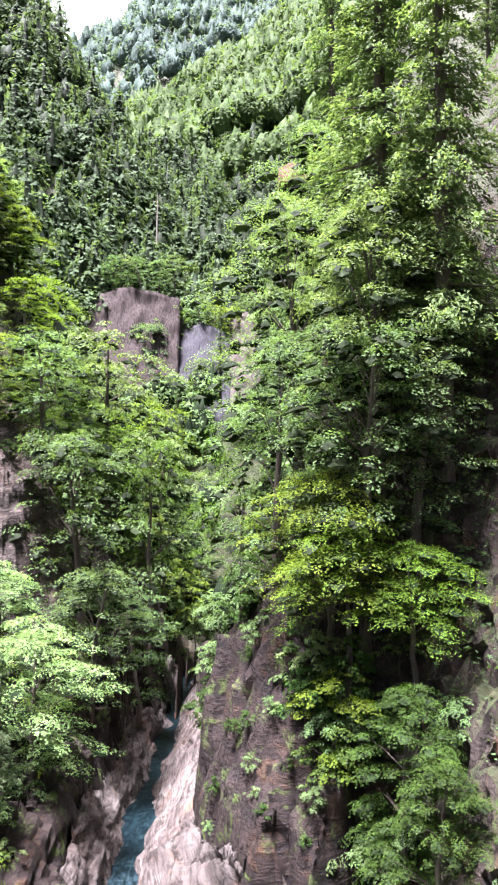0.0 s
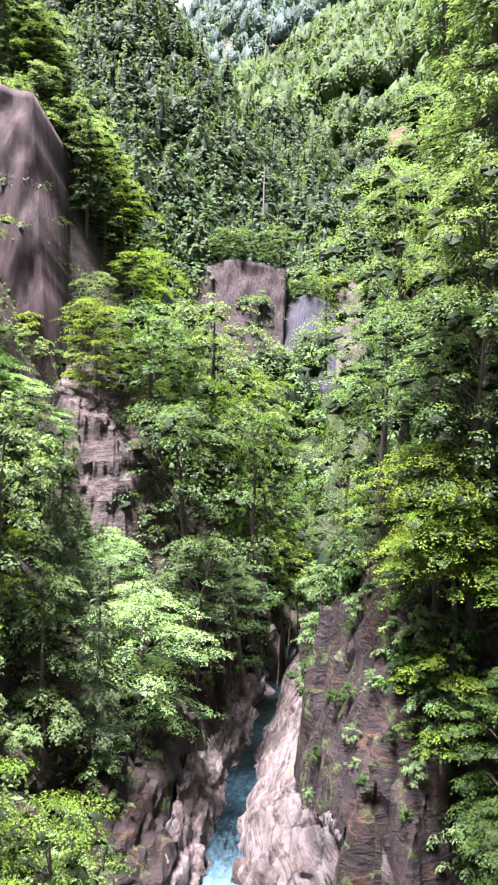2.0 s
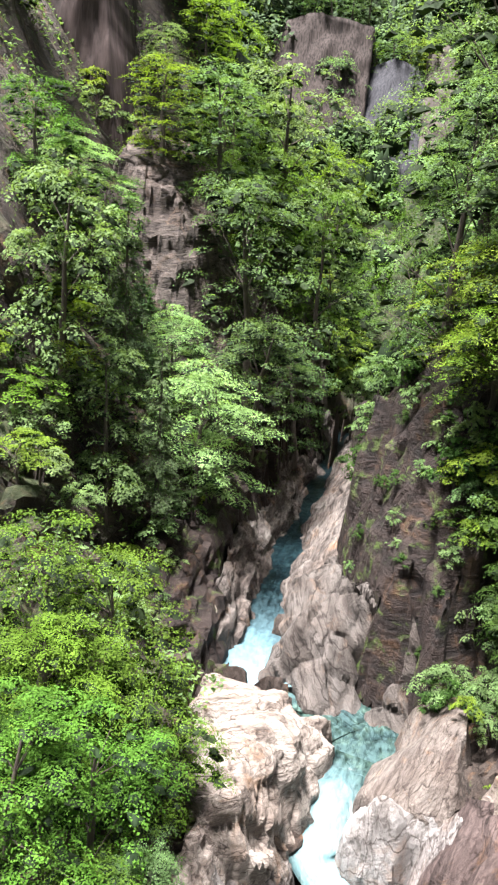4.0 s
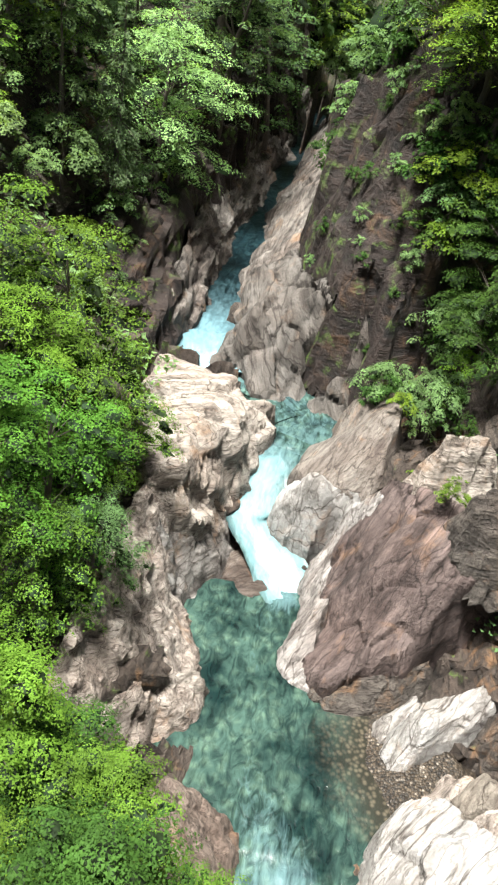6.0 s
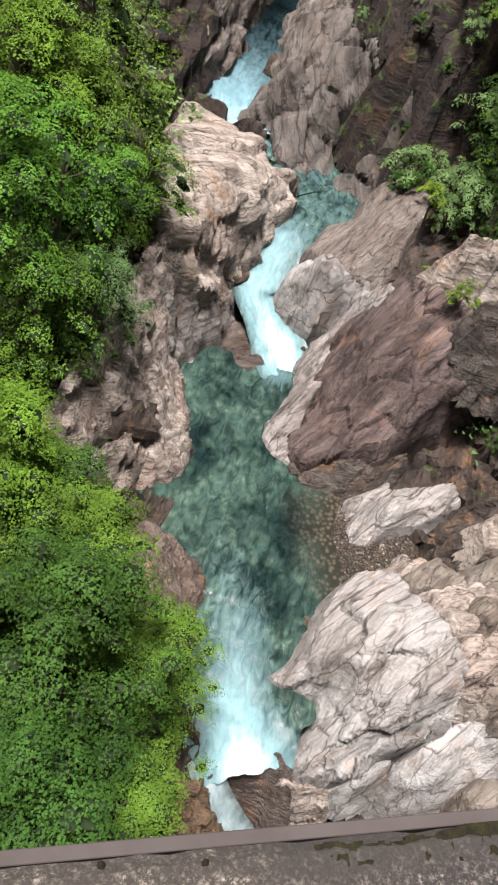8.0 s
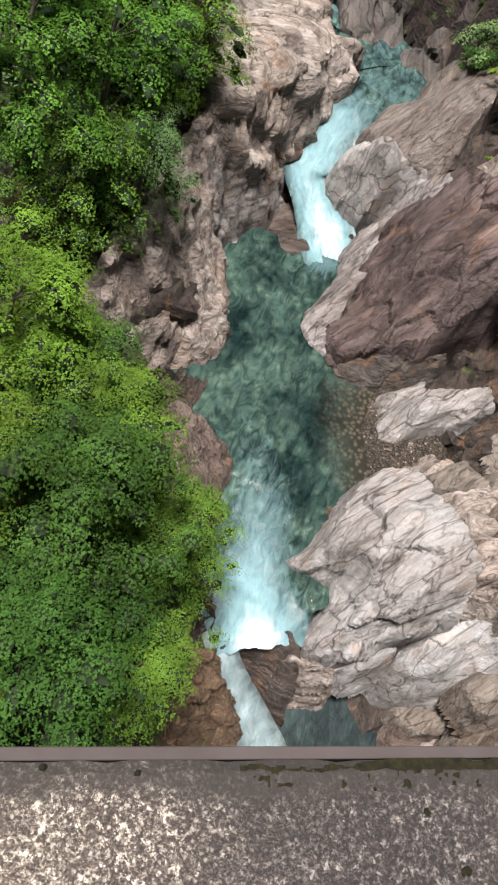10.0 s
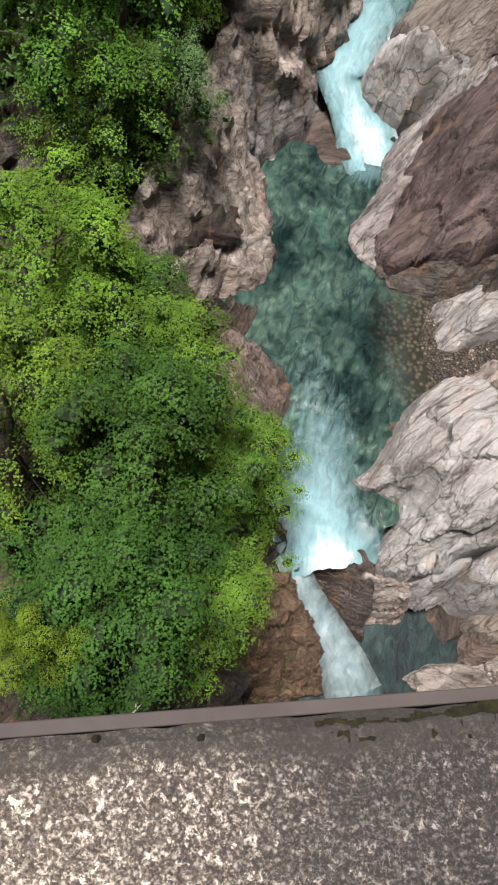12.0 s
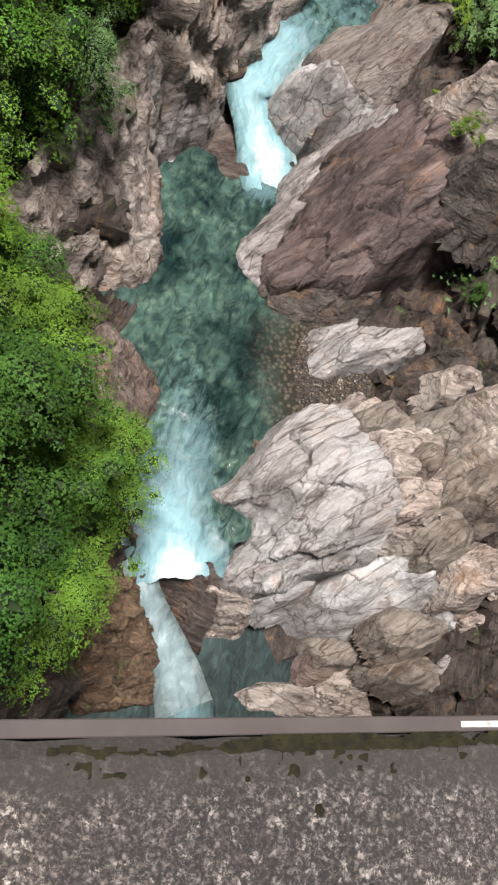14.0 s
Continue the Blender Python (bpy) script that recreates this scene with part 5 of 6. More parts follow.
def leaves(pos, nrm, length, width, rng, heading=None):
    """One three-cornered blade at each place, its tip bent down."""
    n = len(pos)
    nrm = nrm / (np.linalg.norm(nrm, axis=1)[:, None] + 1e-9)
    h = rng.normal(size=(n, 3)) if heading is None else heading + 0.35 * rng.normal(size=(n, 3))
    a = h - (h * nrm).sum(1)[:, None] * nrm
    a /= np.linalg.norm(a, axis=1)[:, None] + 1e-9
    b = np.cross(nrm, a)
    s = rng.uniform(0.65, 1.3, n)[:, None]
    L, W = length * s, width * s
    v = np.stack([pos - a * L * 0.4 - b * W * 0.5, pos - a * L * 0.3 + b * W * 0.5, pos + a * L * 0.6 - nrm * L * 0.14], 1).reshape(-1, 3)
    return v, np.arange(3 * n).reshape(n, 3)


# blades per spray and their length, against the counts and sizes given for each tree
DENSE, FINE = 1.8, 0.76


def broad_tree(seed, height, radius, pads, per_pad, leaf, dome=0.5, low=0.2, span=(0.17, 0.32)):
    """Trunk with limbs, and a crown built up of leafy sprays, domed or flat."""
    rng = np.random.default_rng(seed)
    leaf *= FINE
    wood, P, Nn, deep = [], [], [], []
    lean = rng.normal(size=2) * 0.06 * height
    n = 7
    z = np.linspace(0, height * 0.86, n)
    path = np.c_[lean[0] * (z / height) ** 2 + rng.normal(size=n) * 0.08, lean[1] * (z / height) ** 2 + rng.normal(size=n) * 0.08, z]
    path[0, :2] = 0
    r0 = 0.026 * height
    wood.append(tube(np.vstack([[0, 0, -0.8], path]), [r0 * 1.3] + list(r0 * (1 - 0.9 * z / z[-1]) + 0.02)))
    for k in range(pads):
        t = low + (1 - low) * rng.random() ** 0.75
        ang = rng.uniform(0, 2 * math.pi)
        wide = radius * math.sqrt(max(0.04, 1 - ((t - 0.50) / 0.55) ** 2)) * (1 + 0.4 * math.sin(ang * 3 + seed) * math.sin(t * 5 + seed))
        rr = wide * (0.3 + 0.7 * math.sqrt(rng.random()))
        i = min(n - 1, int(t * 0.8 * n))
        base = path[i]
        c = np.array([base[0] + rr * math.cos(ang), base[1] + rr * math.sin(ang), t * height * rng.uniform(0.95, 1.03)])
        pr = radius * rng.uniform(*span)
        if k % 8 == 0:
            mid = (base + c) / 2 + np.array([0, 0, 0.1])
            wood.append(tube([base, mid, c], [r0 * 0.16, r0 * 0.09, 0.012], 4))
        m = max(6, int(DENSE * per_pad * (pr / (0.25 * radius)) ** 2))
        q = np.sqrt(rng.random(m))
        th = rng.uniform(0, 2 * math.pi, m)
        lob = 1 + 0.3 * np.sin(th * rng.integers(3, 6) + rng.uniform(0, 6))
        out = np.array([math.cos(ang), math.sin(ang)])
        along = np.cos(th) * q * lob * 1.25
        cross = np.sin(th) * q * lob * 0.9
        x = out[0] * along - out[1] * cross
        y = out[1] * along + out[0] * cross
        top = np.sqrt(np.clip(1 - q * q, 0, 1))
        zz = dome * top - 0.22 * along - 0.12 * q * q + rng.normal(size=m) * (0.05 + 0.08 * dome)
        P.append(c + pr * np.c_[x, y, zz])
        k2 = 0.35 + 1.3 * dome
        # a sheet under each spray, painted dark as the crown's inner shade
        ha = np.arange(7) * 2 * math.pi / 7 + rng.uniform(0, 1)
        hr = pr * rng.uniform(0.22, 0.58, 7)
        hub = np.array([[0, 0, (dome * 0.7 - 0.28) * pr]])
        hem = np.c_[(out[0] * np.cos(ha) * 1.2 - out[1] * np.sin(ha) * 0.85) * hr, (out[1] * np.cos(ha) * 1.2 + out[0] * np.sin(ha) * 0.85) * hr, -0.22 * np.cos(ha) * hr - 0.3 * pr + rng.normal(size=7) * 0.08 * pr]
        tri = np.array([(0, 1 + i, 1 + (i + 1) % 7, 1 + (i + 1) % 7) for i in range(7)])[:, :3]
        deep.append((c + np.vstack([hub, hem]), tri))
        Nn.append(np.c_[x * k2, y * k2, 0.55 + 0.6 * top] + rng.normal(size=(m, 3)) * 0.14)
    P, Nn = np.concatenate(P), np.concatenate(Nn)
    return joined(wood), leaves(P, Nn, leaf, leaf * 0.78, rng), joined(deep)


def conifer(seed, height, radius, levels, per_branch, leaf):
    """Straight trunk with tiers of drooping boughs."""
    rng = np.random.default_rng(seed)
    leaf *= FINE
    wood, P, Nn, H = [], [], [], []
    wood.append(tube([(0, 0, -0.8), (0, 0, height * 0.3), (0.05, 0, height * 0.7), (0, 0.03, height)], [0.016 * height, 0.013 * height, 0.007 * height, 0.01]))
    for k in range(levels):
        t = 0.18 + 0.82 * (k + rng.random()) / levels
        z0 = t * height
        R = radius * (1 - t) ** 0.75 * rng.uniform(0.7, 1.15) + 0.15
        for b in range(rng.integers(4, 7)):
            ang = rng.uniform(0, 2 * math.pi)
            d = np.array([math.cos(ang), math.sin(ang)])
            Lb = R * rng.uniform(0.6, 1.1)
            m = max(4, int(DENSE * per_branch * Lb / radius))
            u = np.sqrt(rng.random(m))
            side = rng.normal(size=m) * 0.27 * Lb * (1.1 - u)
            x = d[0] * u * Lb - d[1] * side
            y = d[1] * u * Lb + d[0] * side
            z = z0 + 0.12 * Lb * u - 0.38 * Lb * u ** 2 + rng.normal(size=m) * 0.06 * Lb - np.abs(side) * 0.3
            P.append(np.c_[x, y, z])
            Nn.append(np.c_[d[0] * 0.3 + 0 * x, d[1] * 0.3 + 0 * x, 1 + 0 * x] + rng.normal(size=(m, 3)) * 0.4)
            H.append(np.c_[d[0] + 0 * x, d[1] + 0 * x, -0.35 + 0 * x])
            if b < 2:
                wood.append(tube([(0, 0, z0), (d[0] * Lb * 0.9, d[1] * Lb * 0.9, z0 - 0.2 * Lb)], [0.005 * height * (1 - t) + 0.01, 0.008], 4))
    P, Nn, H = np.concatenate(P), np.concatenate(Nn), np.concatenate(H)
    return joined(wood), leaves(P, Nn, leaf, leaf * 0.42, rng, heading=H), None


def tree_thing(name, label, wood, leaf, deep, leaf_mat):
    t = thing(name, label, "tree")
    part("trunk", mesh_from("trunk", *wood, [BARK]), t)
    part("crown", mesh_from("crown", *leaf, [leaf_mat], False), t)
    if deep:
        part("inner_foliage", mesh_from("inner_foliage", *deep, [LEAF_INNER_SHADE], True), t, "dark inner foliage sheets, shade put into their colour")
    return t


used = {}


def put(kind, x, y, wide=1.0, tall=1.0, turn=0.0, z=None):
    """The first one of a kind is the built tree itself, the next are copies."""
    m = pose(x, y, surface_at(x, y) if z is None else z, 0, 0, turn) @ Matrix.Diagonal((wide, wide, tall, 1))
    proto = PROTOS[kind]
    made = proto if kind not in used else copy_thing(proto, Matrix.Identity(4))
    used[kind] = True
    made.matrix_basis = m
    return made


PROTOS = {
    "big": tree_thing("broadleaf_tree", "tall green broadleaf tree with layered sprays of leaves", *broad_tree(1, 15, 4.6, 190, 85, 0.17, 0.3, 0.08, (0.13, 0.26)), LEAF_MID),
    "big2": tree_thing("broadleaf_tree", "leafy green broadleaf tree with an uneven crown", *broad_tree(2, 8, 3.2, 120, 85, 0.135, 0.4, 0.1, (0.14, 0.27)), LEAF_NEAR),
    "dark": tree_thing("broadleaf_tree", "dark green broadleaf tree on the slope", *broad_tree(3, 13, 4.0, 150, 70, 0.18, 0.3, 0.08, (0.14, 0.27)), LEAF_DARK),
    "maple": tree_thing("maple_tree", "bright yellow green maple with flat layered branches", *broad_tree(4, 9, 4.0, 80, 110, 0.15, 0.06, 0.4, (0.18, 0.36)), LEAF_LIGHT),
    "pale": tree_thing("broadleaf_tree", "pale green broadleaf tree with flat layered sprays", *broad_tree(31, 9, 4.2, 110, 120, 0.16, 0.14, 0.12, (0.16, 0.32)), LEAF_PALE),
    "near": tree_thing("broadleaf_tree", "dense green broadleaf tree with small leaves", *broad_tree(5, 7, 2.6, 105, 150, 0.105, 0.22, 0.1, (0.14, 0.3)), LEAF_NEAR),
    "near_light": tree_thing("maple_tree", "fresh light green maple crown", *broad_tree(6, 7, 2.6, 90, 160, 0.105, 0.1, 0.15, (0.15, 0.32)), LEAF_LIGHT),
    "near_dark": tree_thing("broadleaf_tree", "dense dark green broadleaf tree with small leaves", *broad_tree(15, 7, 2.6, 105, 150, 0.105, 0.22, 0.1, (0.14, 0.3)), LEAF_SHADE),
    "bush": tree_thing("bush", "leafy green bush growing from the rock", *broad_tree(7, 2.6, 1.6, 36, 50, 0.15), LEAF_MID),
    "bush_light": tree_thing("bush", "light green bush growing from the rock", *broad_tree(8, 2.8, 1.7, 36, 50, 0.15, 0.2), LEAF_LIGHT),
    "tuft": tree_thing("bush", "small green bush rooted in the cliff", *broad_tree(21, 2.2, 1.5, 24, 26, 0.2), LEAF_MID),
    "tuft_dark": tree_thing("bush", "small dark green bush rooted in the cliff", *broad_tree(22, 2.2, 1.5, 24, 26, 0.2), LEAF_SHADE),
    "tuft_light": tree_thing("bush", "small light green bush rooted in the cliff", *broad_tree(23, 2.0, 1.4, 24, 26, 0.2), LEAF_LIGHT),
    "cedar": tree_thing("conifer_tree", "dark green conifer with drooping boughs", *conifer(9, 16, 3.4, 44, 70, 0.28), LEAF_CONIFER),
    "cedar2": tree_thing("conifer_tree", "tall slender conifer with ragged boughs", *conifer(10, 22, 3.9, 60, 120, 0.28), LEAF_MID),
    "mid": tree_thing("broadleaf_tree", "green broadleaf tree in the valley forest", *broad_tree(11, 10, 3.6, 100, 50, 0.24, 0.35, 0.05, (0.15, 0.29)), LEAF_MID),
    "mid_light": tree_thing("broadleaf_tree", "light green broadleaf tree in the valley forest", *broad_tree(12, 9, 3.4, 100, 50, 0.22, 0.25, 0.05, (0.15, 0.29)), LEAF_LIGHT),
    "mid_dark": tree_thing("broadleaf_tree", "dark green broadleaf tree in the valley forest", *broad_tree(13, 11, 3.6, 100, 50, 0.24, 0.35, 0.05, (0.15, 0.29)), LEAF_DARK),
    "mid_cedar": tree_thing("conifer_tree", "dark conifer in the valley forest", *conifer(14, 16, 3.2, 34, 36, 0.42), LEAF_CONIFER),
}

# trees named one by one: kind, x, y, width, height, turn
STANDING = [
    ("near_light", -6.2, 10.4, 0.87, 1.1, 0),
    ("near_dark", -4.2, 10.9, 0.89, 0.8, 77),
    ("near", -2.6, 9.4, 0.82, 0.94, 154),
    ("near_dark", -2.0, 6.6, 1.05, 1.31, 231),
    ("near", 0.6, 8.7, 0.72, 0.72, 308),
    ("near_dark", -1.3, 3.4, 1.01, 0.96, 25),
    ("near", 0.8, 4.9, 0.74, 0.6, 102),
    ("near_light", -2.3, 1.7, 0.42, 0.98, 179),
    ("near", -5.2, 6.3, 0.87, 1.14, 256),
    ("big2", -10.4, 28.1, 0.99, 1.17, 333),
    ("big2", -8.3, 26.2, 0.81, 0.95, 50),
    ("big2", -8.3, 20.9, 0.9, 0.97, 127),
    ("near_light", -11.2, 24.5, 1.04, 1.22, 204),
    ("big2", -7.5, 18.0, 0.68, 0.73, 281),
    ("dark", -6.2, 20.0, 0.42, 0.48, 358),
    ("big2", -12.9, 27.0, 0.96, 1.09, 75),
    ("near", -10.3, 18.8, 1.11, 1.19, 152),
    ("mid_light", -23.5, 86.0, 1.0, 1.0, 40),
    ("mid", -20.5, 84.0, 0.95, 0.95, 100),
    ("pale", -18.0, 82.0, 0.9, 0.9, 160),
    ("mid_light", -15.5, 84.0, 1.0, 1.0, 220),
    ("mid", -22.0, 79.0, 0.8, 0.75, 280),
    ("mid_light", -18.8, 75.5, 0.75, 0.7, 340),
    ("mid", -25.8, 80.0, 0.7, 0.65, 70),
    ("tuft", -26.0, 71.5, 1.3, 1.3, 10),
    ("tuft_light", -24.2, 72.5, 1.4, 1.4, 50),
    ("tuft", -27.8, 73.0, 1.2, 1.2, 90),
    ("tuft_light", -25.0, 75.5, 1.6, 1.5, 130),
    ("tuft", -22.6, 73.8, 1.5, 1.5, 170),
    ("tuft_light", -29.5, 70.5, 1.3, 1.3, 210),
    ("tuft", -28.0, 68.0, 1.3, 1.3, 250),
    ("bush", -18.5, 38.3, 1.0, 0.9, 10),
    ("bush_light", -18.8, 42.5, 0.9, 0.9, 70),
    ("bush", -16.9, 34.9, 0.9, 0.8, 130),
    ("bush", -15.7, 36.6, 0.7, 0.7, 190),
    ("bush_light", -17.5, 45.0, 0.9, 0.9, 250),
    ("bush", -19.6, 45.5, 1.1, 1.0, 310),
    ("big2", -24.2, 48.8, 1.0, 0.9, 20),
    ("pale", -22.8, 50.6, 0.8, 0.75, 80),
    ("big2", -21.3, 53.6, 0.9, 0.85, 140),
    ("bush", -21.6, 43.5, 1.2, 1.2, 200),
    ("bush_light", -19.8, 44.9, 1.2, 1.2, 260),
    ("cedar", -17.8, 52.0, 0.6, 0.6, 320),
    ("pale", -17.0, 57.0, 0.7, 0.8, 30),
    ("bush_light", -19.6, 38.7, 1.1, 1.0, 60),
    ("bush_light", -17.6, 33.9, 1.0, 0.9, 110),
    ("tuft_dark", 1.2, 42.6, 0.7, 0.7, 20),
    ("tuft_dark", 2.6, 43.6, 0.6, 0.7, 80),
    ("tuft", 1.9, 45.2, 0.7, 0.7, 140),
    ("tuft_dark", 3.6, 44.6, 0.8, 0.7, 200),
    ("tuft_dark", 0.4, 46.2, 0.8, 0.8, 260),
    ("tuft", 3.9, 42.0, 0.6, 0.6, 320),
    ("tuft_dark", 2.9, 46.4, 0.8, 0.8, 40),
    ("tuft_dark", 4.4, 43.0, 0.6, 0.7, 100),
    ("tuft_dark", 3.2, 41.0, 0.5, 0.5, 160),
    ("tuft", 10.5, 27.2, 0.4, 0.4, 30),
    ("tuft_dark", 11.3, 25.2, 0.45, 0.5, 80),
    ("tuft", 12.2, 26.6, 0.5, 0.5, 130),
    ("tuft_dark", 10.9, 29.2, 0.6, 0.6, 180),
    ("dark", -11.5, 62.0, 1.0, 0.9, 12),
    ("mid_dark", -9.4, 74.0, 1.1, 1.0, 200),
    ("mid", -8.4, 88.0, 1.2, 1.1, 140),
    ("mid_light", -8.0, 99.0, 1.1, 1.0, 300),
    ("mid", -5.5, 112.0, 1.2, 1.0, 30),
    ("pale", -13.2, 51.5, 1.1, 1.15, 229),
    ("dark", -13.1, 67.2, 1.47, 1.67, 306),
    ("cedar", -13.6, 43.6, 0.78, 0.72, 23),
    ("cedar", -16.8, 46.0, 0.77, 0.9, 100),
    ("big2", -9.3, 83.0, 1.49, 2.24, 177),
    ("mid", -19.3, 42.3, 1.01, 1.34, 254),
    ("big2", -17.9, 76.9, 1.76, 2.05, 331),
    ("mid", -16.4, 42.4, 0.68, 0.76, 48),
    ("bush", -15.8, 41.1, 1.24, 1.32, 125),
    ("mid", -14.4, 85.3, 1.72, 1.99, 202),
    ("mid", -11.7, 112.9, 1.8, 2.06, 279),
    ("mid_light", -14.0, 125.7, 1.86, 2.16, 356),
    ("mid_light", -26.9, 110.8, 1.7, 2.57, 73),
    ("mid", -22.7, 110.2, 1.8, 2.04, 150),
    ("mid", -18.2, 154.4, 1.41, 1.69, 304),
    ("big", 7.5, 67.1, 1.42, 1.75, 21),
    ("big", 4.4, 58.3, 1.39, 1.59, 98),
    ("big", 8.6, 49.3, 1.18, 1.36, 175),
    ("big", 2.4, 52.9, 1.07, 1.22, 252),
    ("dark", 7.5, 47.4, 1.2, 1.41, 329),
    ("dark", 10.5, 47.4, 1.04, 1.13, 46),
    ("big2", 0.2, 66.0, 1.18, 2.0, 123),
    ("maple", 5.1, 46.7, 1.09, 1.36, 200),
    ("maple", 6.1, 45.1, 0.95, 1.09, 277),
    ("maple", 9.7, 44.5, 0.9, 0.94, 354),
    ("near_dark", 8.2, 40.7, 1.1, 1.25, 71),
    ("near_dark", 8.9, 37.0, 1.0, 1.1, 148),
    ("cedar2", 9.7, 52.6, 1.79, 2.08, 225),
    ("cedar2", 12.8, 48.9, 1.66, 1.96, 302),
    ("cedar2", 10.3, 85.4, 1.69, 2.64, 19),
    ("maple", 12.9, 54.0, 0.84, 0.94, 96),
    ("mid", 6.4, 83.3, 1.06, 1.79, 173),
    ("bush_light", 5.3, 43.7, 1.19, 1.31, 250),
    ("bush", 7.9, 40.2, 1.2, 1.22, 327),
    ("bush", 4.5, 38.2, 1.09, 1.2, 121),
    ("bush", 6.7, 36.3, 0.95, 1.18, 198),
    ("bush_light", 7.4, 29.0, 0.38, 0.64, 275),
    ("bush", 9.1, 28.5, 0.49, 0.55, 352),
    ("bush", -1.8, 70.5, 1.44, 1.66, 69),
    ("bush", -4.9, 86.9, 1.38, 2.35, 146),
    ("tuft_dark", 4.1, 44.3, 1.22, 1.34, 300),
    ("tuft_dark", 4.8, 42.2, 1.23, 1.32, 94),
    ("tuft_dark", 7.1, 40.8, 1.19, 1.71, 171),
    ("tuft", 0.8, 49.0, 1.09, 1.45, 325),
    ("tuft", 3.4, 47.4, 1.05, 1.07, 42),
    ("tuft_dark", 6.0, 45.1, 1.02, 1.45, 119),
    ("tuft_dark", -2.0, 59.5, 1.32, 1.53, 350),
    ("tuft_dark", 0.3, 64.0, 1.39, 1.71, 67),
    ("tuft_dark", 2.3, 50.4, 1.1, 1.41, 144),
    ("tuft", -1.3, 63.0, 1.39, 1.59, 221),
    ("tuft", 4.6, 46.8, 1.04, 1.23, 298),
    ("tuft_dark", 6.9, 45.0, 1.01, 1.53, 15),
    ("tuft", -13.4, 42.4, 0.86, 0.83, 92),
    ("tuft", -13.4, 37.7, 0.79, 0.95, 169),
    ("tuft", -12.9, 49.3, 0.97, 1.1, 246),
    ("tuft", -11.7, 35.6, 0.76, 0.84, 323),
    ("tuft", -12.2, 50.5, 0.98, 1.06, 40),
    ("tuft_dark", -1.6, 46.9, 0.67, 0.84, 117),
    ("tuft", 0.5, 44.5, 0.72, 0.78, 194),
    ("tuft_dark", 2.8, 40.9, 0.76, 0.6, 271),
    ("tuft_light", 4.8, 41.7, 0.82, 0.97, 348),
    ("tuft_dark", 4.0, 37.2, 0.61, 0.77, 65),
    ("tuft", 6.2, 39.0, 0.77, 0.83, 142),
    ("tuft_dark", 7.5, 36.2, 0.81, 1.02, 219),
    ("tuft_light", 7.9, 38.6, 0.9, 1.01, 296),
    ("tuft_dark", -0.3, 47.0, 0.76, 0.8, 13),
    ("tuft", 4.1, 45.3, 1.02, 1.17, 90),
    ("tuft_dark", 5.4, 44.6, 1.02, 1.42, 167),
    ("tuft_light", 4.9, 35.6, 0.47, 0.6, 244),
    ("tuft_dark", 3.4, 37.3, 0.45, 0.47, 321),
    ("tuft", 6.1, 35.9, 0.53, 0.68, 38),
    ("tuft_dark", 7.9, 32.5, 0.34, 0.58, 115),
    ("tuft_light", 6.2, 32.9, 0.29, 0.27, 192),
    ("tuft_dark", 9.2, 31.6, 0.49, 0.42, 269),
    ("tuft", -1.8, 45.9, 0.47, 0.77, 346),
    ("tuft_dark", 8.2, 34.0, 0.43, 0.73, 63),
    ("bush", 5.1, 43.2, 0.9, 0.9, 140),
    ("bush", 6.6, 41.4, 1.23, 1.42, 217),
    ("tuft_dark", -1.3, 64.5, 0.76, 0.86, 294),
    ("tuft", -2.0, 60.5, 0.6, 0.6, 11),
    ("tuft_dark", 0.4, 49.0, 0.68, 0.83, 88),
    ("tuft", 1.5, 49.0, 0.82, 0.68, 165),
    ("tuft_dark", 3.1, 46.9, 0.84, 0.69, 242),
    ("tuft", 1.7, 45.5, 0.6, 0.76, 319),
    ("tuft_dark", -0.7, 48.0, 0.53, 0.71, 36),
    ("tuft", 0.7, 43.5, 0.53, 0.51, 113),
    ("tuft_dark", 2.5, 48.9, 0.96, 0.84, 190),
    ("tuft", 4.4, 47.3, 1.04, 1.37, 267),
    ("tuft_dark", 1.6, 50.5, 0.83, 0.83, 344),
    ("tuft", -2.7, 70.9, 0.76, 0.89, 61),
    ("tuft", -13.3, 43.5, 0.69, 0.96, 138),
    ("tuft_light", -14.0, 40.1, 0.61, 0.8, 215),
    ("tuft", -12.1, 42.3, 0.5, 0.58, 292),
    ("tuft_light", -12.5, 52.5, 0.7, 0.78, 9),
    ("tuft", -12.0, 39.7, 0.39, 0.58, 86),
    ("bush_light", -6.0, 13.2, 0.7, 1.2, 163),
]
for kind, x, y, wide, tall, turn in STANDING:
    if kind.startswith("tuft") and -2.2 < x < 3.4 and 40 < y < 51:
        wide, tall = 0.5 * wide, 0.5 * tall
    put(kind, x, y, wide, tall, turn)
# trees on the brow of the retaining walls
for k, (kind, x, z) in enumerate([("mid", -30.5, 66.6), ("mid_dark", -26.5, 68.0), ("mid", -23.5, 68.6), ("mid_dark", -20.0, 68.8), ("mid", -16.5, 68.2), ("mid_dark", -13.4, 67.0), ("mid_light", -11.0, 59.2), ("mid", -8.0, 60.0), ("mid_light", -5.0, 59.8), ("mid_light", -2.0, 60.0), ("mid", 1.5, 61.5)]):
    put(kind, x, 158.6 + 0.9 * (k % 3), 0.8 + 0.12 * (k % 2), 0.72 + 0.1 * (k % 3), 67 * k, z - 0.4)


# trees along the crest of the near bluff and down its flank
rng = np.random.default_rng(19)
for k in range(34):
    u = rng.random()
    x = -45 + 20 * u
    y = np.interp(x, [b[0] for b in BLUFF], [b[1] for b in BLUFF]) + rng.uniform(-7, 5) * (0.4 + 0.6 * u)
    size = rng.uniform(0.65, 1.05)
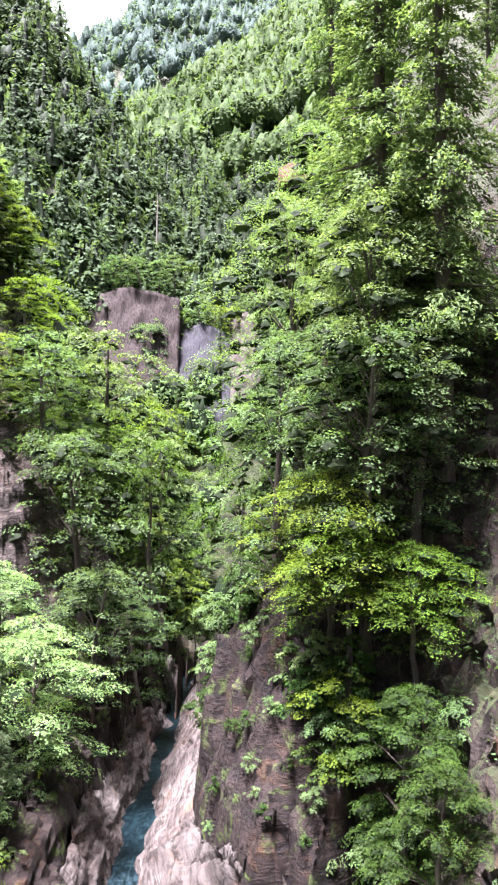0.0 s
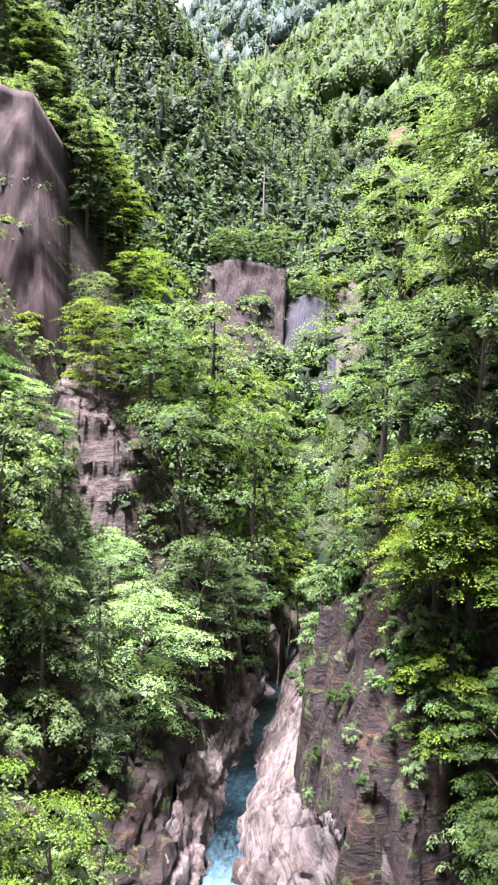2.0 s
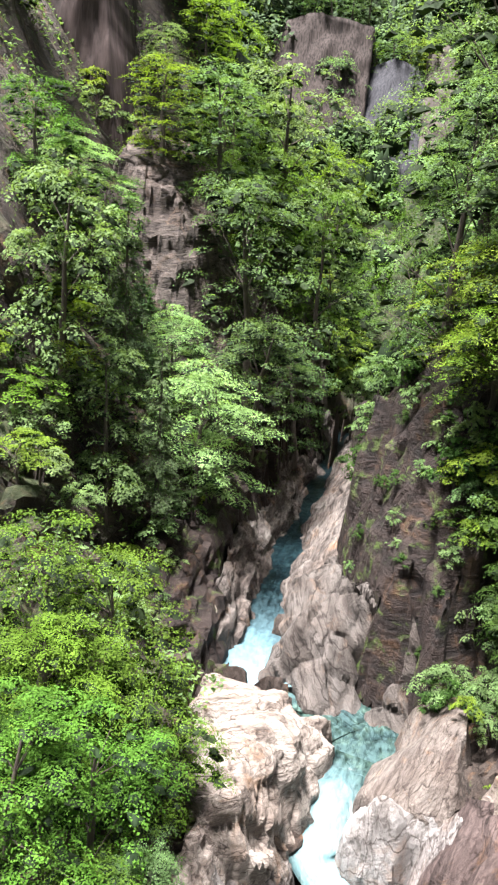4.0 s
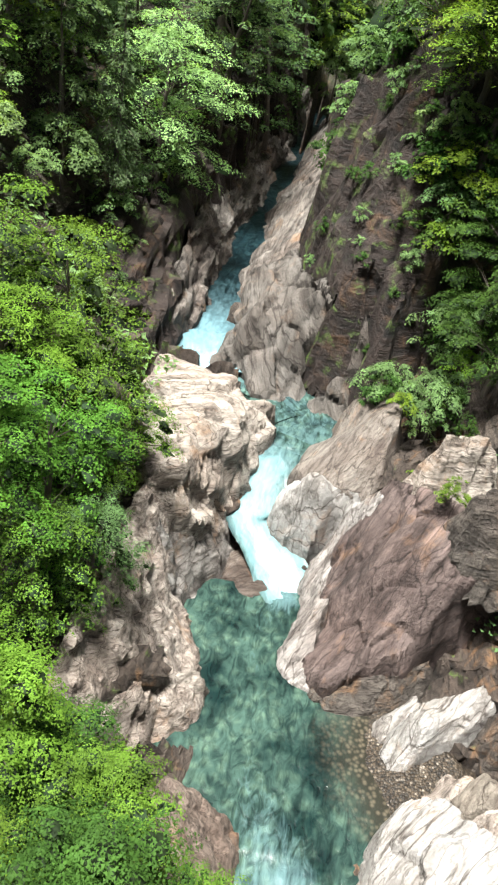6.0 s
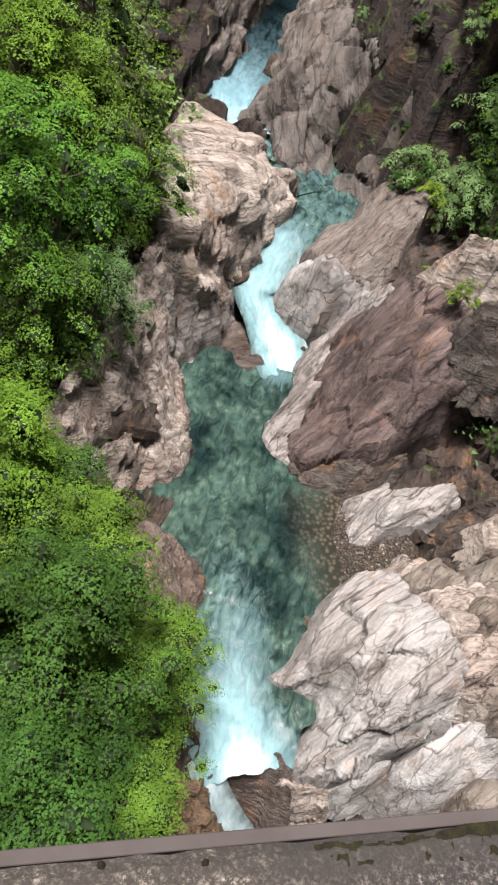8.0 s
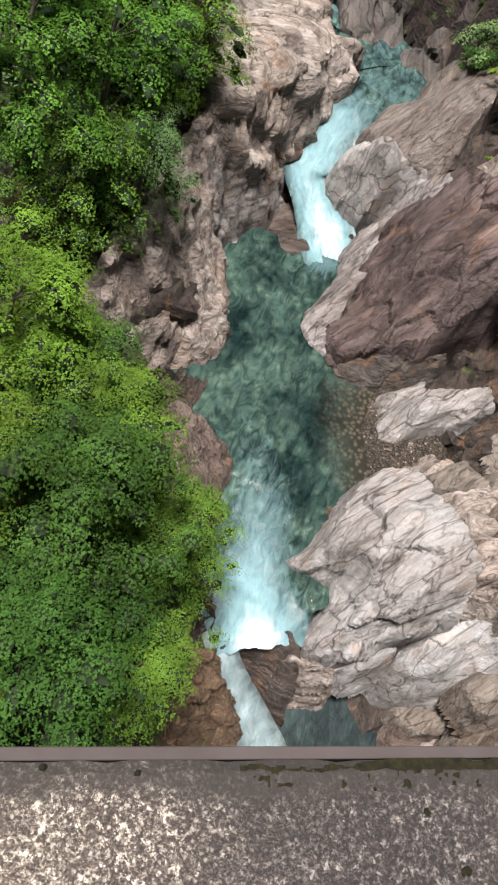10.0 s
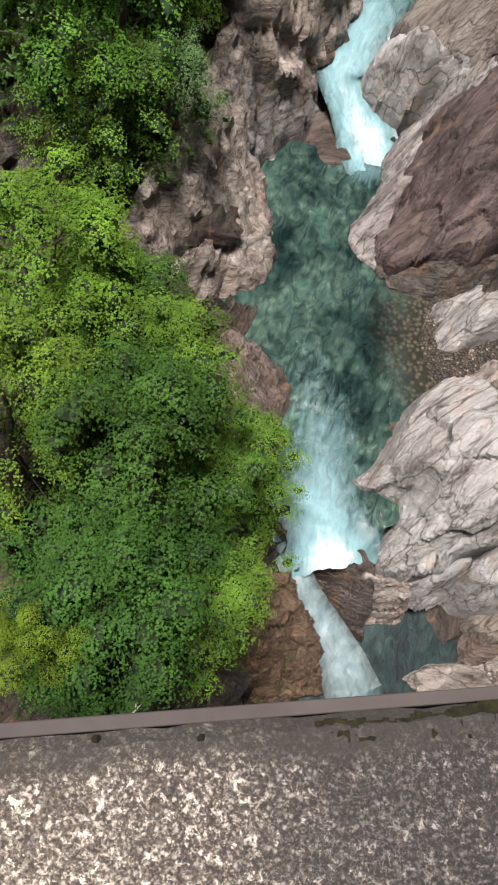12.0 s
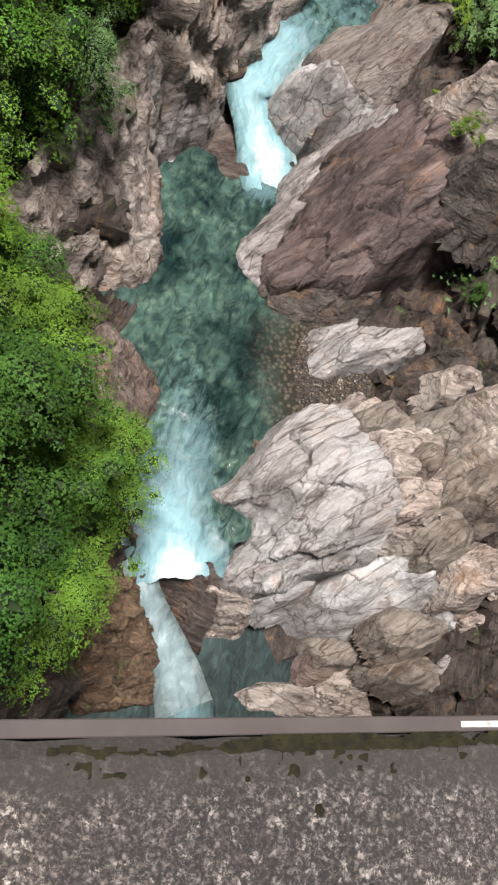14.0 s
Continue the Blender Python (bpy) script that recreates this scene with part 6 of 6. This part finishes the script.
    put(("mid_light", "mid", "pale", "mid", "mid_light", "mid")[k % 6], x, y, size, size, rng.uniform(0, 360))

# the rest of the wood on the near slopes
rng = np.random.default_rng(77)
count = 0
taken = [(x, y) for _, x, y, _, _, _ in STANDING]
while count < 90:
    x, y = rng.uniform(-75, 60), rng.uniform(44, 165)
    if not -0.50 * y - 3 < x < 0.34 * y + 3:
        continue
    d, lev, hw, yn, side = (float(a[0]) for a in river_near(np.array([x]), np.array([y])))
    e = d - hw
    if e < (9 if y < 44 else 8 if y < 98 else 2.5) or (x > 0 and y < 34 and e < 12) or (-33 < x < 7 and 144 < y < 160) or (48 < y < 68 and -0.52 * y < x < -0.25 * y):
        continue
    if min(math.hypot(x - a, y - b) for a, b in taken) < 3.4:
        continue
    taken.append((x, y))
    count += 1
    if side > 0:
        kind = rng.choice(["mid", "mid_light", "mid_cedar", "mid_dark", "mid"], p=[0.3, 0.15, 0.25, 0.2, 0.1])
    else:
        kind = rng.choice(["mid", "mid_dark", "mid_cedar", "mid_cedar", "mid_light"], p=[0.25, 0.25, 0.2, 0.2, 0.1])
    size = rng.uniform(0.75, 1.25)
    put(str(kind), x, y, size, size, rng.uniform(0, 360))


def far_wood(name, label, n, region, size, mat, seed, per=60, pointed=False, leaf=0.36, soft=False):
    """Distant crowns, each a rounded or pointed mass of small leaf sprays, standing on the slopes."""
    rng = np.random.default_rng(seed)
    x, y = region(rng, n)
    z = ground_z(x, y)
    s = rng.uniform(0.6, 1.3, len(x)) * size
    m = len(x)
    th = rng.uniform(0, 2 * math.pi, (m, per))
    if pointed:
        t = 1 - np.sqrt(rng.random((m, per)))
        r = (1 - t) ** 0.8 * rng.uniform(0.55, 1.15, (m, per)) * 1.1 * (0.82 + 0.25 * np.sin(t * 17 + rng.uniform(0, 6, (m, 1))))
        u = np.stack([np.cos(th), np.sin(th), 0.45 + 0 * th], 2)
        P = np.stack([r * np.cos(th), r * np.sin(th), t * 2.8 + 0.4 - 0.3 * r], 2)
    else:
        lump = 1 + 0.28 * np.sin(th * 3 + rng.uniform(0, 6, (m, 1))) * np.sin(rng.uniform(0, 6, (m, 1)) + 2 * th)
        h = rng.uniform(-0.25, 1, (m, per))
        rr = np.sqrt(np.clip(1 - h * h, 0, 1)) * lump * rng.uniform(0.75, 1.05, (m, per))
        u = np.stack([np.cos(th) * rr, np.sin(th) * rr, h], 2)
        P = np.stack([np.cos(th) * rr, np.sin(th) * rr, h * 1.0 + 0.9], 2)
    P = np.c_[x, y, z][:, None, :] + P * s[:, None, None]
    Nn = u + rng.normal(size=u.shape) * 0.3 + np.array([0, 0, 0.4])
    v, f = leaves(P.reshape(-1, 3), Nn.reshape(-1, 3), size * leaf, size * leaf * 0.7, rng)
    # a dense lumpy core to each crown, so that no ground shows through; painted dark as inner shade unless soft
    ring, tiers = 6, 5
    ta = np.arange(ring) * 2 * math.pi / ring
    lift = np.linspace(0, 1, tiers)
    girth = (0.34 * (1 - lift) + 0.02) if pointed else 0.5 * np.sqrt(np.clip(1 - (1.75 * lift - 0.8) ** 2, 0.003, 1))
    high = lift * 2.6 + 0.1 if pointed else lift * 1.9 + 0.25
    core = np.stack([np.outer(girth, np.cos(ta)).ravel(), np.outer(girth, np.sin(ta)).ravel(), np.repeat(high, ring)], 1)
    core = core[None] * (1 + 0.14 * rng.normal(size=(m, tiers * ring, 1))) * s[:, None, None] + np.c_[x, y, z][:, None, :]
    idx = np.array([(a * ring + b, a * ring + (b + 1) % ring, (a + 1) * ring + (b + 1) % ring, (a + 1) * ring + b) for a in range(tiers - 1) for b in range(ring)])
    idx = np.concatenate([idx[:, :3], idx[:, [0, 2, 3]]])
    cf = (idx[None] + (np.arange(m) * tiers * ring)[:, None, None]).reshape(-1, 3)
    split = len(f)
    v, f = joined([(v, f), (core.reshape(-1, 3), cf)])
    me = mesh_from(name, v, f, [mat, mat if soft else LEAF_INNER_SHADE], False)
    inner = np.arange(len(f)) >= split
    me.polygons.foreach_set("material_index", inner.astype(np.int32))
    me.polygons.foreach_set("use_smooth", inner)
    tagged(new(name, me), label, "forest", kind="stuff")


def sector(d0, d1, a0, a1):
    def pick(rng, n):
        d = np.sqrt(rng.uniform(d0 ** 2, d1 ** 2, n))
        a = np.radians(rng.uniform(a0, a1, n))
        x, y = d * np.sin(a), d * np.cos(a)
        keep = river_near(x, y)[0] > np.where(y > 98, 2.5, 7)
        keep &= ~((x > -31) & (x < 5) & (y > 145.5) & (y < 158))
        keep &= ~((x < -0.2 * y) & (x > -0.52 * y) & (y < 89))
        return x[keep], y[keep]
    return pick


far_wood("valley_wood", "mixed green forest covering the valley sides", 900, sector(88, 190, -30, 12), 2.9, LEAF_MID, 1, 200, leaf=0.26)
far_wood("valley_conifers", "tall dark conifers covering the spur", 420, sector(150, 260, -30, -1.5), 4.8, LEAF_SPUR, 4, 300, True, 0.26)
far_wood("spur_wood", "green broadleaf trees between the conifers of the spur", 620, sector(160, 270, -30, 8), 3.4, LEAF_SPUR, 8, 190, leaf=0.26)
far_wood("hill_wood", "fresh green broadleaf forest on the hill behind the gorge", 2300, sector(255, 470, -18, 11), 5.4, LEAF_HILL, 2, 120, leaf=0.3, soft=True)
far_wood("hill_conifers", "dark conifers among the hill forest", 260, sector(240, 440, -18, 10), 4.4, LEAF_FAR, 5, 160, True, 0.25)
far_wood("mountain_wood", "pale grey green forest on the far mountain, haze in its colour", 1500, sector(500, 1000, -15, 3), 9.5, LEAF_MOUNTAIN_HAZE, 3, 60, leaf=0.32, soft=True)


def undergrowth(name, label, n, region, leaf, mat, seed, min_e):
    rng = np.random.default_rng(seed)
    x, y = rng.uniform(region[0], region[1], n), rng.uniform(region[2], region[3], n)
    d, lev, hw, yn, side = river_near(x, y)
    k = (d - hw > min_e) & (vnoise(np.c_[x, y, 0 * x] * 0.35, seed) > -0.15)
    x, y = x[k], y[k]
    z = ground_z(x, y)
    P = np.c_[x, y, z + rng.uniform(0.0, 0.7, len(x))]
    v, f = leaves(P, np.array([0, 0, 1.0]) + rng.normal(size=P.shape) * 0.5, leaf, leaf * 0.6, rng)
    tagged(new(name, mesh_from(name, v, f, [mat], False)), label, "plants", kind="stuff")


undergrowth("undergrowth", "ferns and low plants covering the left bank", 40000, (-40, -5, 8, 110), 0.36, LEAF_MID, 5, 5.0)
undergrowth("undergrowth", "ferns and low plants covering the right bank", 30000, (2, 40, 24, 110), 0.3, LEAF_DARK, 6, 6.0)

# bushes and tufts rooted in the cliffs
rng = np.random.default_rng(31)
made = 0
while made < 100:
    x, y = rng.uniform(-26, 22), rng.uniform(37, 105)
    d, lev, hw, yn, side = (float(a[0]) for a in river_near(np.array([x]), np.array([y])))
    if not (4.5 if side < 0 else 6) < d - hw < 15:
        continue
    if -2.5 < x < 4 and y < 52:
        continue
    made += 1
    size = rng.uniform(0.45, 1.0)
    put(str(rng.choice(["tuft", "tuft_dark", "tuft_light"], p=[0.45, 0.4, 0.15])), x, y, size, size, rng.uniform(0, 360))

# dead wood
snag = thing("dead_tree", "bare pale dead trunk among the conifers", "dead tree", at=(-14.8, 139.2, 76.8))
part("trunk", mesh_from("trunk", *tube([(0, 0, -4), (0.05, 0, 0), (0.1, 0, 3.3), (0.05, 0, 5.5)], [0.16, 0.14, 0.1, 0.03]), [DEAD_WOOD]), snag)
for k, (h, dx, dz) in enumerate(((0.5, 0.9, 0.5), (0.65, -0.8, 0.4), (0.8, 0.6, 0.4))):
    z0 = h * 5.5
    part("branch", mesh_from("branch", *tube([(0.08, 0, z0), (dx * 0.6, 0.1, z0 + dz * 0.7), (dx, 0.1, z0 + dz)], [0.08, 0.06, 0.02], 5), [DEAD_WOOD]), snag)

twigs = thing("dead_branch", "bare pale twigs at the edge of the foliage", "branch")
for path in ([(0.1, 0.96, 8.0), (0.37, 1.57, 8.3), (0.83, 2.13, 8.5)], [(0.19, 1.25, 8.2), (0.12, 1.6, 8.3), (0.09, 2.01, 8.4)], [(-1.16, 1.49, 9.0), (-1.02, 1.8, 9.1), (-0.91, 2.03, 9.2)]):
    part("twig", mesh_from("twig", *tube(path, [0.02, 0.014, 0.006], 5), [DEAD_WOOD]), twigs)

dry = thing("dead_branch", "bare pale forked branch in the leafy crown", "branch")
for path in ([(-0.43, 8.18, 6.60), (-0.12, 9.02, 6.90), (0.18, 9.35, 7.00)], [(-0.17, 8.35, 6.70), (0.60, 8.39, 6.80), (1.08, 8.09, 6.70)], [(-0.22, 8.67, 6.80), (0.38, 8.44, 6.90), (0.61, 8.54, 6.90)]):
    part("twig", mesh_from("twig", *tube(path, [0.035, 0.025, 0.01], 5), [DEAD_WOOD]), dry)


# ---- retaining walls on the far slope ----
def slope_wall(name, label, mat, x0, x1, y, z0, z1, lean, seed, nx=60, nz=40, skew=0.0, bow=6.0, crown=1.1):
    """A sprayed concrete face leaning back on the hillside, a slab with depth."""
    u, w = np.meshgrid(np.linspace(0, 1, nx), np.linspace(0, 1, nz))
    u, w = u.ravel(), w.ravel()
    x = x0 + (x1 - x0) * u + skew * w
    z = z0 + (z1 - z0) * w * (1 - 0.12 * np.abs(u - 0.45)) + crown * fbm(np.c_[x * 0.25, 0 * w, 0 * x], 3, seed) * w ** 3
    yy = y + lean * (z - z0 - 12) + bow * (u - 0.5) ** 2
    p = np.c_[x, yy, z]
    yy = yy + 0.5 * fbm(p * np.array([0.5, 0.5, 0.2]), 4, seed)
    front = np.c_[x, yy, z]
    back = np.c_[x, yy + 16.0, z - 3]
    f = grid_faces(nx, nz)
    n = len(front)
    i = np.arange(n).reshape(nz, nx)
    rim = np.concatenate([i[0, :], i[1:, -1], i[-1, -2::-1], i[-2:0:-1, 0]])
    nxt = np.roll(rim, -1)
    sides = np.c_[nxt, rim, rim + n, nxt + n]
    tagged(new(name, mesh_from(name, np.concatenate([front, back]), np.concatenate([f, f[:, ::-1] + n, sides]), [mat])), label, "retaining wall", kind="structure")


slope_wall("wall_shotcrete", "brown streaked shotcrete face on the far slope", SHOTCRETE, -30, -12, 147, 33, 70, 0.4, 3, crown=0.3)
slope_wall("wall_netted", "grey netted rock slope beside the shotcrete face", NETTED, -12.3, -1.6, 148, 33, 62, 0.5, 4, crown=0.4)
slope_wall("wall_bare_rock", "bare pale rock face at the end of the slope", PALE_FACE, -2, 4, 148.5, 34, 64, 0.5, 5)

slope_wall("ground_scar", "orange soil scar in the hill forest", SOIL_SCAR, 12, 24, 238, 122, 129, 0.5, 9, nx=40, nz=16, bow=2.0)
slope_wall("wall_bluff", "tall pinkish brown shotcrete face on the near bluff", SHOTCRETE_PINK, -40, -26.8, 71.5, 32, 67.5, 0.16, 6, skew=-4.6, bow=1.0, crown=0.2)

# ---- the bridge ----
A = math.radians(23.7)
AX, NX = Vector((math.cos(A), math.sin(A), 0)), Vector((-math.sin(A), math.cos(A), 0))
KERB_Z = 26.8


def strip(name, n0, n1, z0, z1, s0, s1, mat, bevel=0.012, step=0.25, wob=0.0, seed=0):
    """A long bar of the bridge: from n0 to n1 across, z0 to z1 high, s0 to s1 along."""
    rng = np.random.default_rng(seed)
    b = bevel
    prof = [(n0, z0), (n0, z1 - b), (n0 + b, z1), (n1 - b, z1), (n1, z1 - b), (n1, z0)]
    m = len(prof)
    ss = np.arange(s0, s1 + 1e-6, step)
    v = []
    for s in ss:
        for n, z in prof:
            jn, jz = rng.normal() * wob, rng.normal() * wob
            p = AX * s + NX * (n + jn)
            v.append((p.x, p.y, z + jz))
    f = []
    for k in range(len(ss) - 1):
        for j in range(m):
            a, c = k * m + j, k * m + (j + 1) % m
            f.append((a, c, c + m, a + m))
    return mesh_from(name, v, f, [mat], False)


bridge = thing("bridge", "road bridge edge with concrete kerb and painted steel", "bridge", at=(0, 0, 0))
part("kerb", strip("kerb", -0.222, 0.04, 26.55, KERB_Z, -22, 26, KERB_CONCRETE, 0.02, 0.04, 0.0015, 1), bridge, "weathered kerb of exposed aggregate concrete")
part("outer_beam", strip("outer_beam", 0.041, 0.062, 26.2, 26.785, -70, 70, STEEL_BROWN, 0.0015, 2.0), bridge, "brown painted steel beam")
part("inner_flange", strip("inner_flange", -0.38, -0.2235, 26.6, 26.76, -70, 70, STEEL_MAUVE, 0.004, 2.0), bridge, "mauve painted steel flange")
part("deck", strip("deck", -6.5, -0.385, 25.9, 26.6, -70, 70, ASPHALT, 0.01, 2.0), bridge, "asphalt deck")
part("paint_patch", strip("paint_patch", 0.047, 0.056, 26.78, 26.7868, 0.98, 1.6, PAINT_WORN, 0.001, 0.1, 0.0008, 4), bridge, "patch of worn white paint")
part("paint_patch", strip("paint_patch", 0.03, 0.045, 26.795, 26.8035, -0.62, -0.44, PAINT_WORN, 0.001, 0.03, 0.0008, 5), bridge, "patch of worn white paint")
for k in range(60):
    s = -3.025 + k * 0.2
    fin = strip("fin", -0.42, -0.235, 26.55, 26.785, s, s + 0.026, STEEL_DARK, 0.003, 0.026)
    part("fin", fin, bridge)


def moss_mat(name, label, s0, s1, n0, n1, z, seed, thick=0.012, need=0.0):
    """A low uneven cushion of moss on the kerb."""
    ns, nn = max(18, int((s1 - s0) / 0.005)), max(18, int((n1 - n0) / 0.004))
    S, Q = np.meshgrid(np.linspace(s0, s1, ns), np.linspace(n0, n1, nn))
    s, q = S.ravel(), Q.ravel()
    u, w = 2 * (s - s0) / (s1 - s0) - 1, 2 * (q - n0) / (n1 - n0) - 1
    h = 0.9 - np.hypot(u, w) + 0.4 * fbm(np.c_[s * 16, q * 30, 0 * s], 4, seed) - need
    p = np.array([list(AX * a + NX * b) for a, b in zip(s, q)])
    p[:, 2] = z - 0.003 + thick * np.clip(h, -0.3, 1) + 0.003 * vnoise(np.c_[s * 160, q * 160, 0 * s], seed + 1)
    F = grid_faces(ns, nn)
    F = F[h[F].max(1) > 0]
    keep, inv = np.unique(F, return_inverse=True)
    tagged(new(name, mesh_from(name, p[keep], inv.reshape(F.shape), [MOSS], False)), label, "moss")


moss_mat("moss_cushion", "flat olive brown moss along the kerb's outer edge", 0.42, 2.4, -0.004, 0.041, KERB_Z, 3, 0.002, -0.15)
for k, (s, q, r) in enumerate([(0.753, -0.046, 0.010), (0.676, -0.145, 0.008), (0.60, 0.0, 0.016), (0.816, -0.141, 0.014), (0.72, 0.0, 0.014), (0.25, 0.02, 0.009), (-0.05, 0.034, 0.008), (-0.3, 0.03, 0.01), (0.1, 0.03, 0.008), (0.86, 0.0, 0.02), (0.66, -0.008, 0.01)]):
    moss_mat("moss_clump", "small dark clump of dry moss on the kerb", s - r * 0.9, s + r * 0.9, q - r * 0.8, q + r * 0.8, KERB_Z, 20 + k, 0.008, 0.0)


# ---- bright cloud far behind the mountain ----
def cloud_bank():
    mat, nt, bs = nodes_of("bright_cloud")
    geo = nt.nodes.new("ShaderNodeNewGeometry")
    em = N(nt, "ShaderNodeEmission", Strength=0.26)
    f = noise_of(nt, geo.outputs["Position"], 0.002, 4, 0.5)
    nt.links.new(ramp(nt, f, [(0.3, (0.86, 0.93, 0.97)), (0.7, (1.0, 1.0, 1.0))]).outputs[0], em.inputs["Color"])
    nt.links.new(em.outputs[0], nt.nodes["Material Output"].inputs["Surface"])
    az, h = np.meshgrid(np.radians(np.linspace(-40, 25, 40)), np.linspace(200, 2600, 12))
    az, h = az.ravel(), h.ravel()
    me = mesh_from("backdrop", np.c_[2050 * np.sin(az), 2050 * np.cos(az), h], grid_faces(40, 12), [mat])
    tagged(new("backdrop", me), "bright white overcast sky behind the mountain", "sky", kind="structure")


cloud_bank()
